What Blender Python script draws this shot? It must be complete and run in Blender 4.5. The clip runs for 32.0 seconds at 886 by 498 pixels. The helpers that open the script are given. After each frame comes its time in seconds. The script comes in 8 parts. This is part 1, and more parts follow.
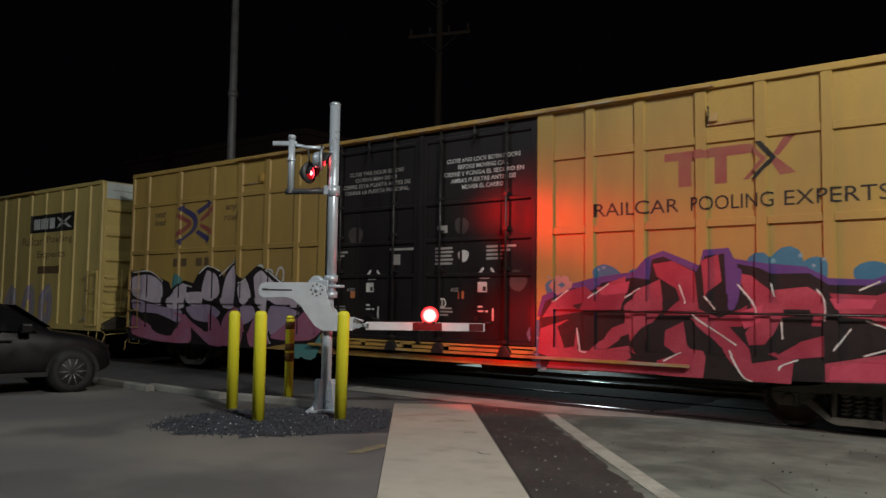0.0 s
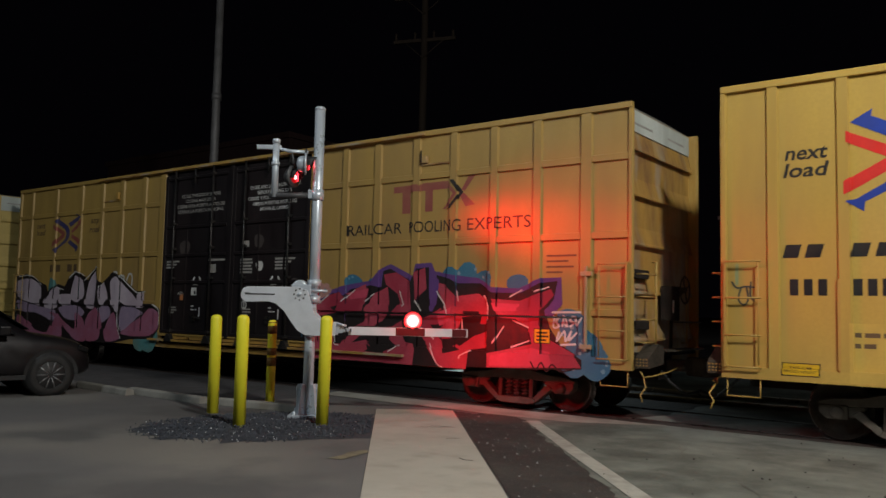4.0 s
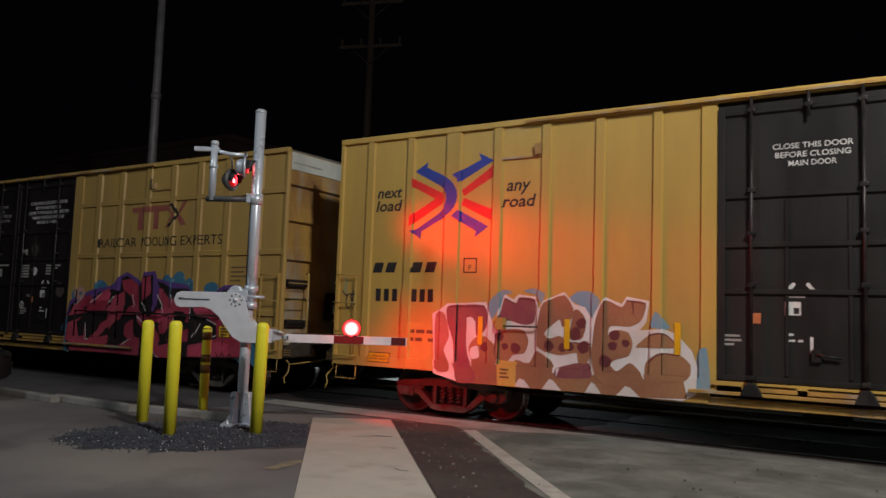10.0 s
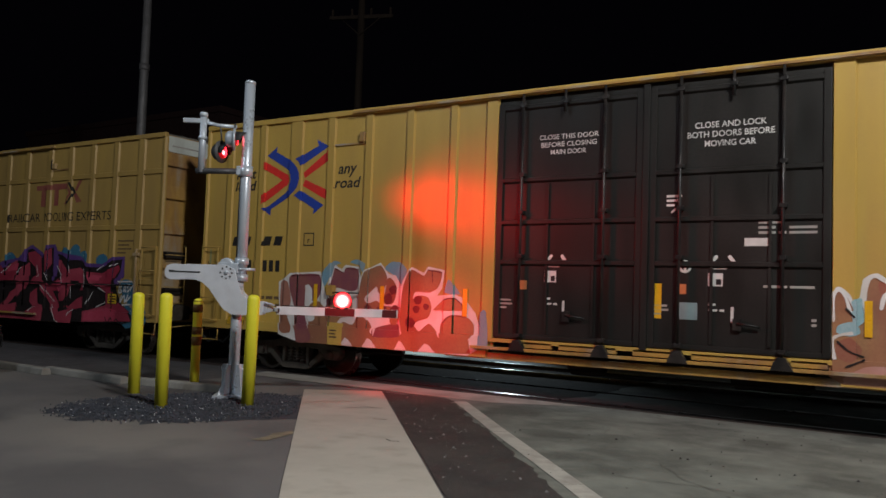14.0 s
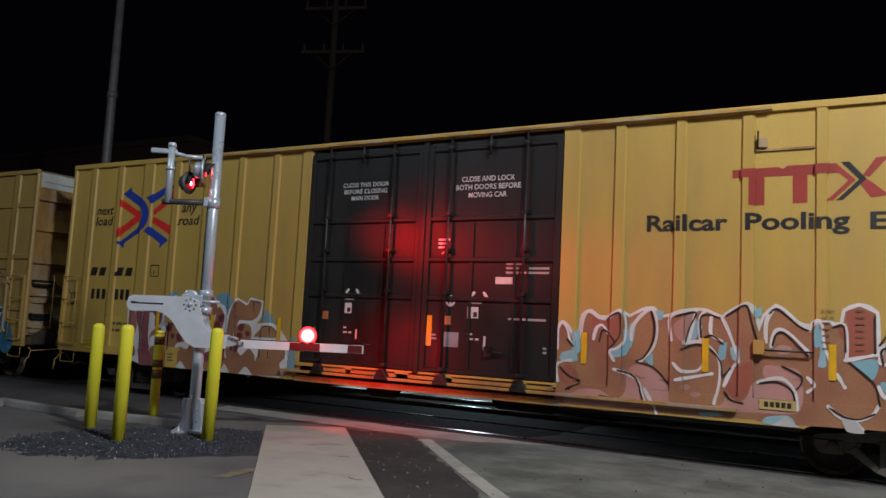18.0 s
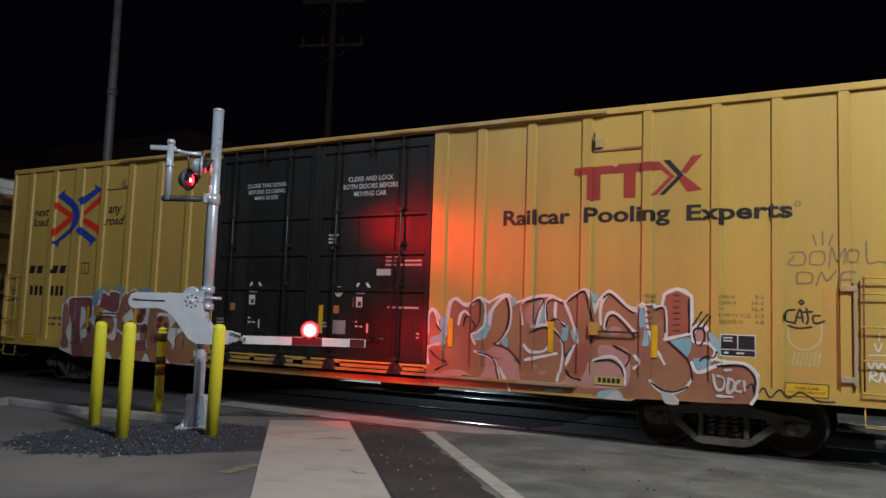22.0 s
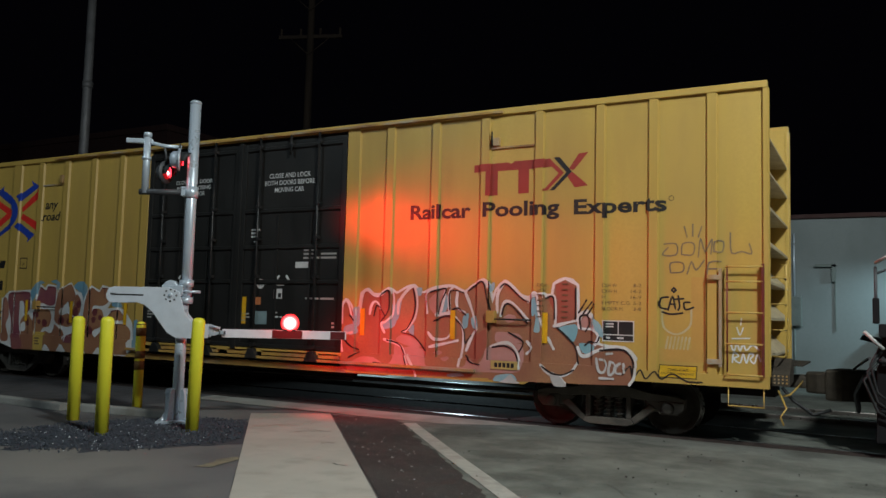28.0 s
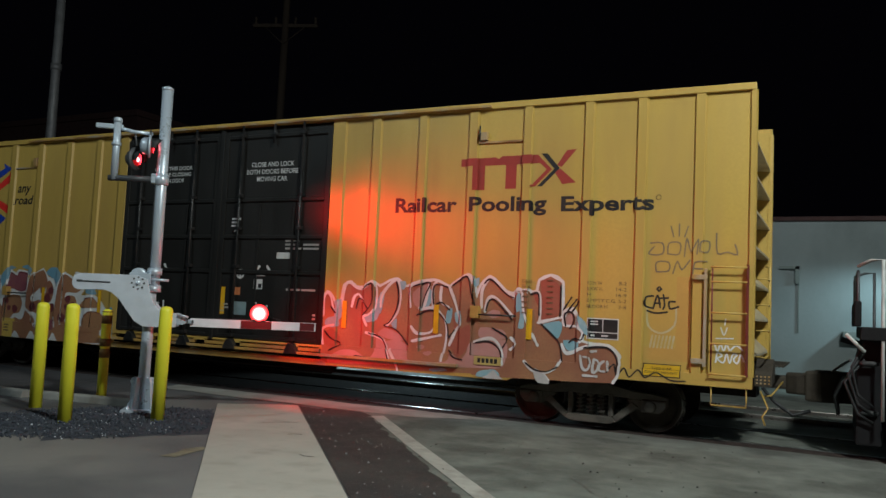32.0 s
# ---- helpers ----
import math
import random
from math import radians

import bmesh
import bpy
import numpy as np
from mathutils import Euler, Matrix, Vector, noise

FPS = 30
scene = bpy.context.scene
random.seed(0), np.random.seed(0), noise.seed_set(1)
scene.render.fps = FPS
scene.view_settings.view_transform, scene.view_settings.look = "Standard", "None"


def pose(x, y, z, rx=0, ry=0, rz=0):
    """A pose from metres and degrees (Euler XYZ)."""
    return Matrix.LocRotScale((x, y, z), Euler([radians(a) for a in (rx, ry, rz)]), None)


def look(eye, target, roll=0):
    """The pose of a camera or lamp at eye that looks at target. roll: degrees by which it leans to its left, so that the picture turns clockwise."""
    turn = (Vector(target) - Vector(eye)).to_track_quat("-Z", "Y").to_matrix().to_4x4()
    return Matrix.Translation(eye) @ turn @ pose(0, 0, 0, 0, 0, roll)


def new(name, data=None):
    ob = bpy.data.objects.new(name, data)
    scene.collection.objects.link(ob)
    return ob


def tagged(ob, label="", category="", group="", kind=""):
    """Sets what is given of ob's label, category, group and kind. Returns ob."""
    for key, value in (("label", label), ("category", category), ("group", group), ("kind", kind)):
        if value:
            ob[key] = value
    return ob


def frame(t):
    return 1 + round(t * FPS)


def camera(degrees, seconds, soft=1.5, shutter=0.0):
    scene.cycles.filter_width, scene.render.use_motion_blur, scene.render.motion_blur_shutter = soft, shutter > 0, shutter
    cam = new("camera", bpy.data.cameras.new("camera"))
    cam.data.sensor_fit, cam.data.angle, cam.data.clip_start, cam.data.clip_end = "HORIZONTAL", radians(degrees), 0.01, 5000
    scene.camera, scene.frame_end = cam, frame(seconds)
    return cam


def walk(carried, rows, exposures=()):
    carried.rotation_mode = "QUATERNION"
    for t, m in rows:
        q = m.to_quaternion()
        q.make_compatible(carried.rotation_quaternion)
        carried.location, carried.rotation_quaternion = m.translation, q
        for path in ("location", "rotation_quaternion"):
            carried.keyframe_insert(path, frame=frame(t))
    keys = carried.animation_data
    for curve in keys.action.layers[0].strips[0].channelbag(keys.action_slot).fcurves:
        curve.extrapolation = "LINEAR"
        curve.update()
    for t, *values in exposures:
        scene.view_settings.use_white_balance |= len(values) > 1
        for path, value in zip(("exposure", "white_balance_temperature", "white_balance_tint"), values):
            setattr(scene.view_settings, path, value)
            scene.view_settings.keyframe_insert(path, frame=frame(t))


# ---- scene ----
# ---- camera and its path ----
cam = camera(58.09, 32.0, shutter=0.5)
# seconds, x, y, z, yaw, pitch, roll
PATH = [
    (0.0, -0.010, -0.024, 1.666, 37.93, 4.01, -0.79),
    (0.5, -0.010, -0.029, 1.667, 37.87, 4.28, -1.00),
    (1.0, -0.010, -0.033, 1.669, 37.64, 4.49, -1.36),
    (1.5, -0.011, -0.038, 1.670, 37.22, 4.65, -1.33),
    (2.0, -0.013, -0.042, 1.671, 37.25, 4.68, -1.10),
    (2.5, -0.014, -0.044, 1.671, 37.17, 4.76, -1.03),
    (3.0, -0.017, -0.046, 1.672, 36.91, 4.78, -1.18),
    (3.5, -0.020, -0.045, 1.672, 36.76, 4.66, -1.26),
    (5.5, -0.030, -0.025, 1.676, 35.65, 3.74, -1.07),
    (6.0, -0.031, -0.018, 1.678, 34.93, 4.12, -0.98),
    (6.5, -0.032, -0.011, 1.679, 34.71, 4.72, -1.10),
    (7.0, -0.032, -0.004, 1.681, 34.67, 4.95, -1.33),
    (7.5, -0.031, 0.004, 1.682, 34.58, 4.67, -1.65),
    (8.0, -0.031, 0.012, 1.683, 34.97, 5.22, -2.00),
    (8.5, -0.030, 0.021, 1.684, 32.96, 5.53, -1.99),
    (9.0, -0.028, 0.029, 1.684, 32.54, 4.71, -2.00),
    (9.5, -0.026, 0.036, 1.684, 32.67, 4.33, -2.00),
    (10.0, -0.023, 0.041, 1.684, 32.53, 5.07, -1.96),
    (10.5, -0.020, 0.045, 1.684, 32.17, 5.37, -1.99),
    (11.0, -0.017, 0.047, 1.683, 30.46, 4.44, -2.18),
    (11.5, -0.014, 0.049, 1.682, 28.34, 4.48, -2.72),
    (12.0, -0.012, 0.050, 1.681, 26.66, 4.78, -3.48),
    (12.5, -0.010, 0.051, 1.679, 26.66, 4.08, -3.52),
    (13.0, -0.009, 0.051, 1.677, 29.52, 2.84, -2.97),
    (13.5, -0.010, 0.050, 1.676, 31.41, 2.65, -2.31),
    (15.5, -0.018, 0.033, 1.682, 32.05, 5.30, -2.00),
    (16.0, -0.021, 0.029, 1.685, 30.67, 5.55, -2.59),
    (16.5, -0.023, 0.026, 1.689, 29.93, 5.63, -2.85),
    (17.0, -0.025, 0.024, 1.693, 29.59, 5.66, -2.91),
    (17.5, -0.026, 0.024, 1.696, 29.62, 5.87, -2.97),
    (18.0, -0.025, 0.026, 1.699, 29.43, 5.75, -2.90),
    (18.5, -0.023, 0.029, 1.702, 29.50, 5.53, -2.82),
    (19.0, -0.020, 0.033, 1.705, 29.27, 5.35, -2.65),
    (19.5, -0.015, 0.037, 1.707, 29.33, 5.33, -2.50),
    (20.0, -0.010, 0.041, 1.709, 29.23, 5.35, -2.33),
    (20.5, -0.005, 0.045, 1.710, 29.02, 5.37, -2.16),
    (21.0, 0.000, 0.049, 1.711, 29.48, 5.16, -2.09),
    (21.5, 0.005, 0.051, 1.711, 29.92, 5.14, -2.03),
    (22.0, 0.009, 0.052, 1.711, 29.76, 5.16, -2.01),
    (22.5, 0.012, 0.053, 1.710, 29.82, 5.12, -2.10),
    (23.0, 0.015, 0.053, 1.709, 29.18, 5.18, -2.22),
    (23.5, 0.018, 0.053, 1.708, 28.98, 5.33, -2.27),
    (24.0, 0.020, 0.053, 1.707, 28.83, 5.36, -2.27),
    (24.5, 0.023, 0.053, 1.707, 28.87, 5.52, -2.15),
    (25.0, 0.025, 0.054, 1.707, 29.13, 5.31, -2.00),
    (25.5, 0.026, 0.054, 1.707, 29.07, 5.17, -1.79),
    (27.5, 0.032, 0.051, 1.708, 28.65, 4.60, -1.51),
    (28.0, 0.034, 0.048, 1.709, 28.45, 4.61, -1.49),
    (28.5, 0.037, 0.045, 1.709, 28.42, 4.55, -1.47),
    (29.0, 0.039, 0.042, 1.709, 28.21, 4.55, -1.45),
    (29.5, 0.041, 0.038, 1.710, 27.98, 4.69, -1.46),
    (30.0, 0.042, 0.033, 1.710, 27.71, 4.68, -1.55),
    (30.5, 0.042, 0.029, 1.710, 27.37, 4.40, -1.76),
    (31.0, 0.042, 0.024, 1.709, 26.98, 4.38, -2.05),
    (31.5, 0.041, 0.021, 1.709, 26.80, 4.28, -2.33),
    (32.0, 0.039, 0.017, 1.709, 26.26, 4.25, -2.64),
]
# seconds, stops, kelvin, tint
LIGHTNESS = [
    (0, 0.09, 6450, 3), (0.5, 0.09, 6450, 21), (1.5, 0.09, 6450, 21), (2, 0.09, 6450, 8), (2.5, 0.09, 6450, 21), (3.5, 0.09, 6450, 21), (4, 0.09, 6450, 3), (4.5, 0.09, 6450, 21),
    (6, 0.09, 6450, 5), (6.5, 0.09, 6450, 21), (7.5, 0.09, 6450, 21), (8, 0.04, 6450, 1), (8.5, 0.04, 6450, 21), (9.5, 0.04, 6450, 21), (10, 0.04, 6450, 9), (10.5, 0.04, 6450, 21),
    (11.5, -0.01, 6450, 21), (12, -0.11, 6250, -5), (12.5, -0.06, 6250, 7), (13, -0.01, 6450, 21), (13.5, 0.04, 6450, 21), (14, 0.04, 6250, 7), (14.5, 0.09, 6450, 21), (15.5, 0.14, 6450, 21), (16, 0.14, 6250, -8),
    (16.5, 0.14, 6300, 21), (17.5, 0.14, 5850, 9), (18, 0.14, 5850, 7), (18.5, 0.19, 5850, 11), (19.5, 0.19, 6200, 21), (20, 0.19, 5850, -6), (20.5, 0.19, 5850, 6), (21, 0.19, 6200, 21),
    (21.5, 0.19, 6200, 21), (22, 0.19, 5850, 6), (22.5, 0.19, 6200, 21), (23.5, 0.14, 6200, 21), (24, 0.14, 5850, -4), (24.5, 0.14, 5850, 6), (25, 0.14, 6200, 21), (25.5, 0.14, 6200, 21), (26, 0.14, 5850, 3), (27, 0.14, 6200, 21),
    (27.5, 0.14, 5850, 7), (28, 0.14, 5850, -4), (28.5, 0.14, 6200, 21), (29.5, 0.14, 6200, 21), (30, 0.14, 5850, 6), (30.5, 0.14, 6200, 21), (31.5, 0.14, 5850, 11), (32, 0.14, 5850, -6)]
walk(cam, [(t, pose(x, y, z, 90 + p, r, w)) for t, x, y, z, w, p, r in PATH], exposures=LIGHTNESS)

# seconds and the way of the train along the track, in metres
TRAIN = [
    (0.0, 13.274), (0.4, 12.715), (0.8, 12.159), (1.2, 11.611), (1.6, 11.079), (2.0, 10.563),
    (2.4, 10.064), (2.8, 9.582), (3.2, 9.113), (3.6, 8.653), (4.0, 8.204), (4.4, 7.768),
    (4.8, 7.339), (5.2, 6.909), (5.6, 6.481), (6.0, 6.058), (6.4, 5.639), (6.8, 5.221),
    (7.2, 4.806), (7.6, 4.399), (8.0, 4.003), (8.4, 3.618), (8.8, 3.244), (9.2, 2.878),
    (9.6, 2.515), (10.0, 2.156), (10.4, 1.798), (10.8, 1.439), (11.2, 1.080), (11.6, 0.723),
    (12.0, 0.374), (12.4, 0.039), (12.8, -0.271), (13.2, -0.567), (13.6, -0.874), (14.0, -1.198),
    (14.5, -1.688), (15.0, -2.204), (15.5, -2.637), (16.0, -3.037), (16.5, -3.415), (17.0, -3.780),
    (17.5, -4.133), (18.0, -4.473), (18.5, -4.797), (19.0, -5.106), (19.5, -5.405), (20.0, -5.696),
    (20.5, -5.981), (21.0, -6.259), (21.5, -6.528), (22.0, -6.785), (22.5, -7.030), (23.0, -7.260),
    (23.5, -7.473), (24.0, -7.666), (24.5, -7.841), (25.0, -7.994), (25.5, -8.111), (26.0, -8.184),
    (26.5, -8.188), (27.0, -8.157), (27.5, -8.147), (28.0, -8.134), (28.5, -8.116), (29.0, -8.092),
    (29.5, -8.059), (30.0, -8.019), (30.5, -7.978), (31.0, -7.939), (31.5, -7.908), (32.0, -7.888),
]

# ---- night sky, street light, signal lights ----
world = bpy.data.worlds.new("night")
world.use_nodes = True
scene.world = world
world.node_tree.nodes["Background"].inputs[0].default_value = (0.11, 0.09, 0.15, 1)
world.node_tree.nodes["Background"].inputs[1].default_value = 0.006


def lamp(name, kind, m, energy, color, size=0.3, spot=None, blend=0.5):
    data = bpy.data.lights.new(name, kind)
    data.energy, data.color = energy, color
    if kind == "AREA":
        data.size = size
    else:
        data.shadow_soft_size = size
    if spot:
        data.spot_size, data.spot_blend = radians(spot), blend
    ob = new(name, data)
    ob.matrix_world = m
    return ob


# street lamps: one over the road near the viewer, a weaker, cooler one over the car park
lamp("street_light", "POINT", pose(4.5, 3.0, 11.0), 6000, (1.0, 0.95, 0.91), 0.6)
# second lamp is unseen, added to brighten the left ground and train
lamp("street_light", "POINT", pose(-14.0, -2.0, 12.0), 1400, (0.84, 0.91, 1.0), 0.35)
# floodlights on the white building and in the yard beyond the track
lamp("building_floodlight", "SPOT", look((2.2, 22.3, 3.5), (-0.6, 23.5, 0.9)), 420, (0.72, 0.92, 1.0), 0.2, 80, 0.9)
lamp("yard_floodlight", "SPOT", look((-11.0, 21.5, 2.0), (-8.5, 13.0, 0.1)), 420, (0.80, 0.93, 1.0), 0.15, 60, 0.6)
lamp("yard_lamp", "SPOT", look((-12.2, 18.9, 4.6), (-12.2, 18.3, 0.0)), 1900, (0.80, 0.93, 1.0), 0.1, 32, 0.5)
# red gate lamp, and the beams and side spill of the flashers on the mast
lamp("gate_lamp_light", "SPOT", look((-7.83, 9.72, 1.53), (-7.3, 12.2, 0.35)), 170, (1.0, 0.004, 0.012), 0.07, 112, 1.0)
lamp("gate_lamp_spill", "POINT", pose(-7.72, 9.52, 1.56), 9, (1.0, 0.004, 0.012), 0.07)
beam = lamp("flasher_beam", "SPOT", look((-8.98, 8.86, 3.90), (-5.85, 11.45, 2.85)), 760, (1.0, 0.001, 0.003), 0.3, 42, 1.0)
beam.scale = (2.3, 0.52, 1.0)
spill = lamp("flasher_spill", "SPOT", look((-8.98, 8.86, 3.90), (-3.4, 11.45, 2.4)), 250, (1.0, 0.001, 0.003), 0.25, 66, 1.0)
spill.scale = (2.0, 0.8, 1.0)


# ---- materials ----
def ramp_mix(nt, fac, a, b):
    mix = nt.nodes.new("ShaderNodeMix")
    mix.data_type = "RGBA"
    nt.links.new(fac, mix.inputs[0])
    for socket, c in ((mix.inputs[6], a), (mix.inputs[7], b)):
        if isinstance(c, tuple):
            socket.default_value = (*c, 1)
        else:
            nt.links.new(c, socket)
    return mix.outputs[2]


def mat(name, col, col2, rough=0.5, metal=0.0, big=0.8, fine=30.0, bump=0.15, lo=0.42, hi=0.68, streak=1.0, grain=0.25, speck=None, emit=None, gloss=0.5, blotch=None):
    """Painted, cast or mineral surface: large stains from col to col2, fine grain and relief. streak below 1 draws the stains out downwards."""
    m = bpy.data.materials.new(name)
    m.use_nodes = True
    nt = m.node_tree
    bsdf = nt.nodes["Principled BSDF"]
    co = nt.nodes.new("ShaderNodeTexCoord")
    mp = nt.nodes.new("ShaderNodeMapping")
    mp.inputs["Scale"].default_value = (1, 1, streak)
    nt.links.new(co.outputs["Object"], mp.inputs[0])

    def noise_tex(scale, detail, src):
        n = nt.nodes.new("ShaderNodeTexNoise")
        n.inputs["Scale"].default_value, n.inputs["Detail"].default_value = scale, detail
        nt.links.new(src, n.inputs["Vector"])
        return n.outputs["Fac"]

    def rng(fac, a, b, c=0.0, d=1.0):
        r = nt.nodes.new("ShaderNodeMapRange")
        for i, v in enumerate((a, b, c, d)):
            r.inputs[i + 1].default_value = v
        nt.links.new(fac, r.inputs[0])
        return r.outputs[0]

    stains = rng(noise_tex(big, 7, mp.outputs[0]), lo, hi)
    colour = ramp_mix(nt, stains, col, col2)
    if blotch:
        patch = rng(noise_tex(blotch[1], 9, mp.outputs[0]), blotch[2], blotch[3], 0.0, 0.85)
        colour = ramp_mix(nt, patch, colour, blotch[0])
    fine_n = noise_tex(fine, 4, co.outputs["Object"])
    dark = tuple(v * (1 - grain) for v in col)
    grain_f = rng(fine_n, 0.35, 0.75, 0.0, 0.55)
    colour = ramp_mix(nt, grain_f, colour, dark)
    if speck:
        sp = rng(noise_tex(fine * 2.5, 2, co.outputs["Object"]), speck[1], speck[1] + 0.04)
        colour = ramp_mix(nt, sp, colour, speck[0])
    nt.links.new(colour, bsdf.inputs["Base Color"])
    nt.links.new(rng(noise_tex(big * 4, 4, mp.outputs[0]), 0.3, 0.7, max(rough - 0.1, 0.03), min(rough + 0.12, 1)), bsdf.inputs["Roughness"])
    bsdf.inputs["Metallic"].default_value = metal
    bsdf.inputs["Specular IOR Level"].default_value = gloss
    if bump:
        b = nt.nodes.new("ShaderNodeBump")
        b.inputs["Strength"].default_value, b.inputs["Distance"].default_value = bump, 0.01
        nt.links.new(fine_n, b.inputs["Height"])
        nt.links.new(b.outputs[0], bsdf.inputs["Normal"])
    if emit:
        bsdf.inputs["Emission Color"].default_value = (*emit[0], 1)
        bsdf.inputs["Emission Strength"].default_value = emit[1]
    return m


YELLOW = mat("yellow_railcar_paint", (0.55, 0.365, 0.080), (0.40, 0.255, 0.065), 0.45, big=0.75, fine=22, bump=0.07, streak=0.25, grain=0.16)
YELLOW_OLD = mat("weathered_yellow_railcar_paint", (0.44, 0.285, 0.075), (0.30, 0.19, 0.066), 0.5, big=0.7, fine=20, bump=0.06, streak=0.3, grain=0.16)
YELLOW_PALE = mat("faded_yellow_railcar_paint", (0.62, 0.46, 0.15), (0.40, 0.30, 0.12), 0.55, big=0.7, fine=20, bump=0.06, streak=0.3, grain=0.16)
RUSTY_YELLOW = mat("rust_streaked_yellow", (0.46, 0.27, 0.06), (0.20, 0.10, 0.05), 0.6, big=2.2, fine=26, bump=0.1, streak=0.3, blotch=((0.36, 0.33, 0.28), 1.3, 0.50, 0.62))
DOOR_GREEN = mat("dark_green_black_door_paint", (0.013, 0.012, 0.0105), (0.023, 0.0205, 0.018), 0.52, gloss=0.35, big=0.9, fine=25, bump=0.06, streak=0.3)
DOOR_BLACK = mat("black_door_paint", (0.011, 0.008, 0.009), (0.020, 0.013, 0.013), 0.52, gloss=0.35, big=0.9, fine=25, bump=0.06, streak=0.3)
BAR_BLACK = mat("black_steel_bar", (0.018, 0.018, 0.018), (0.05, 0.04, 0.035), 0.4, 0.3, big=4, fine=40)
ROOF = mat("galvanised_roof", (0.20, 0.19, 0.17), (0.12, 0.11, 0.10), 0.6, 0.3, big=1.2, fine=30)
END_WHITE = mat("white_end_panel_paint", (0.62, 0.66, 0.62), (0.40, 0.42, 0.38), 0.5, big=1.6, fine=24, streak=0.3)
RUST_RED = mat("dark_red_paint", (0.16, 0.022, 0.016), (0.10, 0.02, 0.016), 0.5, big=3, fine=30)
CAST = mat("grimy_cast_steel", (0.130, 0.112, 0.090), (0.060, 0.050, 0.042), 0.75, 0.1, big=2.5, fine=35, bump=0.3)
GRIME = mat("black_underframe_grime", (0.030, 0.024, 0.021), (0.012, 0.010, 0.010), 0.85, big=1.5, fine=30, bump=0.3, gloss=0.15)
COUPLER = mat("rusty_brown_coupler_steel", (0.055, 0.043, 0.030), (0.03, 0.023, 0.017), 0.75, 0.1, big=4, fine=40, bump=0.3)
TREAD = mat("polished_wheel_rim_steel", (0.42, 0.40, 0.37), (0.25, 0.22, 0.20), 0.3, 0.9, big=5, fine=60)
RAIL = mat("rail_head_steel", (0.30, 0.27, 0.25), (0.12, 0.10, 0.09), 0.33, 0.9, big=3, fine=50, bump=0.05)
RAIL_SIDE = mat("rusty_rail_web", (0.10, 0.055, 0.035), (0.05, 0.03, 0.02), 0.8, 0.1, big=3, fine=40)
GALV = mat("galvanised_steel_pipe", (0.64, 0.70, 0.77), (0.50, 0.56, 0.63), 0.34, 0.4, big=2, fine=28, bump=0.03, grain=0.06)
ALU = mat("brushed_aluminium_plate", (0.76, 0.79, 0.85), (0.66, 0.68, 0.73), 0.45, 0.35, big=5, fine=50, bump=0.05, grain=0.08)
DARK_METAL = mat("dark_painted_bracket", (0.07, 0.07, 0.075), (0.12, 0.12, 0.12), 0.5, 0.3, big=5, fine=40)
BOLLARD = mat("yellow_plastic_sleeve", (0.92, 0.86, 0.045), (0.86, 0.78, 0.035), 0.42, big=3, fine=60, bump=0.04, grain=0.08)
BOLLARD_RUST = mat("worn_rust_brown_tape", (0.20, 0.11, 0.02), (0.12, 0.06, 0.015), 0.7, big=14, fine=60, bump=0.2)
REFLECT = mat("yellow_reflective_marker", (0.80, 0.45, 0.015), (0.66, 0.36, 0.01), 0.35, big=4, fine=80, bump=0.05)
ARM_WHITE = mat("white_reflective_sheeting", (0.78, 0.76, 0.78), (0.66, 0.64, 0.66), 0.4, big=4, fine=80, bump=0.05, grain=0.06)
ARM_RED = mat("red_reflective_sheeting", (0.13, 0.008, 0.010), (0.10, 0.006, 0.008), 0.4, big=4, fine=80, bump=0.05)
# emissive colour for red light caught inside the flasher visors
RED_CRESCENT = mat("glowing_red_crescent", (0.5, 0.02, 0.02), (0.4, 0.01, 0.01), 0.2, big=4, fine=80, bump=0, emit=((1.0, 0.02, 0.035), 8.0))
RED_DIM = mat("dimly_lit_red_lens", (0.20, 0.01, 0.012), (0.12, 0.008, 0.01), 0.15, big=4, fine=80, bump=0, emit=((1.0, 0.004, 0.012), 0.35))
LED_CORE = mat("bright_led_core", (0.6, 0.05, 0.05), (0.5, 0.05, 0.05), 0.2, big=4, fine=80, bump=0, emit=((1.0, 0.16, 0.17), 9.0))
# end paint paler and greyer than the sides: floodlight put into the colour
END_GREY = mat("lit_grey_yellow_end_paint", (0.60, 0.50, 0.32), (0.40, 0.31, 0.20), 0.55, big=2.2, fine=26, streak=0.3)
# rings of falling emission hold the gate lamp's glare
HALO_RINGS = [mat("red_lamp_halo_ring", (0.5, 0.02, 0.02), (0.4, 0.01, 0.01), 0.3, big=4, fine=80, bump=0, emit=(c, 1.0)) for c in ((9.0, 1.6, 1.5), (6.0, 0.65, 0.62), (4.0, 0.24, 0.25), (2.6, 0.08, 0.10), (1.4, 0.02, 0.03))]
RED_GLOW = mat("bright_red_gate_lamp_lens", (0.6, 0.05, 0.05), (0.5, 0.05, 0.05), 0.2, big=4, fine=80, bump=0, emit=((1.0, 0.16, 0.14), 20.0))
ASPHALT = mat("worn_asphalt", (0.135, 0.127, 0.125), (0.225, 0.206, 0.180), 0.85, big=0.30, fine=70, bump=0.5, lo=0.46, hi=0.66, speck=((0.20, 0.19, 0.17), 0.66), blotch=((0.088, 0.083, 0.082), 0.42, 0.50, 0.60))
ASPHALT_NEW = mat("dark_patch_asphalt", (0.034, 0.030, 0.029), (0.060, 0.052, 0.046), 0.8, big=0.9, fine=60, bump=0.6, speck=((0.20, 0.18, 0.17), 0.66))
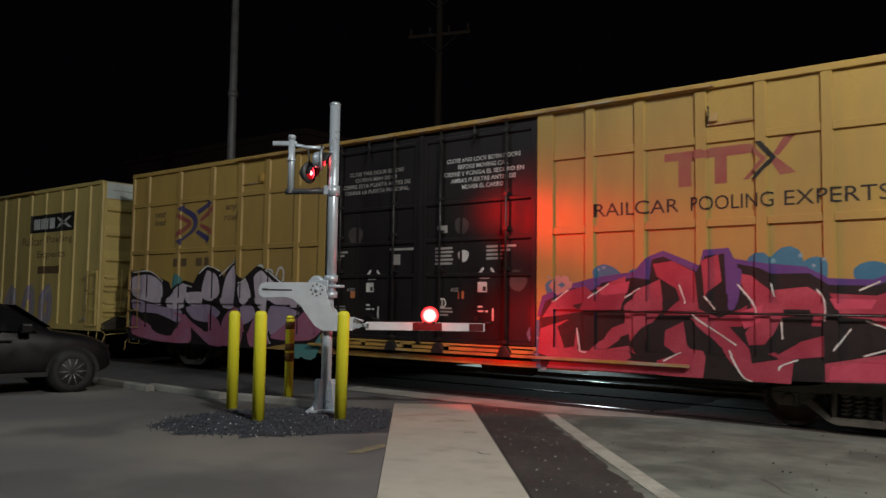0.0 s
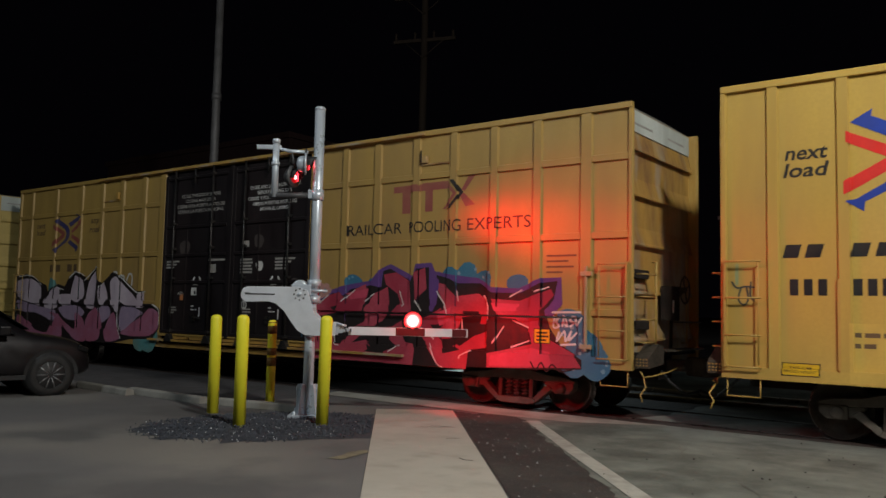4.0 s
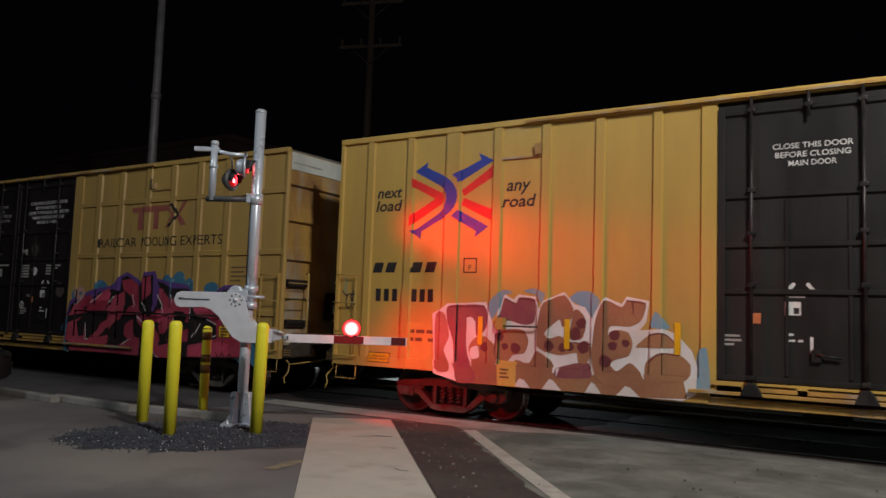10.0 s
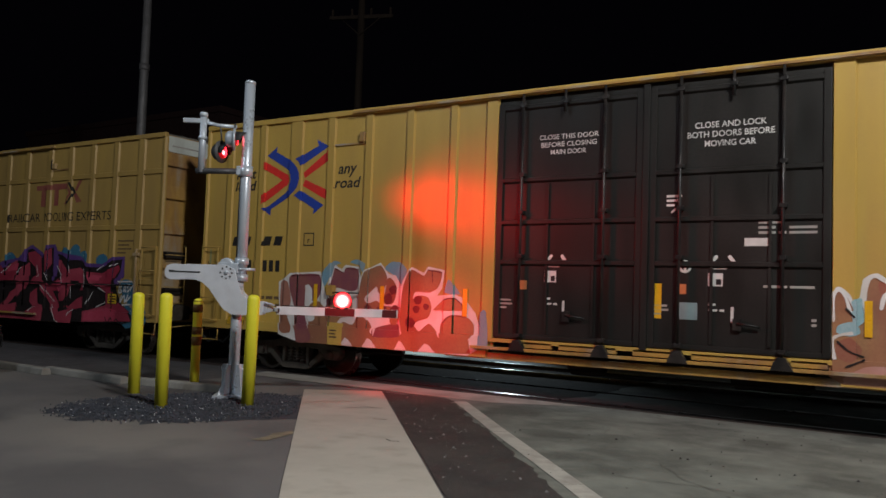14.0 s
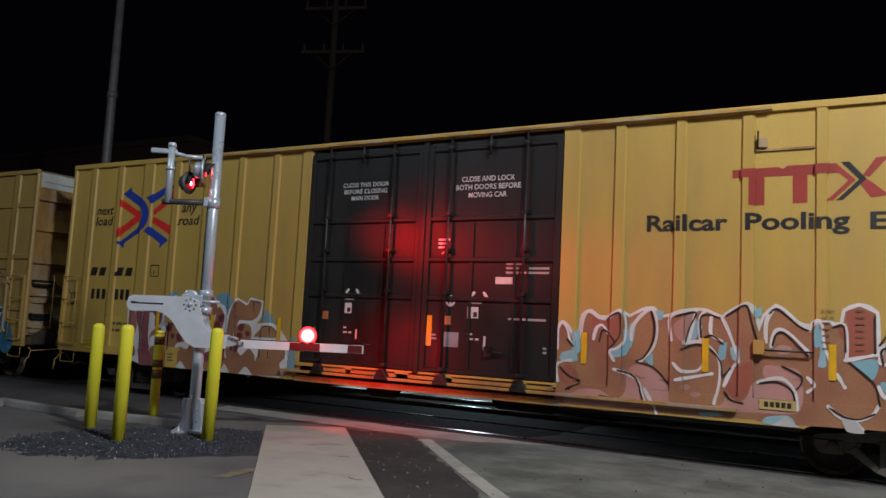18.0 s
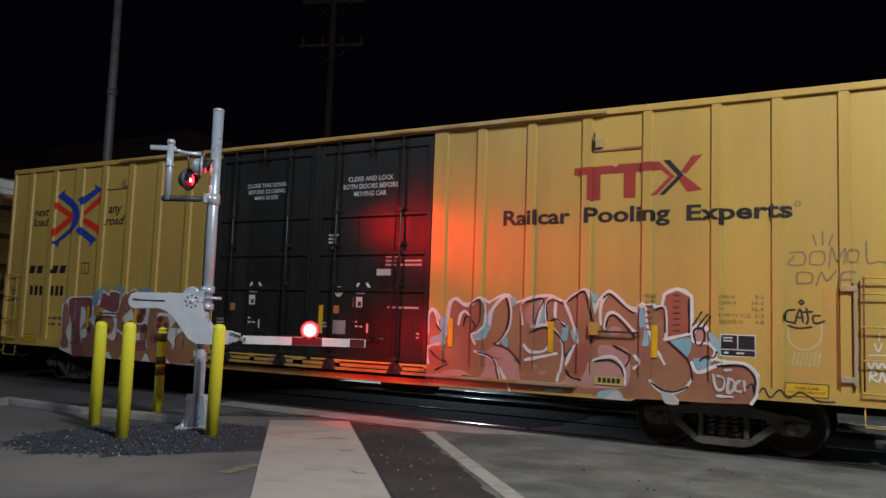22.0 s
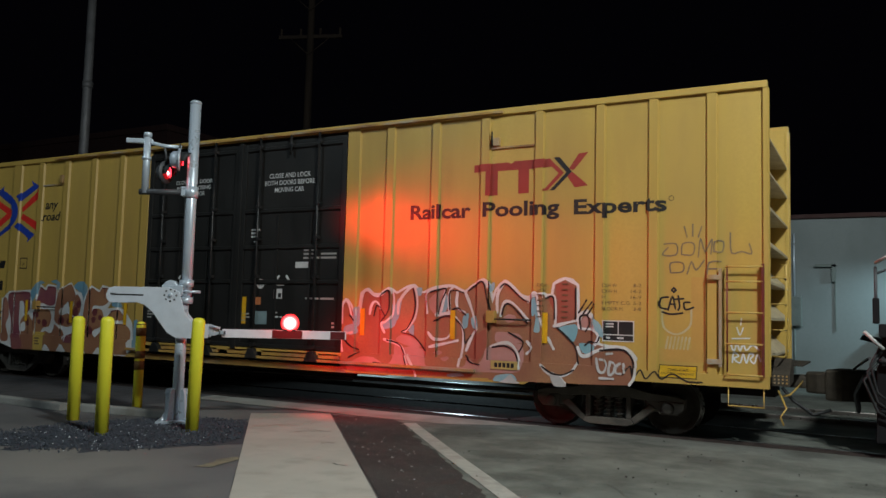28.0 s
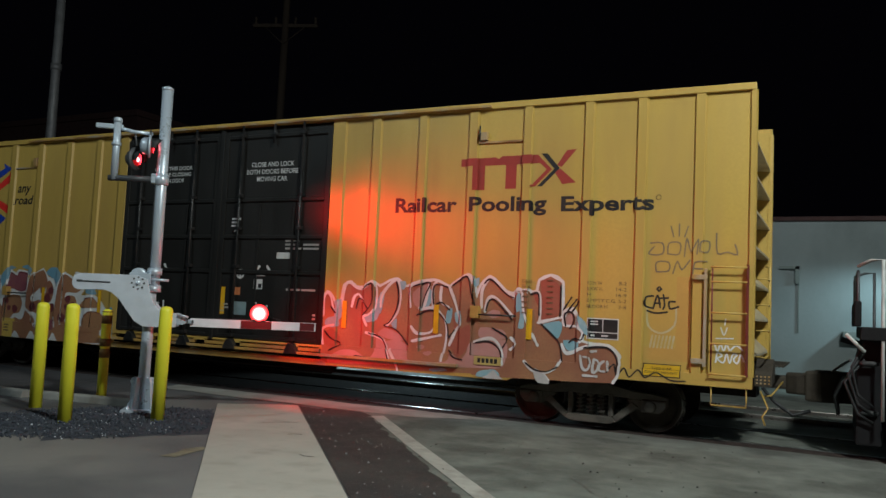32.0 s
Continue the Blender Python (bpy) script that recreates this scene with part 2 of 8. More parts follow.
CONCRETE = mat("path_concrete", (0.46, 0.42, 0.36), (0.40, 0.36, 0.305), 0.85, big=0.8, fine=90, bump=0.25, grain=0.12, speck=((0.15, 0.13, 0.11), 0.72), blotch=((0.33, 0.295, 0.245), 2.2, 0.52, 0.70))
ROAD = mat("old_road_concrete", (0.190, 0.197, 0.170), (0.098, 0.101, 0.087), 0.85, big=1.3, fine=60, bump=0.35, lo=0.36, hi=0.66, grain=0.2, speck=((0.06, 0.055, 0.05), 0.70), blotch=((0.060, 0.060, 0.052), 0.8, 0.51, 0.62))
VERGE = mat("grimy_verge_asphalt", (0.080, 0.076, 0.080), (0.050, 0.047, 0.048), 0.85, big=0.9, fine=60, bump=0.5, speck=((0.16, 0.15, 0.14), 0.68))
APRON = mat("pale_worn_apron_concrete", (0.36, 0.335, 0.29), (0.24, 0.22, 0.19), 0.85, big=1.4, fine=70, bump=0.3, lo=0.40, hi=0.64, speck=((0.10, 0.09, 0.08), 0.70))
CRACK = mat("dark_open_crack", (0.035, 0.031, 0.028), (0.06, 0.055, 0.05), 0.9, big=6, fine=60, bump=0.2)
LINE = mat("worn_white_road_paint", (0.44, 0.42, 0.37), (0.28, 0.26, 0.23), 0.7, big=3, fine=60, bump=0.2)
TAN_PAINT = mat("faded_tan_road_paint", (0.26, 0.22, 0.14), (0.10, 0.09, 0.07), 0.8, big=5, fine=50, bump=0.3)
STAIN = mat("dark_oil_stain", (0.115, 0.110, 0.095), (0.165, 0.16, 0.138), 0.8, big=4, fine=60, bump=0.3)
CURB = mat("cast_concrete_kerb", (0.30, 0.29, 0.26), (0.20, 0.19, 0.17), 0.85, big=3, fine=60, bump=0.3)
BALLAST = mat("dark_track_ballast", (0.060, 0.045, 0.040), (0.030, 0.024, 0.022), 0.95, big=6, fine=35, bump=1.0, gloss=0.08)
GRAVEL = mat("blue_grey_crushed_stone", (0.060, 0.066, 0.084), (0.034, 0.037, 0.047), 0.6, big=9, fine=40, bump=0.4)
GRAVEL_BED = mat("dark_gravel_bed", (0.050, 0.054, 0.066), (0.030, 0.032, 0.040), 0.85, big=9, fine=45, bump=1.0)
STONE_LIGHT = mat("pale_quartz_chip", (0.62, 0.64, 0.66), (0.45, 0.46, 0.5), 0.4, big=9, fine=40)
CAR_PAINT = mat("dark_grey_metallic_car_paint", (0.014, 0.012, 0.014), (0.018, 0.016, 0.017), 0.36, 0.4, big=1, fine=200, bump=0, grain=0.05)
CAR_GLASS = mat("dark_car_glass", (0.008, 0.008, 0.009), (0.010, 0.010, 0.011), 0.08, big=1, fine=20, bump=0)
RUBBER = mat("tyre_rubber", (0.022, 0.021, 0.021), (0.035, 0.033, 0.032), 0.8, big=6, fine=60)
ALLOY = mat("silver_alloy_rim", (0.35, 0.35, 0.36), (0.22, 0.22, 0.23), 0.35, 0.7, big=8, fine=60)
TRIM = mat("black_plastic_trim", (0.016, 0.016, 0.017), (0.025, 0.024, 0.024), 0.6, big=6, fine=80)
BLDG_WHITE = mat("white_painted_block_wall", (0.21, 0.235, 0.235), (0.15, 0.17, 0.17), 0.8, big=0.6, fine=12, bump=0.2, grain=0.1, streak=0.5)
BLDG_DARK = mat("dark_red_brick_wall", (0.055, 0.024, 0.022), (0.040, 0.020, 0.019), 0.85, big=1, fine=14, bump=0.3)
GREY_BOX = mat("grey_green_utility_box", (0.16, 0.19, 0.18), (0.12, 0.14, 0.13), 0.5, big=3, fine=40)
LOCO_BLACK = mat("black_locomotive_paint", (0.010, 0.010, 0.011), (0.018, 0.016, 0.016), 0.75, big=2, fine=40, gloss=0.15)
STEP_WHITE = mat("white_step_edge_paint", (0.55, 0.55, 0.52), (0.35, 0.34, 0.32), 0.6, big=5, fine=40)
POLE_STEEL = mat("weathered_steel_pole", (0.22, 0.21, 0.21), (0.15, 0.14, 0.14), 0.55, 0.3, big=2, fine=30)
WOOD_DARK = mat("dark_utility_pole_wood", (0.028, 0.020, 0.015), (0.016, 0.012, 0.010), 0.9, big=3, fine=40, bump=0.4, streak=0.1, gloss=0.1)


def paint(name, col, col2=None, rough=0.5, big=3.0):
    return mat(name, col, col2 or tuple(v * 0.75 for v in col), rough, big=big, fine=28, bump=0.04, grain=0.14, lo=0.40, hi=0.62)


P_WHITE = paint("white_spray_paint", (0.62, 0.60, 0.58), (0.46, 0.44, 0.42), big=2.0)
P_BLACK = paint("black_spray_paint", (0.020, 0.014, 0.014))
P_BLUE = paint("light_blue_spray_paint", (0.17, 0.32, 0.42), (0.26, 0.33, 0.36))
P_AQUA = paint("aqua_spray_paint", (0.22, 0.42, 0.48), (0.34, 0.48, 0.52), big=2.0)
P_TEAL = paint("teal_spray_paint", (0.10, 0.27, 0.27), (0.14, 0.22, 0.19))
P_SALMON = paint("brown_salmon_spray_paint", (0.30, 0.125, 0.070), (0.44, 0.20, 0.155), big=1.1)
P_PINK = paint("pink_spray_paint", (0.50, 0.27, 0.24), (0.40, 0.20, 0.15), big=1.5)
P_BROWN = paint("tan_brown_spray_paint", (0.29, 0.125, 0.072), (0.37, 0.19, 0.088), big=1.2)
P_RUSSET = paint("russet_spray_paint", (0.33, 0.095, 0.060), (0.30, 0.12, 0.075), big=1.5)
P_CHALK = paint("thin_white_spray_paint", (0.74, 0.73, 0.72), (0.62, 0.58, 0.53), big=2.5)
P_PLUM = paint("plum_spray_paint", (0.22, 0.065, 0.085), (0.27, 0.10, 0.085))
P_DOT = paint("dark_plum_dots", (0.15, 0.035, 0.040))
P_CRIMSON = paint("crimson_spray_paint", (0.30, 0.026, 0.052), (0.46, 0.075, 0.11), big=1.0)
P_HOT = paint("hot_pink_spray_paint", (0.56, 0.075, 0.13), (0.48, 0.05, 0.09))
P_PURPLE = paint("purple_spray_paint", (0.10, 0.045, 0.20), (0.13, 0.06, 0.22))
P_BLUE_DEEP = paint("blue_spray_paint", (0.045, 0.155, 0.26), (0.06, 0.19, 0.28))
P_ROSE = paint("pale_rose_spray_paint", (0.62, 0.52, 0.58), (0.48, 0.37, 0.44), big=1.2)
P_MAGENTA = paint("magenta_spray_paint", (0.36, 0.11, 0.175), (0.38, 0.16, 0.25))
P_MAUVE = paint("mauve_spray_paint", (0.33, 0.25, 0.36), (0.41, 0.30, 0.40))
P_GREYTAG = paint("grey_marker_paint", (0.20, 0.15, 0.09), (0.28, 0.19, 0.09), big=4.0)
P_SAGE = mat("pale_sage_spray", (0.28, 0.30, 0.14), (0.36, 0.30, 0.12), 0.6, big=5, fine=40)
P_DARKGREEN = mat("dark_green_spray", (0.045, 0.05, 0.045), (0.08, 0.08, 0.05), 0.6, big=5, fine=40)
P_FAINT = paint("worn_thin_white_marker", (0.52, 0.45, 0.26), (0.50, 0.38, 0.14), big=4.0)
L_BLACK = paint("black_stencil_paint", (0.016, 0.015, 0.016), (0.03, 0.025, 0.02))
L_WHITE = paint("white_stencil_paint", (0.70, 0.69, 0.66))
L_RED = paint("red_logo_paint", (0.33, 0.040, 0.028), (0.26, 0.035, 0.025))
L_BRIGHT_RED = paint("bright_red_logo_paint", (0.74, 0.030, 0.022), (0.64, 0.030, 0.022))
L_NAVY = paint("blue_logo_paint", (0.020, 0.055, 0.38), (0.025, 0.05, 0.30))
L_FADED_RED = paint("faded_red_logo_paint", (0.28, 0.075, 0.06), (0.3, 0.11, 0.07))
L_FADED_NAVY = paint("faded_blue_logo_paint", (0.055, 0.05, 0.14), (0.10, 0.08, 0.13))
L_FADED = paint("faded_brown_stencil_paint", (0.16, 0.10, 0.05))
L_GREY = paint("dull_white_stencil_paint", (0.40, 0.38, 0.35))
L_ORANGE = paint("orange_sticker", (0.62, 0.22, 0.08))
L_CYAN = paint("pale_blue_grey_sticker", (0.24, 0.32, 0.33))
SIGN_YELLOW = paint("yellow_sign_plate", (0.78, 0.48, 0.02))
SIGN_TAN = paint("tan_stencil_plate", (0.55, 0.42, 0.14))


# ---- mesh helpers ----
def box(bm, x0, x1, y0, y1, z0, z1):
    v = [bm.verts.new(p) for p in ((x0, y0, z0), (x1, y0, z0), (x1, y1, z0), (x0, y1, z0), (x0, y0, z1), (x1, y0, z1), (x1, y1, z1), (x0, y1, z1))]
    for f in ((0, 3, 2, 1), (4, 5, 6, 7), (0, 1, 5, 4), (1, 2, 6, 5), (2, 3, 7, 6), (3, 0, 4, 7)):
        bm.faces.new([v[i] for i in f])
    return bm


def tube(bm, points, r, n=10, r_end=None, smooth=True):
    """A round bar along the points, closed at both ends."""
    pts = [Vector(p) for p in points]
    rings = []
    side = None
    for i, p in enumerate(pts):
        d = (pts[min(i + 1, len(pts) - 1)] - pts[max(i - 1, 0)]).normalized()
        if side is None:
            side = d.orthogonal().normalized()
        side = (side - d * side.dot(d)).normalized()
        up = d.cross(side)
        k = r if r_end is None else r + (r_end - r) * i / (len(pts) - 1)
        rings.append([bm.verts.new(p + k * (math.cos(a) * side + math.sin(a) * up)) for a in (2 * math.pi * j / n for j in range(n))])
    for a, b in zip(rings, rings[1:]):
        for j in range(n):
            bm.faces.new((a[j], a[(j + 1) % n], b[(j + 1) % n], b[j])).smooth = smooth
    bm.faces.new(rings[0][::-1])
    bm.faces.new(rings[-1])
    return bm


def lathe(bm, profile, axis="z", n=24, at=(0, 0, 0)):
    """Turns (radius, height) pairs round an axis through at; first and last radius may be 0."""
    def put(r, h, a):
        c, s = r * math.cos(a), r * math.sin(a)
        p = {"z": (c, s, h), "y": (c, h, s), "x": (h, c, s)}[axis]
        return bm.verts.new((p[0] + at[0], p[1] + at[1], p[2] + at[2]))
    rings = [[put(r, h, 2 * math.pi * j / n) for j in range(n)] if r > 1e-6 else [put(0, h, 0)] for r, h in profile]
    for a, b in zip(rings, rings[1:]):
        for j in range(n):
            q = [a[j % len(a)], a[(j + 1) % len(a)], b[(j + 1) % len(b)], b[j % len(b)]]
            q = [v for i, v in enumerate(q) if v not in q[:i]]
            if len(q) > 2:
                bm.faces.new(q).smooth = True
    return bm


def prism(bm, outline, y0, y1, plane="xz"):
    """A plate with the outline (in x and z, or in x and y) between two depths."""
    def put(p, d):
        return bm.verts.new((p[0], d, p[1]) if plane == "xz" else (p[0], p[1], d) if plane == "xy" else (d, p[0], p[1]))
    a, b = [put(p, y0) for p in outline], [put(p, y1) for p in outline]
    bm.faces.new(a)
    bm.faces.new(b[::-1])
    for i in range(len(a)):
        j = (i + 1) % len(a)
        bm.faces.new((a[i], b[i], b[j], a[j]))
    return bm


def finish(bm, bevel=0.0, segments=2):
    bmesh.ops.recalc_face_normals(bm, faces=bm.faces[:])
    if bevel:
        edges = [e for e in bm.edges if len(e.link_faces) == 2 and e.calc_face_angle(0) > 0.6]
        bmesh.ops.bevel(bm, geom=edges, offset=bevel, segments=segments, affect="EDGES", profile=0.6)
    return bm


def part(name, bm, material, parent=None, label="", at=None, bevel=0.0, mesh=None):
    """One mesh object under a thing or part. mesh: share this mesh instead."""
    if mesh is None:
        finish(bm, bevel)
        mesh = bpy.data.meshes.new(name)
        bm.to_mesh(mesh)
        bm.free()
        mesh.materials.append(material)
    ob = new(name, mesh)
    if parent:
        ob.parent = parent
    if at:
        ob.location = at
    if label:
        ob["label"] = label
    return ob


def thing(name, label, category, at=(0, 0, 0), group="", turn=0.0):
    ob = new(name)
    ob.empty_display_size = 0.2
    ob.location = at
    ob.rotation_euler = (0, 0, radians(turn))
    return tagged(ob, label, category, group)


def solid(name, bm, material, label, category="", kind="", bevel=0.0, group=""):
    return tagged(part(name, bm, material, bevel=bevel), label, category, group, kind)


# ---- ground, road, path, track ----
def sheet(name, outline, z, material, label, category="", kind="structure", thick=0.0):
    bm = bmesh.new()
    if thick:
        prism(bm, outline, z - thick, z, "xy")
    else:
        bm.faces.new([bm.verts.new((x, y, z)) for x, y in outline])
    ob = solid(name, bm, material, label, category, kind)
    return ob


def ragged(cx, cy, rx, ry, n=26, rough=0.18, turn=0.0, seed=0):
    """An uneven round outline."""
    rnd = random.Random(seed)
    pts = []
    for i in range(n):
        a = 2 * math.pi * i / n
        k = 1 + rough * (rnd.random() - 0.5) * 2
        x, y = rx * k * math.cos(a), ry * k * math.sin(a)
        c, s = math.cos(radians(turn)), math.sin(radians(turn))
        pts.append((cx + x * c - y * s, cy + x * s + y * c))
    return pts


sheet("ground", [(-900, -900), (900, -900), (900, 900), (-900, 900)], 0.0, ASPHALT, "worn grey asphalt ground of a car park beside the track", "ground")
TRACK_Y = 12.95


def uneven_edge(a, b, n, amount, seed):
    rnd = random.Random(seed)
    d = Vector((b[0] - a[0], b[1] - a[1]))
    nrm = Vector((-d.y, d.x)).normalized()
    return [(a[0] + d.x * i / n + nrm.x * amount * (rnd.random() - 0.5), a[1] + d.y * i / n + nrm.y * amount * (rnd.random() - 0.5)) for i in range(n + 1)]


# road of old concrete up to the rail, with its painted edge line
sheet("road", [(-6.72, 10.98), (-6.35, 10.40), (-3.20, 6.60), (0.0, 2.85), (10.4, -9.2), (40, -9.2), (40, 11.83), (-6.0, 11.83)] + uneven_edge((-6.0, 11.83), (-11.4, 11.75), 12, 0.08, 4) + uneven_edge((-11.2, 11.05), (-6.72, 10.98), 10, 0.10, 5),
      0.008, ROAD, "old stained concrete road surface at the crossing", "road")
sheet("apron", uneven_edge((-11.2, 11.06), (-6.72, 11.0), 14, 0.08, 21) + uneven_edge((-5.9, 11.02), (-4.6, 11.80), 5, 0.10, 23) + uneven_edge((-4.6, 11.80), (-11.3, 11.74), 16, 0.07, 22), 0.0125, APRON, "pale worn concrete apron along the rail", "pavement")
sheet("dark_asphalt_patch", uneven_edge((-7.85, 10.8), (-6.75, 10.98), 16, 0.16, 1) + uneven_edge((-6.42, 10.70), (-2.98, 6.70), 40, 0.13, 2) + [(10.6, -9.05), (9.66, -9.56)] + [(-3.72, 6.03)],
      0.010, ASPHALT_NEW, "dark crumbling asphalt strip between path and road", "ground")
bm = bmesh.new()
prism(bm, [(-8.90, 10.10), (-7.90, 10.88), (-3.73, 6.0), (9.65, -9.58), (8.55, -10.2), (-4.74, 5.16)], -0.05, 0.018, "xy")
bmesh.ops.recalc_face_normals(bm, faces=bm.faces[:])
tagged(part("path", bm, CONCRETE), "pale tan concrete footpath leading to the pedestrian gate", "footpath", kind="structure")
bm = bmesh.new()
for a, b in (((-6.38, 10.70), (-4.66, 8.74)), ((-4.65, 8.73), (-2.88, 6.76)), ((-2.87, 6.75), (10.75, -8.9))):
    d = Vector((b[0] - a[0], b[1] - a[1])).normalized()
    w = Vector((-d.y, d.x)) * -0.20
    bm.faces.new([bm.verts.new((p[0], p[1], 0.014)) for p in (a, b, (b[0] - w.x, b[1] - w.y), (a[0] - w.x, a[1] - w.y))])
solid("road_edge_line", bm, LINE, "worn off-white painted line along the road edge", "road marking", "structure")
sheet("tan_paint_mark", [(-6.42, 6.46), (-6.25, 6.52), (-6.30, 6.85), (-6.34, 7.10), (-6.47, 7.15), (-6.52, 6.9), (-6.44, 6.75)], 0.006, TAN_PAINT, "faded tan paint mark on the asphalt", "road marking")
sheet("track_bed", [(-300, 11.80), (80, 11.80), (80, 17.0), (-300, 17.0)], 0.005, BALLAST, "dark oily ballast and timber between the rails", "track")
sheet("crossing_panels", uneven_edge((-5.2, 12.31), (-4.9, 16.98), 12, 0.25, 6) + [(40, 16.98), (40, 12.31)], 0.008, ROAD, "stained concrete crossing panels between the rails", "road")
sheet("track_verge", [(-300, 9.15), (-11.3, 9.15), (-10.9, 11.0), (-11.4, 11.79), (-300, 11.79)], 0.005, VERGE, "dark grimy verge beside the track", "ground")
sheet("yard_ground", [(-60, 17.0), (40, 17.0), (40, 23.4), (-60, 23.4)], 0.006, ROAD, "concrete yard between the track and the white building", "ground")
def rail_head(y, top):
    """A worn rail head: crowned top and well rounded shoulders."""
    arc = [(-0.040, -0.030), (-0.040, -0.020), (-0.037, -0.011), (-0.030, -0.005), (-0.018, -0.001), (0.0, 0.0)]
    right = [(-a, c) for a, c in reversed(arc[:-1])]
    return [(y + a, top + c) for a, c in arc + right]


for y in (TRACK_Y - 0.7175, TRACK_Y + 0.7175):
    bm = bmesh.new()
    head = rail_head(y, 0.022)
    if y < TRACK_Y:
        head = [(y - 0.036, -0.008), (y - 0.036, 0.012), (y + 0.034, 0.012), (y + 0.036, 0.010), (y + 0.036, -0.008)]
    prism(bm, head, -300, 80, "yz")
    for f in bm.faces:
        f.smooth = len(f.verts) == 4 and y > TRACK_Y
    solid("rail", bm, RAIL, "polished steel rail set in the crossing", "rail", "structure", group="rails")
    bm = bmesh.new()
    sgn = 1 if y > TRACK_Y else -1
    box(bm, -300, 80, y - sgn * 0.05 - 0.012, y - sgn * 0.05 + 0.012, -0.01, 0.009)
    solid("guard_rail", bm, RAIL_SIDE, "rusty flangeway bar beside the rail", "rail", "structure")
# second, farther track whose rails catch the light
for y in (15.45, 16.89):
    bm = bmesh.new()
    prism(bm, [(y - 0.036, 0.0), (y - 0.036, 0.07), (y - 0.028, 0.085), (y + 0.028, 0.085), (y + 0.036, 0.07), (y + 0.036, 0.0)], -60, 60, "yz")
    solid("rail", bm, RAIL, "polished steel rail of the farther track", "rail", "structure", group="rails")


def wheel_stop(cx, cy, length, turn):
    bm = bmesh.new()
    prism(bm, [(-0.09, 0), (-0.075, 0.10), (-0.05, 0.12), (0.05, 0.12), (0.075, 0.10), (0.09, 0)], -length / 2, length / 2, "yz")
    ob = solid("parking_kerb", bm, CURB, "chipped low concrete parking kerb lying on the asphalt", "kerb", bevel=0.012, group="parking kerbs")
    ob.matrix_world = pose(cx, cy, 0.0, 0, 0, turn)


for c in ((-14.33, 8.44, 1.95, -4), (-12.54, 8.58, 2.2, -1), (-10.36, 8.82, 1.85, 9)):
    wheel_stop(*c)

# gravel round the signal mast
sheet("gravel_bed", ragged(-8.55, 7.85, 1.9, 1.30, 60, 0.16, 58, 3), 0.003, GRAVEL_BED, "low bed of dark crushed stone", "gravel")
rnd = random.Random(5)


def chip_meshes(material, sizes, count):
    out = []
    for k in range(count):
        bm = bmesh.new()
        bmesh.ops.create_icosphere(bm, subdivisions=1, radius=1.0)
        for v in bm.verts:
            v.co *= 0.65 + 0.6 * rnd.random()
            v.co.z *= 0.7
        out.append(bm)
    return out


def scatter(name, material, n, label, smin, smax):
    verts, faces = [], []
    base = chip_meshes(material, None, 6)
    data = [([v.co.copy() for v in b.verts], [[v.index for v in f.verts] for f in b.faces]) for b in base]
    for b in base:
        b.verts.index_update()
    data = [([v.co.copy() for v in b.verts], [[v.index for v in f.verts] for f in b.faces]) for b in base]
    for i in range(n):
        a, r = rnd.random() * 2 * math.pi, rnd.random() ** 0.6 * 1.05 + 0.16 * rnd.random() ** 4
        x, y = 1.68 * r * math.cos(a), 1.22 * r * math.sin(a)
        c, s = math.cos(radians(62)), math.sin(radians(62))
        px, py = -8.72 + x * c - y * s, 7.72 + x * s + y * c
        if 4.16 * (py - 10.10) + 4.94 * (px + 8.90) > -0.25:
            continue
        k = smin + (smax - smin) * rnd.random() ** 2
        rot = Euler((rnd.random() * 6, rnd.random() * 6, rnd.random() * 6)).to_matrix()
        vs, fs = data[rnd.randrange(6)]
        o = len(verts)
        z = 0.012 + k * 0.3 + 0.012 * max(0, 1 - r * 1.1)
        for v in vs:
            q = rot @ (v * k)
            verts.append((px + q.x, py + q.y, z + q.z))
        faces += [[o + j for j in f] for f in fs]
    me = bpy.data.meshes.new(name)
    me.from_pydata(verts, [], faces)
    me.materials.append(material)
    return tagged(new(name, me), label, "gravel", kind="stuff")


scatter("gravel", GRAVEL, 7000, "blue-grey crushed stone spread round the posts", 0.006, 0.019)
scatter("pale_gravel", STONE_LIGHT, 330, "scattered pale stone chips in the gravel", 0.005, 0.013)


def litter(name, outline_ends, n, material, label, seed):
    """Small chips strewn along a strip of ground from one end to the other."""
    r3 = random.Random(seed)
    (x0, y0), (x1, y1), w = outline_ends
    verts, faces = [], []
    for i in range(n):
        t, k = r3.random(), 0.006 + 0.014 * r3.random() ** 3
        px, py = x0 + (x1 - x0) * t + (r3.random() - 0.5) * w, y0 + (y1 - y0) * t + (r3.random() - 0.5) * w
        o = len(verts)
        for j in range(5):
            a = 2 * math.pi * j / 5 + r3.random()
            verts.append((px + k * math.cos(a), py + k * math.sin(a), 0.011))
        verts.append((px, py, 0.011 + k * 0.9))
        faces += [[o + j, o + (j + 1) % 5, o + 5] for j in range(5)]
    me = bpy.data.meshes.new(name)
    me.from_pydata(verts, [], faces)
    me.materials.append(material)
    return tagged(new(name, me), label, "gravel", kind="stuff")


litter("stone_chips", ((-7.4, 10.6), (-3.2, 6.2), 1.0), 110, POLE_STEEL, "small pale stone chips strewn on the asphalt strip", 11)
litter("road_grit", ((-5.0, 10.8), (2.0, 6.5), 4.5), 160, ASPHALT_NEW, "dark grit strewn on the concrete road", 12)
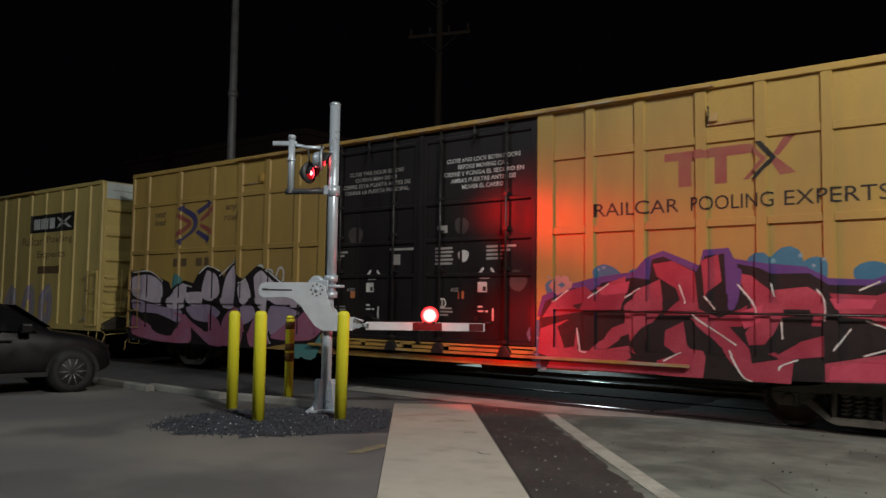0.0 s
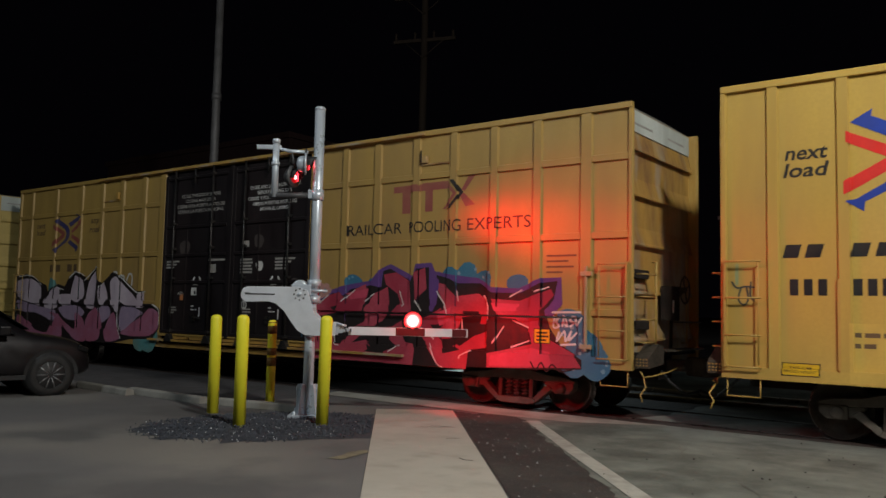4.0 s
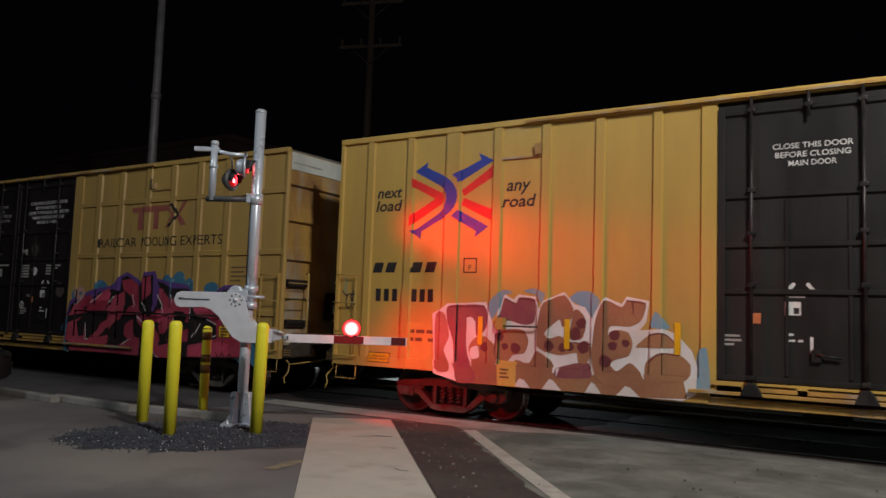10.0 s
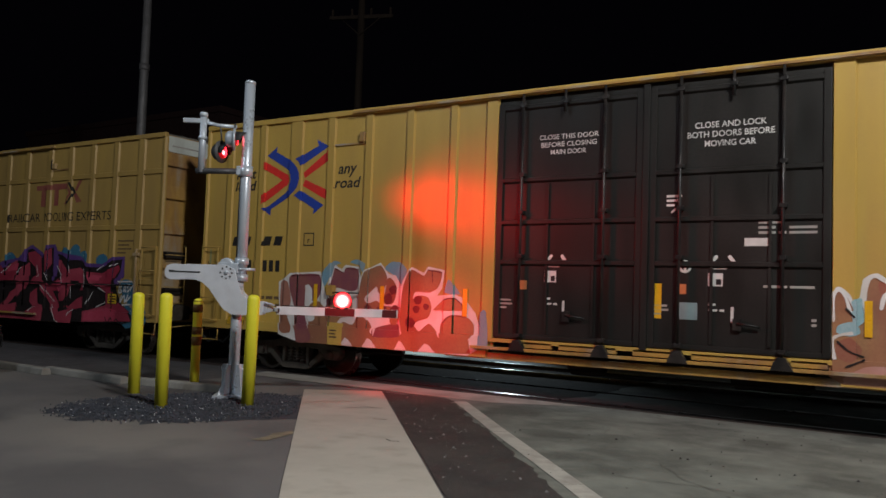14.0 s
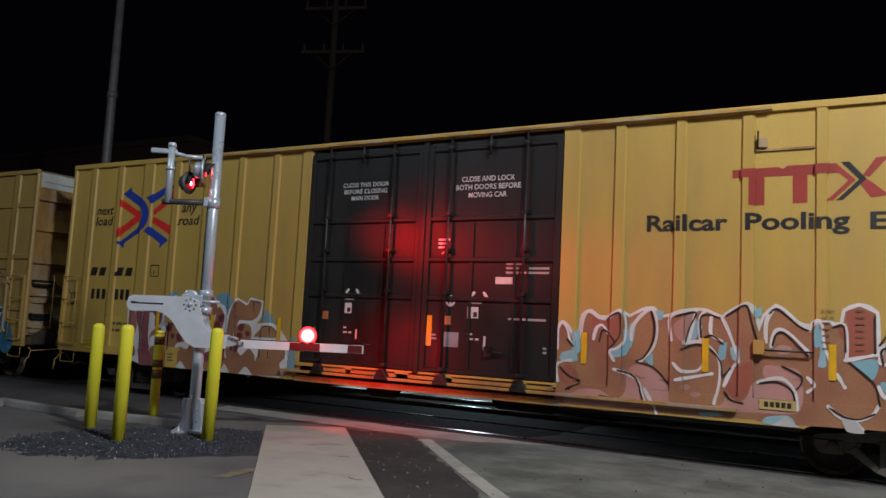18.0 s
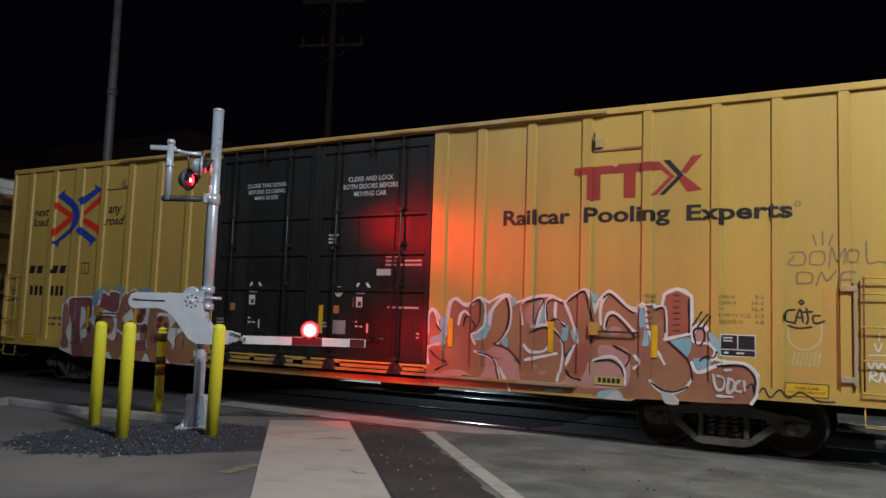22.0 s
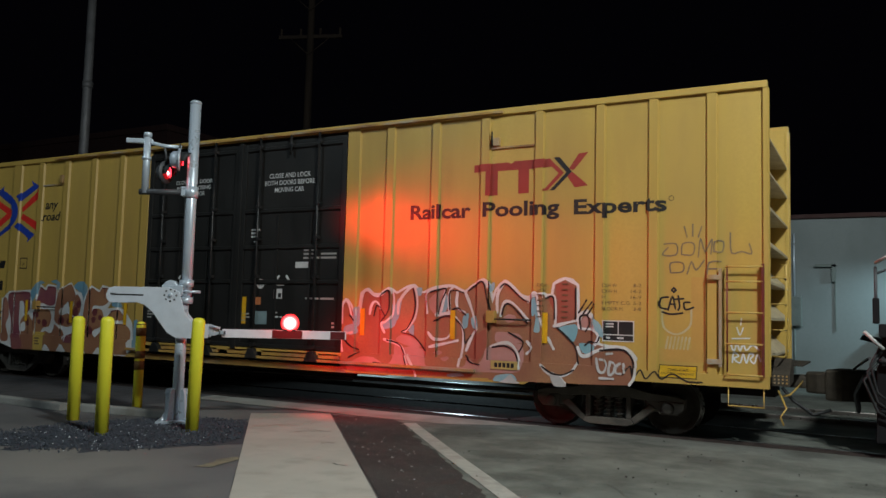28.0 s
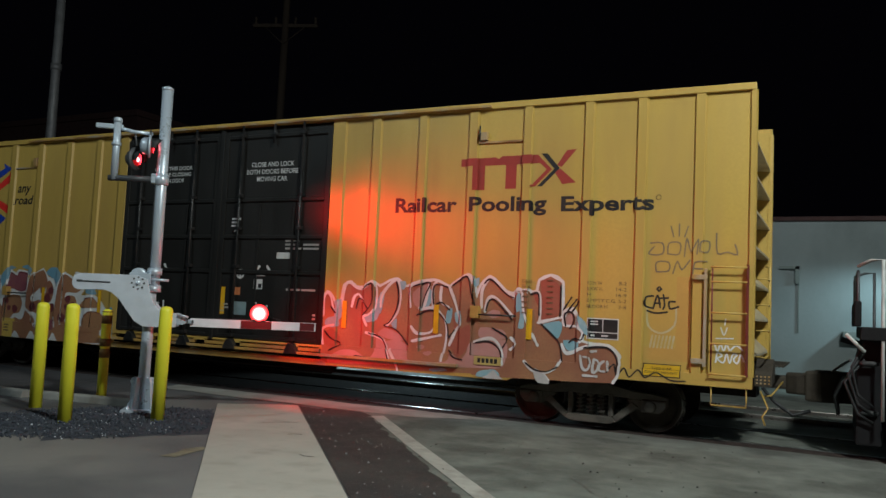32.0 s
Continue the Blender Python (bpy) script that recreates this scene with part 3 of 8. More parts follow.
# cracks at the path's edge and in the road
for pts in (((-6.72, 9.30), (-6.83, 9.26), (-6.88, 9.16), (-7.02, 9.08), (-7.10, 8.98)), ((-6.83, 9.26), (-6.98, 9.27), (-7.06, 9.20)), ((-6.08, 8.52), (-6.18, 8.50), (-6.22, 8.42)), ((-5.10, 7.40), (-5.20, 7.37), (-5.30, 7.42))):
    bm = bmesh.new()
    for a, b in zip(pts, pts[1:]):
        d = Vector((b[0] - a[0], b[1] - a[1])).normalized() * 0.010
        bm.faces.new([bm.verts.new((q[0] + e * -d.y, q[1] + e * d.x, 0.0205)) for q, e in ((a, 1), (b, 1), (b, -1), (a, -1))])
    solid("path_crack", bm, CRACK, "dark crack breaking into the path's edge", "crack", "structure")

for k, (x, y, a) in enumerate(((-2.6, 7.4, 0.3), (-1.2, 6.6, 2.2), (-3.2, 9.0, -0.2), (-0.6, 8.0, 0.5), (0.8, 6.9, 1.2), (-4.2, 10.4, 0.1), (1.6, 9.4, -0.3))):
    r4 = random.Random(40 + k)
    bm, p, w = bmesh.new(), (x, y), 0.0045
    last = None
    for i in range(16):
        a += (r4.random() - 0.5) * 0.7
        q = (p[0] + 0.14 * math.cos(a), p[1] + 0.14 * math.sin(a))
        w = max(0.002, w * (0.85 + 0.3 * r4.random()))
        if last is None:
            last = [bm.verts.new((p[0] + e * w * -math.sin(a), p[1] + e * w * math.cos(a), 0.0135)) for e in (1, -1)]
        new_pair = [bm.verts.new((q[0] + e * w * -math.sin(a), q[1] + e * w * math.cos(a), 0.0135)) for e in (1, -1)]
        bm.faces.new((last[0], last[1], new_pair[1], new_pair[0]))
        last, p = new_pair, q
    solid("road_crack", bm, STAIN, "thin winding crack in the concrete road", "crack", "structure")

# ---- bollards ----
def bollard(x, y, h, r, lean=(0, 0), worn=False):
    label = "slim yellow steel bollard with worn brown bands" if worn else "yellow plastic-sleeved steel bollard standing in gravel"
    b = thing("bollard", label, "bollard", (x, y, 0), "bollards round the signal mast")
    b.rotation_euler = (radians(lean[0]), radians(lean[1]), 0)
    bm = bmesh.new()
    lathe(bm, [(0, 0), (r, 0), (r, h - r * 0.8), (r * 0.93, h - r * 0.42), (r * 0.72, h - r * 0.16), (r * 0.4, h - 0.02 * r), (0, h)], n=28)
    part("sleeve", bm, BOLLARD, b)
    if worn:
        for z0, z1 in ((h - 0.05, h - 0.035), (h - 0.23, h - 0.10), (h - 0.59, h - 0.47), (h - 0.77, h - 0.63)):
            bm = bmesh.new()
            lathe(bm, [(r + 0.001, z0), (r + 0.004, z0), (r + 0.004, z1), (r + 0.001, z1)], n=28)
            part("worn_band", bm, BOLLARD_RUST, b, "rust-brown worn band")


bollard(-10.43, 7.97, 1.53, 0.088)
bollard(-8.98, 7.31, 1.55, 0.086)
bollard(-8.30, 8.24, 1.56, 0.088, (0, 1.2))
bollard(-10.42, 9.12, 1.45, 0.075, worn=True)


# ---- boxcars ----
# In a car's space: x along the track from the right edge of its doors, y across from the track's middle, z from the rail.
SIDE, PANEL, DOORY = -1.500, -1.460, -1.470
SILL, EAVE = 0.82, 4.99


class Side:
    """The near side of a car: how far out its surface lies at each place, for paint and lettering that follow it."""

    def __init__(self, posts, ribs, door):
        # paint runs over the sloping flanks of posts and ribs
        self.posts = [(a - 0.024, b + 0.024) for a, b in posts]
        self.ribs, self.door = [(a - 0.016, b + 0.016) for a, b in ribs], door
        self.xs = sorted({v for p in self.posts for v in p if not door[0] < v < door[1]} | set(door))
        self.zs = sorted({v for r in self.ribs for v in r} | {SILL + 0.18})

    def depth(self, x, z):
        if self.door[0] < x < self.door[1]:
            return DOORY
        if z < SILL + 0.18:
            return SIDE
        if any(a < x < b for a, b in self.posts) or any(a < z < b for a, b in self.ribs):
            return SIDE
        return PANEL


def lay(name, bm, material, parent, side, lift, label=""):
    """Cuts flat paint (drawn in x and z) where the side's surface steps, and lays it there: each shape, letter or stroke a part of its own, told by its face's material_index."""
    x_lo, x_hi = min(v.co.x for v in bm.verts), max(v.co.x for v in bm.verts)
    z_lo, z_hi = min(v.co.z for v in bm.verts), max(v.co.z for v in bm.verts)
    for x in side.xs:
        if x_lo < x < x_hi:
            bmesh.ops.bisect_plane(bm, geom=bm.verts[:] + bm.edges[:] + bm.faces[:], plane_co=(x, 0, 0), plane_no=(1, 0, 0))
    for z in side.zs:
        if z_lo < z < z_hi:
            bmesh.ops.bisect_plane(bm, geom=bm.verts[:] + bm.edges[:] + bm.faces[:], plane_co=(0, 0, z), plane_no=(0, 0, 1))
    pieces = {}
    for f in bm.faces:
        verts, faces = pieces.setdefault(f.material_index, ([], []))
        c = f.calc_center_median()
        y = side.depth(c.x, c.z) - lift + min(c.y, 0.002)
        o = len(verts)
        pts = [(v.co.x, y, v.co.z) for v in f.verts]
        turn = sum(p[2] * q[0] - p[0] * q[2] for p, q in zip(pts, pts[1:] + pts[:1]))
        if turn > 0:
            pts.reverse()
        verts += pts
        faces.append(list(range(o, o + len(pts))))
        # the paint turns the corner where the side steps back beyond an edge
        level = side.depth(c.x, c.z)
        for p, q in zip(pts, pts[1:] + pts[:1]):
            mx, mz = (p[0] + q[0]) / 2, (p[2] + q[2]) / 2
            if abs(p[0] - q[0]) < 1e-5 and any(abs(mx - e) < 1e-4 for e in side.xs):
                beyond = side.depth(mx + math.copysign(0.003, mx - c.x), mz)
            elif abs(p[2] - q[2]) < 1e-5 and any(abs(mz - e) < 1e-4 for e in side.zs):
                beyond = side.depth(mx, mz + math.copysign(0.003, mz - c.z))
            else:
                continue
            if beyond > level + 0.002:
                o, dy = len(verts), beyond - level
                verts += [p, q, (q[0], q[1] + dy, q[2]), (p[0], p[1] + dy, p[2])]
                faces.append([o, o + 1, o + 2, o + 3])
    bm.free()
    for verts, faces in pieces.values():
        where, order = {}, []
        for v in verts:
            order.append(where.setdefault(tuple(round(c, 6) for c in v), len(where)))
        faces = [f for f in ([order[i] for i in f] for f in faces) if len(set(f)) == len(f)]
        me = bpy.data.meshes.new(name)
        me.from_pydata(list(where), [], faces)
        me.materials.append(material)
        ob = new(name, me)
        ob.parent = parent
        if label:
            ob["label"] = label


def shapes(outlines):
    bm = bmesh.new()
    for i, o in enumerate(outlines):
        f = bm.faces.new([bm.verts.new((x, 0, z)) for x, z in o])
        f.normal_update()
        f.material_index = i
    bmesh.ops.triangulate(bm, faces=bm.faces[:])
    return bm


def rect(x0, x1, z0, z1, slant=0.0):
    return [(x0, z0), (x1, z0), (x1 + slant, z1), (x0 + slant, z1)]


def brush(lines, width, step=0.000006, chisel=False, swell=0.0):
    """Thick strokes, each piece a hair over the one before. chisel: slanted flat ends; swell: how much the width varies along a stroke."""
    bm = bmesh.new()
    k = 0
    for m, line in enumerate(lines):
        pts = [Vector((p[0], p[1])) for p in line]
        last = len(pts) - 1
        widths = [width * (1 + swell * math.sin(2.1 * i / max(last, 1) * math.pi + m)) for i in range(last + 1)]
        for i, p in enumerate(pts):
            if not (chisel and i in (0, last)):
                k += 1
                bm.faces.new([bm.verts.new((p.x + widths[i] / 2 * math.cos(a), -step * k, p.y + widths[i] / 2 * math.sin(a))) for a in (2 * math.pi * j / 10 for j in range(10))]).material_index = m
            if i:
                k += 1
                q = pts[i - 1]
                d = p - q
                if d.length < 1e-6:
                    continue
                n = Vector((-d.y, d.x)).normalized()
                u = d.normalized()
                ends = [q + n * widths[i - 1] / 2, q - n * widths[i - 1] / 2, p - n * widths[i] / 2, p + n * widths[i] / 2]
                if chisel and i == 1:
                    ends[0] -= u * width * 0.42
                    ends[1] -= u * width * 0.05
                if chisel and i == last:
                    ends[2] += u * width * 0.42
                    ends[3] += u * width * 0.05
                bm.faces.new([bm.verts.new((c.x, -step * k, c.y)) for c in ends]).material_index = m
    return bm


def curve_points(pts, per=5):
    """A smooth line through the points."""
    out = []
    P = [pts[0]] + list(pts) + [pts[-1]]
    for i in range(1, len(P) - 2):
        for j in range(per):
            t = j / per
            out.append(tuple(0.5 * (2 * P[i][c] + (P[i + 1][c] - P[i - 1][c]) * t + (2 * P[i - 1][c] - 5 * P[i][c] + 4 * P[i + 1][c] - P[i + 2][c]) * t * t
                                    + (3 * P[i][c] - P[i - 1][c] - 3 * P[i + 1][c] + P[i + 2][c]) * t ** 3) for c in (0, 1)))
    out.append(tuple(pts[-1]))
    return out


def lettering(text, x0, x1, z0, z1, slant=0.0, bold=0.0):
    """The words as flat shapes that fill x0..x1 and z0..z1."""
    data = bpy.data.curves.new("words", "FONT")
    data.body, data.size, data.offset, data.resolution_u = text, 1.0, bold, 3
    tmp = bpy.data.objects.new("words", data)
    scene.collection.objects.link(tmp)
    bpy.context.view_layer.update()
    me = bpy.data.meshes.new_from_object(tmp.evaluated_get(bpy.context.evaluated_depsgraph_get()))
    bpy.data.objects.remove(tmp)
    bm = bmesh.new()
    bm.from_mesh(me)
    bpy.data.meshes.remove(me)
    xs, ys = [v.co.x for v in bm.verts], [v.co.y for v in bm.verts]
    ax, bx, ay, by = min(xs), max(xs), min(ys), max(ys)
    for v in bm.verts:
        z = z0 + (v.co.y - ay) / (by - ay) * (z1 - z0)
        v.co = Vector((x0 + (v.co.x - ax) / (bx - ax) * (x1 - x0), 0, z))
    # islands that stand over one another in x make one letter
    spans, seen = [], set()
    for start in bm.faces:
        if start in seen:
            continue
        stack, island = [start], []
        seen.add(start)
        while stack:
            f = stack.pop()
            island.append(f)
            for e in f.edges:
                for g in e.link_faces:
                    if g not in seen:
                        seen.add(g)
                        stack.append(g)
        xs = [v.co.x for f in island for v in f.verts]
        spans.append([min(xs), max(xs), island])
    letters = []
    for a, b, island in sorted(spans, key=lambda w: w[0]):
        last = letters[-1] if letters else None
        if last and min(b, last[1]) - a > 0.5 * min(b - a, last[1] - last[0]):
            last[1] = max(last[1], b)
            last[2] += island
        else:
            letters.append([a, b, island])
    for i, (a, b, island) in enumerate(letters):
        for f in island:
            f.material_index = i
    for v in bm.verts:
        v.co.x += slant * (v.co.z - z0)
    return bm


def lines_of(words, x_mid, z_top, height, gap, material, parent, side, char, lift=0.003, name="lettering", slant=0.0, left=None, bold=0.012):
    """Lines of stencilled words, centred on x_mid or set from left."""
    for i, w in enumerate(words):
        width = len(w) * char
        x0 = left if left is not None else x_mid - width / 2
        z1 = z_top - i * (height + gap)
        lay(name, lettering(w, x0, x0 + width, z1 - height, z1, slant, bold), material, parent, side, lift)


def bars(rows, x0, z_top, height, gap, material, parent, side, lift=0.003, name="illegible_lettering"):
    """Plain bars for writing that cannot be read: a width, or several, for each line."""
    out = []
    for i, r in enumerate(rows):
        z1 = z_top - i * (height + gap)
        x = x0
        for w in (r if isinstance(r, tuple) else (r,)):
            if w > 0:
                out.append(rect(x, x + w, z1 - height, z1))
            x += abs(w) + 0.035
    lay(name, shapes(out), material, parent, side, lift)


WHEEL_R = 0.42
wheelsets = []


def wheel_half(bm, y, inner):
    s = -1 if y < 0 else 1
    lathe(bm, [(0.09, y), (0.10, y + s * 0.05), (0.16, y + s * 0.055), (0.30, y + s * 0.015), (0.345, y + s * 0.05), (0.36, y + s * 0.065), (0.405, y + s * 0.065)], "y", 36)
    lathe(bm, [(0.44, y - s * 0.075), (0.40, y - s * 0.075), (0.33, y - s * 0.06), (0.15, y - s * 0.03), (0.09, y - s * 0.04)], "y", 36)


def make_wheel_meshes():
    bm = bmesh.new()
    for y in (-0.755, 0.755):
        wheel_half(bm, y, 0)
    lathe(bm, [(0.09, -0.80), (0.082, 0.0), (0.09, 0.80)], "y", 16)
    for s in (-1, 1):
        lathe(bm, [(0, s * 1.02), (0.07, s * 1.02), (0.075, s * 0.8)], "y", 16)
    finish(bm)
    axle = bpy.data.meshes.new("wheelset")
    bm.to_mesh(axle)
    bm.free()
    axle.materials.append(COUPLER)
    bm = bmesh.new()
    for s in (-1,):
        y = s * 0.755
        lathe(bm, [(0.405, y + s * 0.0655), (0.418, y + s * 0.06), (0.42, y - s * 0.045), (0.43, y - s * 0.055), (0.445, y - s * 0.065), (0.44, y - s * 0.0755)], "y", 40)
    finish(bm)
    rim = bpy.data.meshes.new("tread")
    bm.to_mesh(rim)
    bm.free()
    rim.materials.append(TREAD)
    bm = bmesh.new()
    for k in range(3):
        tube(bm, [(0.062 * math.cos(a) + (k - 1) * 0.165, -1.0 + 0.062 * math.sin(a), 0.235 + 0.30 * a / (10 * math.pi)) for a in (10 * math.pi * j / 60 for j in range(61))], 0.016, 5)
        lathe(bm, [(0.04, 0.235), (0.04, 0.53)], n=8, at=((k - 1) * 0.165, -1.0, 0))
    finish(bm)
    spring = bpy.data.meshes.new("coil_spring")
    bm.to_mesh(spring)
    bm.free()
    spring.materials.append(CAST)
    bm = bmesh.new()
    outer = [(-1.13, 0.56), (-0.99, 0.60), (-0.62, 0.63), (-0.30, 0.72), (0.30, 0.72), (0.62, 0.63), (0.99, 0.60), (1.13, 0.56), (1.13, 0.36), (0.98, 0.32), (0.80, 0.34), (0.62, 0.36), (0.40, 0.15), (0.28, 0.11), (-0.28, 0.11), (-0.40, 0.15), (-0.62, 0.36), (-0.80, 0.34), (-0.98, 0.32), (-1.13, 0.36)]
    # casting with the spring opening and two triangular windows left free
    lower = [(-0.40, 0.15), (-0.28, 0.11), (0.28, 0.11), (0.40, 0.15), (0.34, 0.225), (-0.34, 0.225)]
    prism(bm, lower, -1.09, -0.91)
    top = [(-1.13, 0.56), (-0.99, 0.60), (-0.62, 0.63), (-0.30, 0.70), (0.30, 0.70), (0.62, 0.63), (0.99, 0.60), (1.13, 0.56), (1.13, 0.49), (0.62, 0.51), (0.30, 0.53), (-0.30, 0.53), (-0.62, 0.51), (-1.13, 0.49)]
    prism(bm, top, -1.07, -0.93)
    for s in (-1, 1):
        prism(bm, [(s * x, z) for x, z in ((0.66, 0.36), (0.54, 0.50), (0.62, 0.52), (0.80, 0.50), (0.80, 0.36))], -1.055, -0.945)
        prism(bm, [(s * x, z) for x, z in ((0.34, 0.225), (0.40, 0.15), (0.72, 0.40), (0.62, 0.47))], -1.075, -0.925)
        prism(bm, [(s * x, z) for x, z in ((0.27, 0.22), (0.345, 0.22), (0.345, 0.56), (0.27, 0.56))], -1.08, -0.92)
        prism(bm, [(s * x, z) for x, z in ((0.76, 0.33), (1.03, 0.33), (1.12, 0.42), (1.12, 0.52), (0.76, 0.52))], -1.09, -0.91)
        lathe(bm, [(0, -1.135), (0.075, -1.13), (0.09, -1.09), (0.09, -0.92)], "y", 14, (s * 0.89, 0, 0.42))
    finish(bm, 0.012, 1)
    frame_mesh = bpy.data.meshes.new("side_frame")
    bm.to_mesh(frame_mesh)
    bm.free()
    frame_mesh.materials.append(CAST)
    return axle, rim, spring, frame_mesh


AXLE, RIM, SPRING, SIDE_FRAME = make_wheel_meshes()


def truck(car, x):
    """Two wheelsets in cast side frames with coil springs."""
    bm = bmesh.new()
    box(bm, x - 0.2, x + 0.2, -1.02, 1.02, 0.44, 0.66)
    box(bm, x - 0.45, x + 0.45, -0.35, 0.35, 0.60, 0.84)
    bolster = part("truck_bolster", bm, GRIME, car, bevel=0.02)
    for s in (1, -1):
        f = part("side_frame", None, None, bolster, mesh=SIDE_FRAME, at=(x, 0, 0))
        f.rotation_euler = (0, 0, 0 if s > 0 else math.pi)
        c = part("coil_spring", None, None, bolster, mesh=SPRING, at=(x, 0, 0))
        c.rotation_euler = (0, 0, 0 if s > 0 else math.pi)
    for dx in (-0.89, 0.89):
        w = part("wheelset", None, None, car, mesh=AXLE, at=(x + dx, 0, WHEEL_R + 0.022))
        part("wheel_tread", None, None, w, mesh=RIM)
        part("wheel_tread", None, None, w, mesh=RIM).rotation_euler = (0, 0, math.pi)
        wheelsets.append((w, x + dx))


def coupler(car, x, s, reach=0.62):
    bm = bmesh.new()
    box(bm, min(x, x + s * (reach - 0.3)), max(x, x + s * (reach - 0.3)), -0.10, 0.10, 0.76, 0.95)
    prism(bm, [(x + s * a, b) for a, b in ((reach - 0.35, -0.11), (reach - 0.35, 0.11), (reach - 0.12, 0.24), (reach + 0.02, 0.24), (reach + 0.04, 0.12), (reach - 0.10, 0.04), (reach - 0.06, -0.06), (reach + 0.06, -0.08), (reach + 0.10, -0.20), (reach - 0.02, -0.26), (reach - 0.2, -0.2))], 0.70, 1.0, "xy")
    part("coupler", bm, COUPLER, car, bevel=0.035)
    bm = bmesh.new()
    tube(bm, [(x + s * 0.05, -0.42, 0.78), (x + s * 0.2, -0.42, 0.6), (x + s * 0.45, -0.40, 0.42), (x + s * 0.68, -0.36, 0.5)], 0.025, 8)
    part("air_hose", bm, TRIM, car)


def boxcar(name, label, x_left, x_right, door, posts, ribs, paint_mat, door_mat, truck_in=2.30, end_white=True, end_mat=None, recess=0.0, end_ribs=(1.22, 1.73, 2.23, 2.75, 3.26, 3.76, 4.25)):
    car = thing(name, label, "boxcar", (0, TRACK_Y, 0), "cars of the freight train")
    side = Side(posts, ribs, door)
    mid = (x_left + x_right) / 2
    # near and far sheets, left and right of the doors
    for s in (1, -1):
        for a, b in ((x_left, door[0]), (door[1], x_right)):
            bm = bmesh.new()
            y0, y1 = sorted((s * PANEL, s * (PANEL + 0.05)))
            box(bm, a, b, y0, y1, SILL, EAVE - 0.05)
            part("side_sheet", bm, paint_mat, car)
        bm = bmesh.new()
        y0, y1 = sorted((s * (SIDE - 0.012), s * (PANEL + 0.04)))
        prism(bm, [(x_left, EAVE - 0.10), (x_right, EAVE - 0.10), (x_right, EAVE), (x_left, EAVE)], y0, y1)
        part("eave_rail", bm, paint_mat, car, bevel=0.012)
        # side sill, deeper between the trucks
        bm = bmesh.new()
        y0, y1 = sorted((s * SIDE, s * (PANEL + 0.04)))
        zb = 0.66
        prism(bm, [(x_left, SILL + 0.16), (x_left, SILL), (x_left + 3.2, SILL), (x_left + 3.5, zb), (door[0] - 0.1, zb), (door[0] - 0.1, SILL + 0.10), (door[1] + 0.1, SILL + 0.10), (door[1] + 0.1, zb), (x_right - 3.5, zb), (x_right - 3.2, SILL), (x_right, SILL), (x_right, SILL + 0.16)], y0, y1)
        part("side_sill", bm, paint_mat, car)
        bm = bmesh.new()
        y0, y1 = sorted((s * (SIDE + 0.02), s * (SIDE + 0.16)))
        box(bm, door[0] - 0.9, door[1] + 0.9, y0, y1, 0.64, 0.74)
        part("lower_door_sill", bm, RUSTY_YELLOW, car, "grimy yellow lower sill beam", bevel=0.01)
        # posts
        meshes = {}
        for a, b in posts:
            w = round(b - a, 2)
            if w not in meshes:
                bm = bmesh.new()
                d = 0.02 if w < 0.3 else 0.0
                prism(bm, [(-w / 2 - d, PANEL + 0.004), (-w / 2, SIDE), (w / 2, SIDE), (w / 2 + d, PANEL + 0.004)], SILL + 0.16, EAVE - 0.10, "xy")
                o = part("side_post", bm, paint_mat, car)
                o.location = ((a + b) / 2, 0, 0)
                meshes[w] = o.data
            else:
                o = part("side_post", None, None, car, mesh=meshes[w], at=((a + b) / 2, 0, 0))
            if s < 0:
                o.rotation_euler = (0, 0, math.pi)
        if s > 0:
            for z0, z1 in ribs:
                edges = [x_left + 0.55] + [v for p in posts for v in p] + [x_right - 0.02]
                spans = sorted(p for p in posts)
                for (a0, a1), (b0, b1) in zip(spans, spans[1:]):
                    if b0 - a1 > 0.2 and not (a1 >= door[0] - 0.3 and b0 <= door[1] + 0.3):
                        bm = bmesh.new()
                        prism(bm, [(z0 - 0.012, PANEL + 0.004), (z0, SIDE + 0.006), (z1, SIDE + 0.006), (z1 + 0.012, PANEL + 0.004)], a1 + 0.01, b0 - 0.01, "yz")
                        for v in bm.verts:
                            v.co = (v.co.x, v.co.z, v.co.y)
                        part("side_rib", bm, paint_mat, car)
    # roof
    bm = bmesh.new()
    n = 17
    for i in range(n):
        r0, r1 = x_left + max(recess, 0.12) + 0.05, x_right - max(recess, 0.12) - 0.05
        a, b = r0 + (r1 - r0) * i / n + 0.03, r0 + (r1 - r0) * (i + 1) / n - 0.03
        prism(bm, [(-1.47, EAVE - 0.01), (0, EAVE + 0.012), (1.47, EAVE - 0.012), (1.47, EAVE - 0.06), (0, EAVE - 0.04), (-1.47, EAVE - 0.06)], a, b, "yz")
        prism(bm, [(-1.48, EAVE + 0.01), (0, EAVE + 0.026), (1.48, EAVE + 0.003), (1.48, EAVE - 0.07), (0, EAVE - 0.05), (-1.48, EAVE - 0.07)], b, b + 0.06, "yz")
    part("roof", bm, ROOF, car)
    # underframe
    bm = bmesh.new()
    box(bm, x_left + 0.05, x_right - 0.05, -0.30, 0.30, 0.62, 1.02)
    box(bm, x_left + 0.03, x_right - 0.03, -1.42, 1.42, 1.0, 1.08)
    for i in range(9):
        x = x_left + 3.6 + (x_right - x_left - 7.2) * i / 8
        box(bm, x - 0.06, x + 0.06, -1.40, 1.40, 0.78, 1.0)
    part("underframe", bm, GRIME, car)
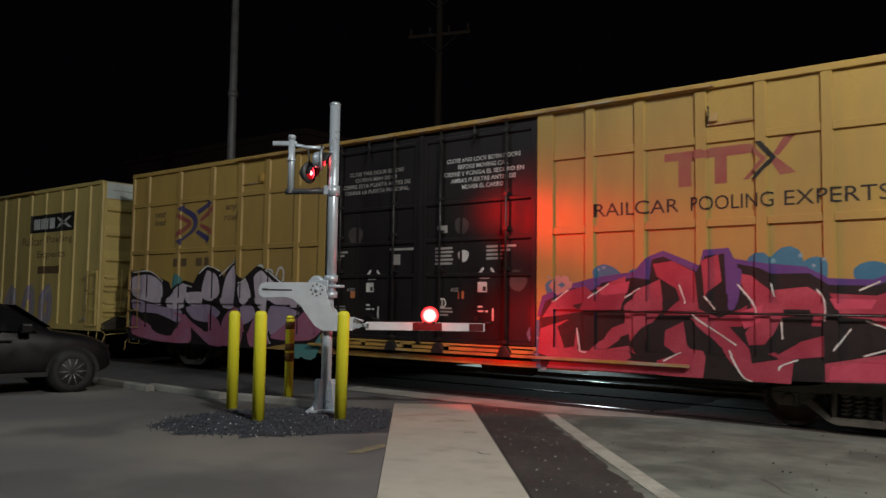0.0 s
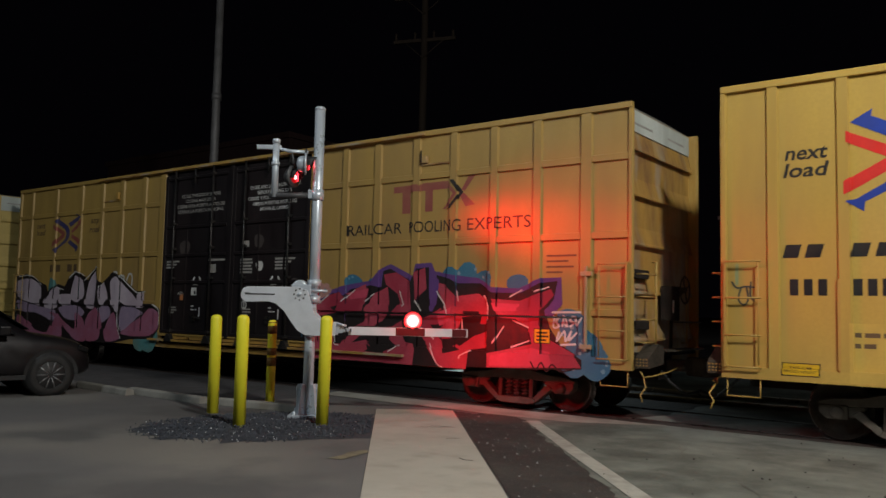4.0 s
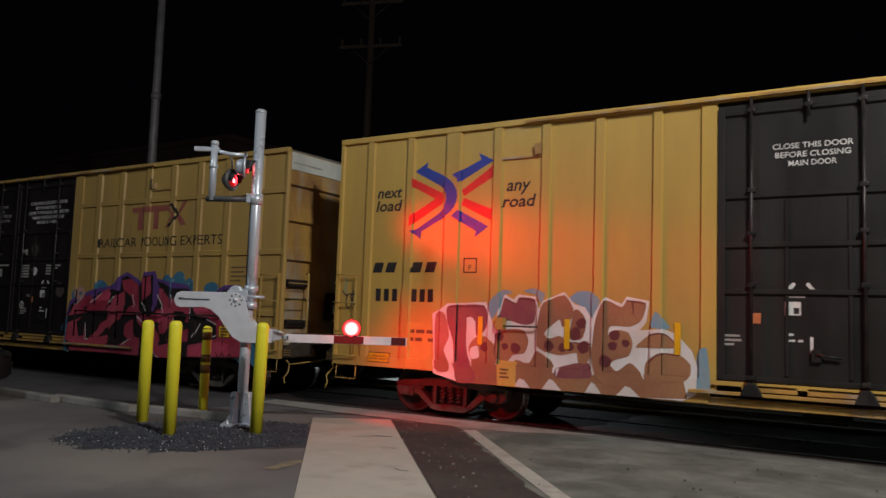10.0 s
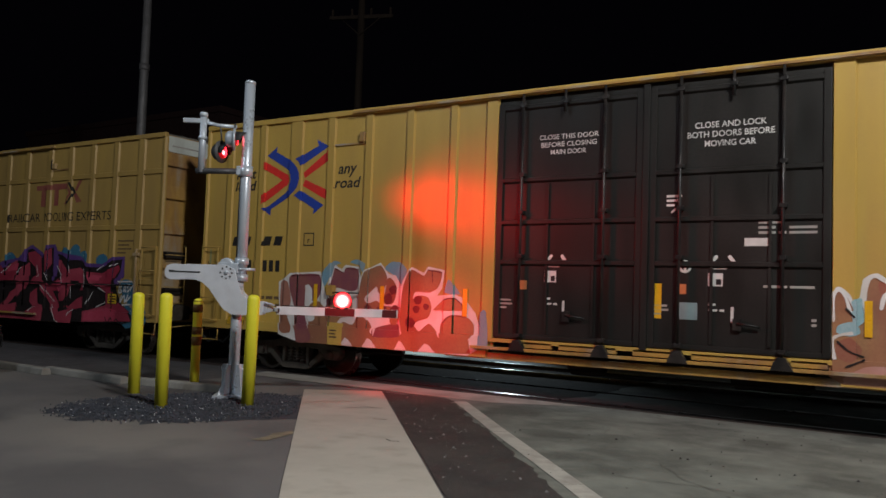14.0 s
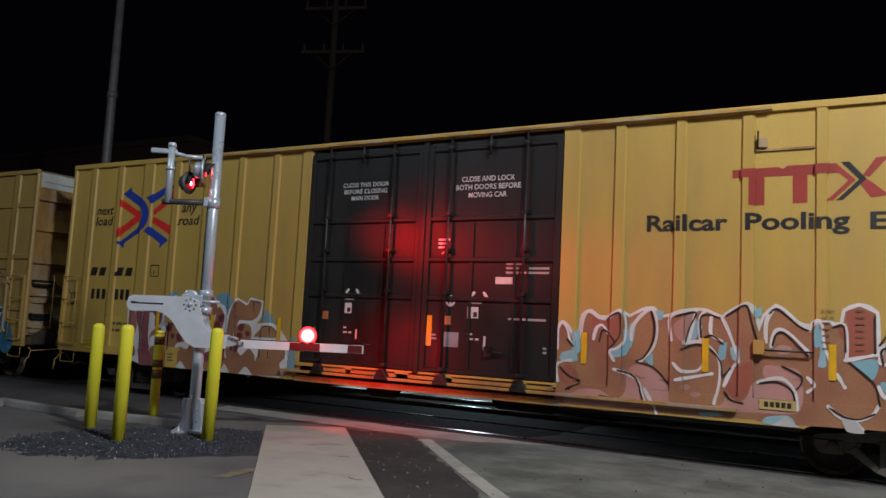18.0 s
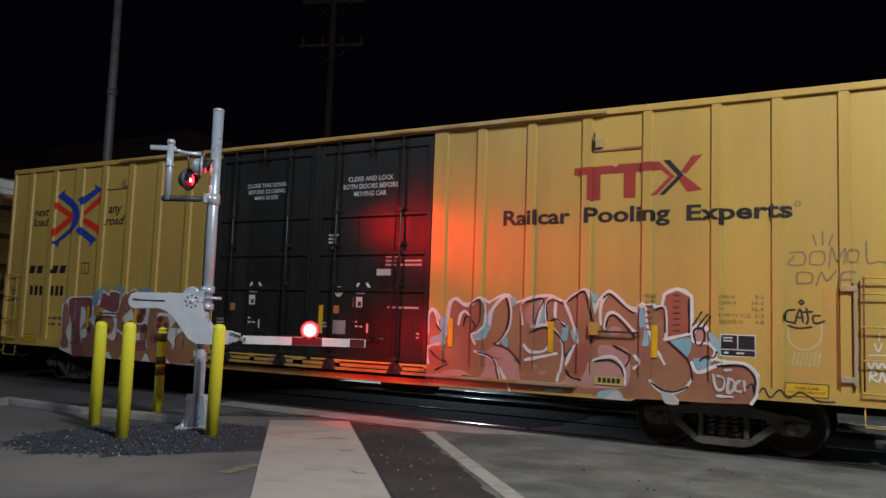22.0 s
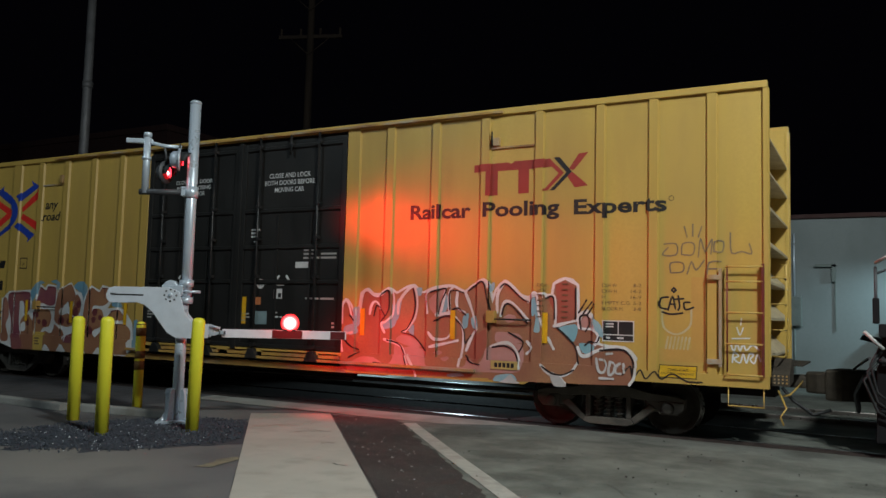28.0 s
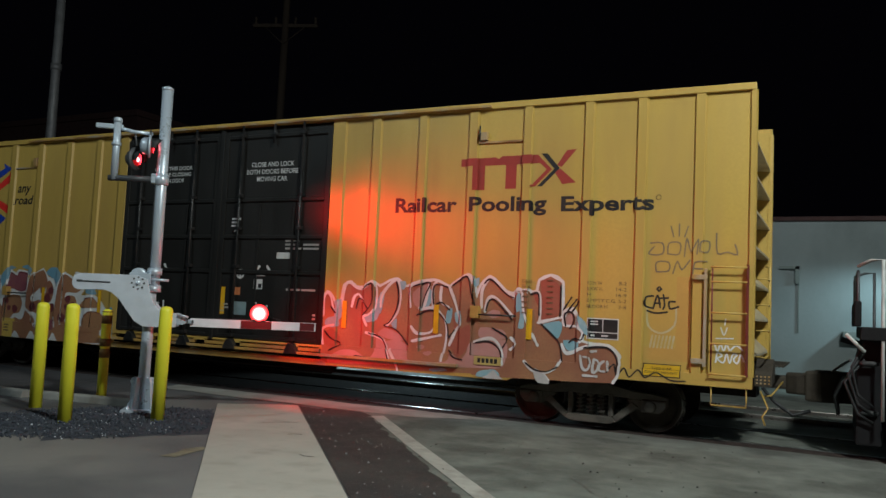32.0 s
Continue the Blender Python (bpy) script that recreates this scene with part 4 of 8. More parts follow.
    for x, w in ((mid - 1.2, 0.6), (mid + 1.6, 1.1)):
        bm = bmesh.new()
        lathe(bm, [(0, -w / 2), (0.14, -w / 2), (0.2, -w / 2 + 0.06), (0.2, w / 2 - 0.06), (0.14, w / 2), (0, w / 2)], "x", 18, (x, -0.62, 0.62))
        part("air_reservoir", bm, GRIME, car)
    bm = bmesh.new()
    tube(bm, [(x_left + 1.5, -0.9, 0.55), (mid, -0.95, 0.50), (x_right - 1.5, -0.9, 0.55)], 0.022, 6)
    part("brake_pipe", bm, GRIME, car)
    # ends
    for s, xe in ((-1, x_left), (1, x_right)):
        bm = bmesh.new()
        xr = xe - s * recess
        a, b = sorted((xr, xr - s * 0.05))
        box(bm, a, b, -1.41, 1.41, SILL, EAVE - 0.02)
        sheet_ob = part("end_sheet", bm, end_mat or paint_mat, car)
        if recess:
            # deep ribs between the standing corner posts: sloping upper faces, flat undersides
            xo = xr + s * (recess - 0.02 if recess > 0.2 else 0.075)
            for z in end_ribs:
                bm = bmesh.new()
                prism(bm, [(xr + s * 0.002, z + 0.30), (xo - s * 0.01, z + 0.05), (xo, z + 0.03), (xo, z), (xr + s * 0.002, z + 0.02)], -1.395, 1.395)
                part("end_rib", bm, end_mat or paint_mat, sheet_ob)
        for z in () if recess else (1.30, 2.02, 2.72, 3.42, 4.12):
            bm = bmesh.new()
            prism(bm, [(xe + s * 0.002, z), (xe + s * 0.06, z + 0.05), (xe + s * 0.06, z + 0.13), (xe + s * 0.002, z + 0.34)], -1.36, 1.36)
            part("end_corrugation", bm, end_mat or paint_mat, sheet_ob, bevel=0.01)
        if end_white:
            bm = bmesh.new()
            a, b = sorted((xr + s * 0.002, xr + s * 0.02))
            box(bm, a, b, -1.38, 1.38, 4.60 if recess else 4.50, EAVE - 0.04)
            wp = part("white_end_panel", bm, END_WHITE, car, "grimy white panel across the top of the end")
            for k, (y0, y1) in enumerate(((-1.2, -0.35), (0.35, 1.1))):
                bm = bmesh.new()
                c, d = sorted((xr + s * 0.021, xr + s * 0.023))
                box(bm, c, d, y0, y1, 4.72, 4.755)
                part("illegible_lettering", bm, L_GREY, wp)
        for y in (-1, 1):
            bm = bmesh.new()
            a, b = sorted((xe + s * 0.004, xe - s * (0.06 if recess else 0.16)))
            y0, y1 = sorted((y * 1.40, y * 1.497))
            box(bm, a, b, y0, y1, SILL, EAVE - 0.10)
            part("corner_post", bm, paint_mat, car, bevel=0.015)
        # end platform, cut lever, hand brake
        bm = bmesh.new()
        for k in range(7):
            a, b = sorted((xe + s * (0.05 + 0.045 * k), xe + s * (0.08 + 0.045 * k)))
            box(bm, a, b, -0.75, 0.75, 1.10, 1.125)
        part("crossover_platform", bm, COUPLER, car)
        bm = bmesh.new()
        a, b = sorted((xe + s * 0.02, xe + s * 0.24))
        prism(bm, [(-1.40, 0.86), (-0.80, 0.90), (-0.80, 1.18), (-1.02, 1.22), (-1.40, 1.02)], a, b, "yz")
        step = part("end_step_bracket", bm, COUPLER, car, "rusty perforated step bracket", bevel=0.006)
        for i in range(3):
            for j in range(4):
                xh, zh = xe + s * (0.055 + 0.05 * j), 0.905 + 0.045 * i
                bm = bmesh.new()
                box(bm, xh - 0.011, xh + 0.011, -1.408, -1.400, zh - 0.011, zh + 0.011)
                part("step_hole_rim", bm, RUSTY_YELLOW, step)
        bm = bmesh.new()
        tube(bm, [(xe + s * 0.10, -1.38, 0.80), (xe + s * 0.12, -1.30, 0.72), (xe + s * 0.22, -1.20, 0.74), (xe + s * 0.25, -0.6, 0.78), (xe + s * 0.3, -0.1, 0.86)], 0.012, 8)
        tube(bm, [(xe + s * 0.12, -1.32, 0.74), (xe + s * 0.20, -1.42, 0.58), (xe + s * 0.13, -1.46, 0.47), (xe + s * 0.17, -1.47, 0.36)], 0.012, 8)
        part("cut_lever", bm, paint_mat, car)
        coupler(car, xe, s, 0.69)
        # corner ladders on the near side and on the end
        lad = part("side_ladder", tube(bmesh.new(), [(xe - s * 0.52, SIDE - 0.05, 1.02), (xe - s * 0.52, SIDE - 0.05, 2.46)], 0.012, 6), RUST_RED if s > 0 and not end_white else paint_mat, car)
        bm = bmesh.new()
        box(bm, *sorted((xe - s * 0.05, xe - s * 0.082)), SIDE - 0.06, SIDE - 0.005, 0.98, 2.48)
        part("ladder_stile", bm, RUST_RED if s > 0 and not end_white else paint_mat, lad)
        for z in (0.99, 1.40, 1.82, 2.24, 2.44) if s > 0 and not end_white else (0.98, 1.42, 1.94, 2.45):
            bm = bmesh.new()
            tube(bm, [(xe - s * 0.54, SIDE - 0.002, z), (xe - s * 0.54, SIDE - 0.065, z), (xe - s * 0.07, SIDE - 0.065, z), (xe - s * 0.07, SIDE - 0.002, z)], 0.012, 6)
            part("rung", bm, paint_mat, lad)
        el = part("end_ladder", tube(bmesh.new(), [(xe + s * 0.10, -0.92, 1.2), (xe + s * 0.16, -0.92, 1.2), (xe + s * 0.16, -0.92, 2.5), (xe + s * 0.10, -0.92, 2.5)], 0.018, 6), paint_mat, car)
        for z in (1.25, 1.6, 1.95, 2.3):
            part("rung", tube(bmesh.new(), [(xe + s * 0.02, -1.36, z), (xe + s * 0.16, -1.36, z), (xe + s * 0.16, -0.92, z)], 0.012, 6), paint_mat, el)
        # stirrup step
        part("stirrup_step", tube(bmesh.new(), [(xe - s * 0.52, -1.46, SILL), (xe - s * 0.52, -1.47, 0.57), (xe - s * 0.07, -1.47, 0.57), (xe - s * 0.07, -1.46, SILL)], 0.011, 8), paint_mat, car)
        truck(car, xe - s * truck_in)
    doors(car, side, door, door_mat)
    return car, side


def doors(car, side, door, m):
    """Two plug doors with ribs, locking bars, brackets and door tracks."""
    for s in (1, -1):
        bm = bmesh.new()
        y0, y1 = sorted((s * (DOORY + 0.05), s * (DOORY + 0.09)))
        box(bm, door[0], door[1], y0, y1, 0.92, EAVE - 0.10)
        part("door_frame_back", bm, m, car)
        half = (door[0] + door[1]) / 2
        for a, b in ((door[0] + 0.02, half - 0.05), (half + 0.05, door[1] - 0.02)):
            bm = bmesh.new()
            y0, y1 = sorted((s * DOORY, s * (DOORY + 0.045)))
            box(bm, a, b, y0, y1, 0.97, EAVE - 0.16)
            leaf = part("door", bm, m, car, bevel=0.015)
            if s < 0:
                continue
            for z in (1.02, 2.20, 2.84, 3.52, 4.70):
                bm = bmesh.new()
                prism(bm, [(z - 0.05, DOORY + 0.001), (z - 0.02, DOORY - 0.035), (z + 0.035, DOORY - 0.035), (z + 0.05, DOORY + 0.001)], a + 0.10, b - 0.10, "yz")
                for v in bm.verts:
                    v.co = (v.co.x, v.co.z, v.co.y)
                part("door_rib", bm, m, leaf, bevel=0.006)
            for x in (a + 0.05, b - 0.05):
                bm = bmesh.new()
                box(bm, x - 0.05, x + 0.05, DOORY - 0.03, DOORY - 0.001, 1.0, EAVE - 0.2)
                part("door_edge", bm, m, leaf, bevel=0.008)
            for x, z0, z1 in ((a + 0.46, 0.86, 4.90), (b - 0.58, 0.86, 4.90), ((a + b) / 2 - 0.02, 4.55, 4.90)):
                bar = part("lock_bar", tube(bmesh.new(), [(x, DOORY - 0.075, z0), (x, DOORY - 0.075, z1)], 0.022, 8), BAR_BLACK, leaf)
                for z in (1.05, 2.3, 3.0, 3.6, 4.72):
                    if z0 < z < z1:
                        bm = bmesh.new()
                        box(bm, x - 0.05, x + 0.05, DOORY - 0.10, DOORY + 0.0, z - 0.03, z + 0.03)
                        part("bar_bracket", bm, BAR_BLACK, leaf, bevel=0.01)
                if z0 < 1:
                    bm = bmesh.new()
                    prism(bm, [(x - 0.14, 0.80), (x + 0.16, 0.80), (x + 0.10, 0.90), (x + 0.05, 0.98), (x - 0.05, 0.98), (x - 0.10, 0.90)], DOORY - 0.13, DOORY - 0.03)
                    part("door_roller", bm, BAR_BLACK, leaf, bevel=0.01)
            # operating gear
            bm = bmesh.new()
            x = (a + b) / 2 + 0.05
            box(bm, x - 0.06, x + 0.06, DOORY - 0.05, DOORY - 0.001, 1.30, 1.46)
            tube(bm, [(x, DOORY - 0.06, 1.40), (x + 0.30, DOORY - 0.06, 1.36)], 0.016, 8)
            part("operating_handle", bm, BAR_BLACK, leaf)
            for xx in (a + 0.9, b - 0.75):
                bm = bmesh.new()
                box(bm, xx - 0.02, xx + 0.02, DOORY - 0.022, DOORY - 0.001, 1.1, 3.45)
                part("door_stiffener", bm, m, leaf)
        bm = bmesh.new()
        y0, y1 = sorted((s * (DOORY - 0.05), s * (DOORY + 0.02)))
        box(bm, half - 0.05, half + 0.05, y0, y1, 0.95, EAVE - 0.14)
        part("centre_post", bm, m, car, bevel=0.01)
        # door tracks on the sill
        bm = bmesh.new()
        y0, y1 = sorted((s * (SIDE - 0.09), s * (SIDE - 0.001)))
        x_a, x_b = door[0] - 0.35, door[1] + 2.6
        box(bm, x_a, x_b, y0, y1, 0.80, 0.845)
        part("door_track", bm, RUSTY_YELLOW, car, "grimy yellow door track", bevel=0.006)
        w = door[1] - door[0]
        for k, (u, v) in enumerate(((0.07, 0.21), (0.235, 0.42), (0.47, 0.60), (0.64, 0.87), (0.90, 0.99))):
            bm = bmesh.new()
            box(bm, door[0] + u * w, door[0] + v * w, *sorted((s * (SIDE + 0.0), s * (DOORY + 0.05))), 0.86, 0.955)
            part("sill_plate", bm, RUSTY_YELLOW, car, bevel=0.008)
        bm = bmesh.new()
        y0, y1 = sorted((s * (SIDE - 0.07), s * (SIDE - 0.013)))
        box(bm, door[0] - 3.0, door[1] + 3.0, y0, y1, EAVE - 0.085, EAVE - 0.05)
        part("upper_door_track", bm, RUSTY_YELLOW, car)


B_POSTS = [(-11.842, -11.78), (-11.20, -11.07), (-10.31, -10.18), (-9.49, -9.22), (-8.56, -8.42), (-7.68, -7.54), (-6.77, -6.64), (-5.87, -5.75), (-5.17, -4.97), (0.0, 0.25), (0.82, 0.96), (1.71, 1.84), (2.62, 2.76), (3.55, 3.67), (4.52, 4.64), (5.31, 5.43), (6.12, 6.24), (6.85, 6.908)]
car_b, side_b = boxcar("boxcar", "yellow high-cube boxcar with dark green plug doors and graffiti", -11.842, 6.908, (-4.968, 0.0), B_POSTS, [], YELLOW, DOOR_GREEN, end_mat=END_GREY, end_white=False, recess=0.30)
A_POSTS = [(-12.45, -12.38), (-11.80, -11.67), (-10.4, -10.27), (-9.07, -8.93), (-8.02, -7.88), (-7.06, -6.92), (-6.07, -5.93), (-5.30, -5.10), (0.0, 0.30), (0.90, 1.04), (1.75, 1.90), (2.71, 2.86), (3.57, 3.71), (4.44, 4.57), (5.30, 5.44), (6.18, 6.36), (7.0, 7.05)]
car_a, side_a = boxcar("boxcar", "weathered yellow boxcar with gridded sides, black doors and red graffiti", -12.45, 7.05, (-5.10, 0.0), A_POSTS, [(1.64, 1.74), (2.86, 2.96), (4.09, 4.19)], YELLOW_OLD, DOOR_BLACK, end_mat=RUSTY_YELLOW, recess=0.15, end_ribs=(1.25, 2.0, 2.77, 3.55, 4.28))
car_z, side_z = boxcar("boxcar", "faded pale yellow boxcar with a black logo panel and grey graffiti", -11.84, 6.91, (-4.97, 0.0), B_POSTS, [], YELLOW_PALE, DOOR_BLACK)
bm = bmesh.new()
box(bm, 7.05 - 0.07, 7.05 + 0.13, -0.16, 0.22, 1.58, 2.16)
brake = part("hand_brake", bm, GRIME, car_a, "black hand brake housing", bevel=0.03)
bm = bmesh.new()
lathe(bm, [(0.20, 0.0), (0.225, 0.014), (0.245, 0.0), (0.225, -0.014), (0.20, 0.0)], "x", 24, (7.05 + 0.19, 0.28, 2.10))
lathe(bm, [(0, -0.06), (0.05, -0.06), (0.05, 0.02), (0, 0.02)], "x", 12, (7.05 + 0.19, 0.28, 2.10))
for k in range(4):
    a = 0.4 + k * math.pi / 2
    tube(bm, [(7.05 + 0.19, 0.28, 2.10), (7.05 + 0.19, 0.28 + 0.22 * math.cos(a), 2.10 + 0.22 * math.sin(a))], 0.013, 6)
part("brake_wheel", bm, COUPLER, brake)
bm = bmesh.new()
box(bm, 7.05 + 0.132, 7.05 + 0.138, -0.13, -0.08, 1.72, 1.92)
part("brake_label", bm, L_WHITE, brake, "small white instruction plate")
part("chain_pipe", tube(bmesh.new(), [(7.05 + 0.04, 0.05, 1.60), (7.05 + 0.04, 0.02, 1.15), (7.05 - 0.02, 0.0, 0.85)], 0.03, 8), GRIME, brake)
bm = bmesh.new()
for k in range(5):
    box(bm, 7.05 + 0.03 + 0.045 * k, 7.05 + 0.06 + 0.045 * k, 0.12, 0.95, 1.55, 1.575)
part("brake_step", bm, COUPLER, car_a)
part("end_handrail", tube(bmesh.new(), [(7.05 - 0.04, 0.75, 1.2), (7.05 + 0.05, 0.75, 1.2), (7.05 + 0.05, 0.75, 2.9), (7.05 - 0.04, 0.75, 2.9)], 0.016, 6), YELLOW_OLD, car_a)
for z in (1.52, 2.32):
    bm = bmesh.new()
    box(bm, 7.05 - 0.15, 7.05 - 0.02, -1.30, -0.75, z - 0.08, z + 0.06)
    part("rung_pocket", bm, GRIME, car_a, bevel=0.01)
A_SHIFT, Z_SHIFT = -20.248, -20.248 - 12.45 - 1.52 - 6.91


# ---- pedestrian gate and signal mast ----
def gate_assembly():
    g = thing("crossing_signal", "galvanised signal mast with striped pedestrian gate arm and red flashers", "crossing signal", (-8.98, 8.70, 0), turn=36.87)
    part("mast", tube(bmesh.new(), [(-0.028, 0, 1.75), (-0.028, 0, 3.0), (-0.028, 0, 4.80)], 0.08, 28), GALV, g)
    part("mast_foot", tube(bmesh.new(), [(-0.075, 0, 0.03), (-0.07, 0, 1.0), (-0.062, 0, 1.80)], 0.08, 28), GALV, g)
    part("mast_cap", lathe(bmesh.new(), [(0.0, 4.83), (0.06, 4.825), (0.086, 4.80), (0.086, 4.77), (0.08, 4.77)], n=24, at=(-0.028, 0, 0)), GALV, g)
    bm = bmesh.new()
    box(bm, -0.33, 0.19, -0.25, 0.25, 0.012, 0.055)
    base = part("base_plate", bm, GALV, g, bevel=0.008)
    for a in range(4):
        bm = bmesh.new()
        c, s = math.cos(a * math.pi / 2 - 0.64), math.sin(a * math.pi / 2 - 0.64)
        prism(bm, [(0.07, 0.05), (0.19, 0.05), (0.19, 0.12), (0.15, 0.44), (0.13, 0.50), (0.07, 0.50)], -0.02, 0.02)
        bm.transform(Matrix.Translation((-0.075, 0, 0)) @ Matrix.Rotation(math.atan2(s, c), 4, "Z"))
        part("base_gusset", bm, GALV, base, bevel=0.006)
        bm = bmesh.new()
        lathe(bm, [(0.0, 0.11), (0.012, 0.11), (0.012, 0.09), (0.028, 0.09), (0.028, 0.05)], n=8, at=(-0.075 + 0.17 * (1 if a in (0, 3) else -1), 0.17 * (1 if a < 2 else -1), 0))
        part("anchor_bolt", bm, GALV, base)
    for z in (0.17, 0.43):
        for d in (-1, 1):
            bm = bmesh.new()
            lathe(bm, [(0, -0.056), (0.02, -0.056), (0.02, -0.029)], "y", 8, (-0.075 + d * 0.135, 0, z))
            part("gusset_bolt", bm, GALV, base)
    bm = bmesh.new()
    prism(bm, [(-0.20, 0.055), (0.20, 0.055), (0.20, 0.12), (0.165, 0.17), (0.165, 0.40), (0.18, 0.44), (0.16, 0.50), (0.11, 0.51), (0.085, 0.49), (-0.085, 0.49), (-0.11, 0.51), (-0.16, 0.50), (-0.18, 0.44), (-0.165, 0.40), (-0.165, 0.17), (-0.20, 0.12)], -0.030, 0.0)
    bm.transform(Matrix.Translation((-0.075, 0, 0)))
    part("base_casting", bm, GALV, base, bevel=0.008)
    # gate mechanism: the white counter lever plate
    lever = [(-1.11, 1.80), (-1.12, 1.86), (-1.09, 1.945), (-1.02, 1.975), (-0.25, 1.985), (-0.10, 1.93), (-0.06, 1.80), (0.0, 1.60), (0.10, 1.485), (0.22, 1.455), (0.34, 1.455), (0.34, 1.255), (0.05, 1.245), (-0.12, 1.25), (-0.24, 1.32), (-0.34, 1.45), (-0.46, 1.62), (-0.58, 1.72), (-0.70, 1.755), (-1.03, 1.74), (-1.08, 1.76)]
    bm = bmesh.new()
    prism(bm, lever, -0.175, -0.150)
    plate = part("counter_lever_plate", bm, ALU, g, "brushed aluminium counter lever plate", bevel=0.004)
    bm = bmesh.new()
    box(bm, -1.05, -0.60, -0.178, -0.174, 1.85, 1.872)
    part("lever_slot", bm, TRIM, plate)
    bm = bmesh.new()
    box(bm, -1.06, -0.98, -0.18, -0.174, 1.862, 1.882)
    part("slot_pin", bm, DARK_METAL, plate)
    for k in range(8):
        a = k * math.pi / 4
        bm = bmesh.new()
        lathe(bm, [(0, -0.186), (0.012, -0.186), (0.014, -0.175)], "y", 8, (-0.22 + 0.085 * math.cos(a), 0, 1.87 + 0.085 * math.sin(a)))
        part("plate_bolt", bm, DARK_METAL, plate)
    part("pivot_shaft", lathe(bmesh.new(), [(0, -0.20), (0.03, -0.20), (0.035, -0.175), (0.035, 0.2), (0, 0.2)], "y", 14, (-0.22, 0, 1.87)), GALV, g)
    bm = bmesh.new()
    prism(bm, lever, 0.150, 0.172)
    part("counter_lever_plate", bm, ALU, g, bevel=0.004)
    bm = bmesh.new()
    box(bm, -0.36, -0.06, -0.13, 0.13, 1.86, 2.02)
    lathe(bm, [(0, -0.12), (0.10, -0.12), (0.115, -0.10), (0.115, 0.10), (0.10, 0.12), (0, 0.12)], "y", 20, (-0.24, 0, 1.98))
    part("gate_motor_housing", bm, GALV, g, bevel=0.01)
    part("clamp_bolt", tube(bmesh.new(), [(-0.12, -0.09, 1.93), (0.19, -0.09, 1.93)], 0.022, 10), GALV, g)
    for z in (1.80, 2.05):
        part("mast_clamp", lathe(bmesh.new(), [(0.081, z - 0.05), (0.105, z - 0.05), (0.105, z + 0.05), (0.081, z + 0.05)], n=24, at=(-0.03, 0, 0)), GALV, g)
    # arm
    bm = bmesh.new()
    prism(bm, [(0.30, 1.29), (0.30, 1.44), (0.40, 1.43), (0.46, 1.37), (0.58, 1.365), (0.58, 1.315), (0.46, 1.31), (0.42, 1.29)], -0.06, -0.02)
    br = part("arm_bracket", bm, GALV, g, bevel=0.004)
    part("bracket_pin", tube(bmesh.new(), [(0.36, -0.1, 1.44), (0.50, -0.1, 1.40)], 0.018, 8), GALV, br)
    for x in (0.49, 0.56):
        for z in (1.328, 1.352):
            part("bracket_bolt", lathe(bmesh.new(), [(0, -0.07), (0.012, -0.07), (0.012, -0.058)], "y", 8, (x, 0, z)), DARK_METAL, br)
    arm = part("gate_arm", box(bmesh.new(), 0.52, 2.36, -0.018, 0.018, 1.265, 1.39), ARM_WHITE, g, "white gate arm with red reflective bands", bevel=0.006)
    for a, b in ((1.25, 1.70), (2.12, 2.34)):
        bm = bmesh.new()
        box(bm, a, b, -0.021, 0.021, 1.27, 1.386)
        part("red_band", bm, ARM_RED, arm, "dark red reflective band")
    bm = bmesh.new()
    box(bm, 1.42, 1.60, -0.03, 0.03, 1.386, 1.41)
    gl = part("gate_lamp", bm, TRIM, g, bevel=0.004)
    part("lens", lathe(bmesh.new(), [(0, -0.070), (0.04, -0.066), (0.069, -0.055), (0.069, 0.055), (0.04, 0.066), (0, 0.070)], "y", 28, (1.51, 0, 1.50)), RED_GLOW, gl, "bright lit red lens")
    # glare round the lamp, built as glowing rings wider than the lens
    rings = (0.070, 0.084, 0.098, 0.112, 0.126, 0.138)
    for k, m in enumerate(HALO_RINGS):
        d0, d1 = 0.052 - 0.009 * k, 0.045 - 0.009 * k
        part("halo_ring", lathe(bmesh.new(), [(rings[k], -d0), (rings[k + 1], -d1), (rings[k + 1], d1), (rings[k], d0)], "y", 32, (1.51, 0, 1.50)), m, gl, "glowing red ring for the glare round the lens")
    part("lamp_hood", lathe(bmesh.new(), [(0.139, 0.0), (0.145, 0.0), (0.145, 0.02), (0.139, 0.02)], "y", 24, (1.51, 0, 1.50)), TRIM, gl)
    part("cable", tube(bmesh.new(), [(0.60, 0.03, 1.40), (1.0, 0.03, 1.398), (1.44, 0.03, 1.40)], 0.008, 6), TRIM, g)
    # flasher bracket
    part("mast_bracket", lathe(bmesh.new(), [(0.081, 3.34), (0.10, 3.34), (0.10, 3.50), (0.081, 3.50)], n=24, at=(-0.028, 0, 0)), GALV, g)
    bm = bmesh.new()
    box(bm, -0.17, -0.08, -0.06, 0.06, 3.36, 3.50)
    part("bracket_block", bm, GALV, g, bevel=0.01)
    part("bracket_arm", tube(bmesh.new(), [(-0.12, 0, 3.42), (-0.78, 0, 3.40)], 0.045, 16), DARK_METAL, g, "dark grey bracket arm")
    part("riser_pipe", tube(bmesh.new(), [(-0.70, 0, 3.38), (-0.70, 0, 4.28)], 0.052, 18), GALV, g)
    part("riser_collar", lathe(bmesh.new(), [(0.053, 3.88), (0.068, 3.88), (0.068, 3.93), (0.053, 3.93)], n=18, at=(-0.70, 0, 0)), GALV, g)
    part("riser_cap", lathe(bmesh.new(), [(0, 4.31), (0.05, 4.30), (0.062, 4.28), (0.062, 4.23), (0.053, 4.23)], n=18, at=(-0.70, 0, 0)), GALV, g)
    bm = bmesh.new()
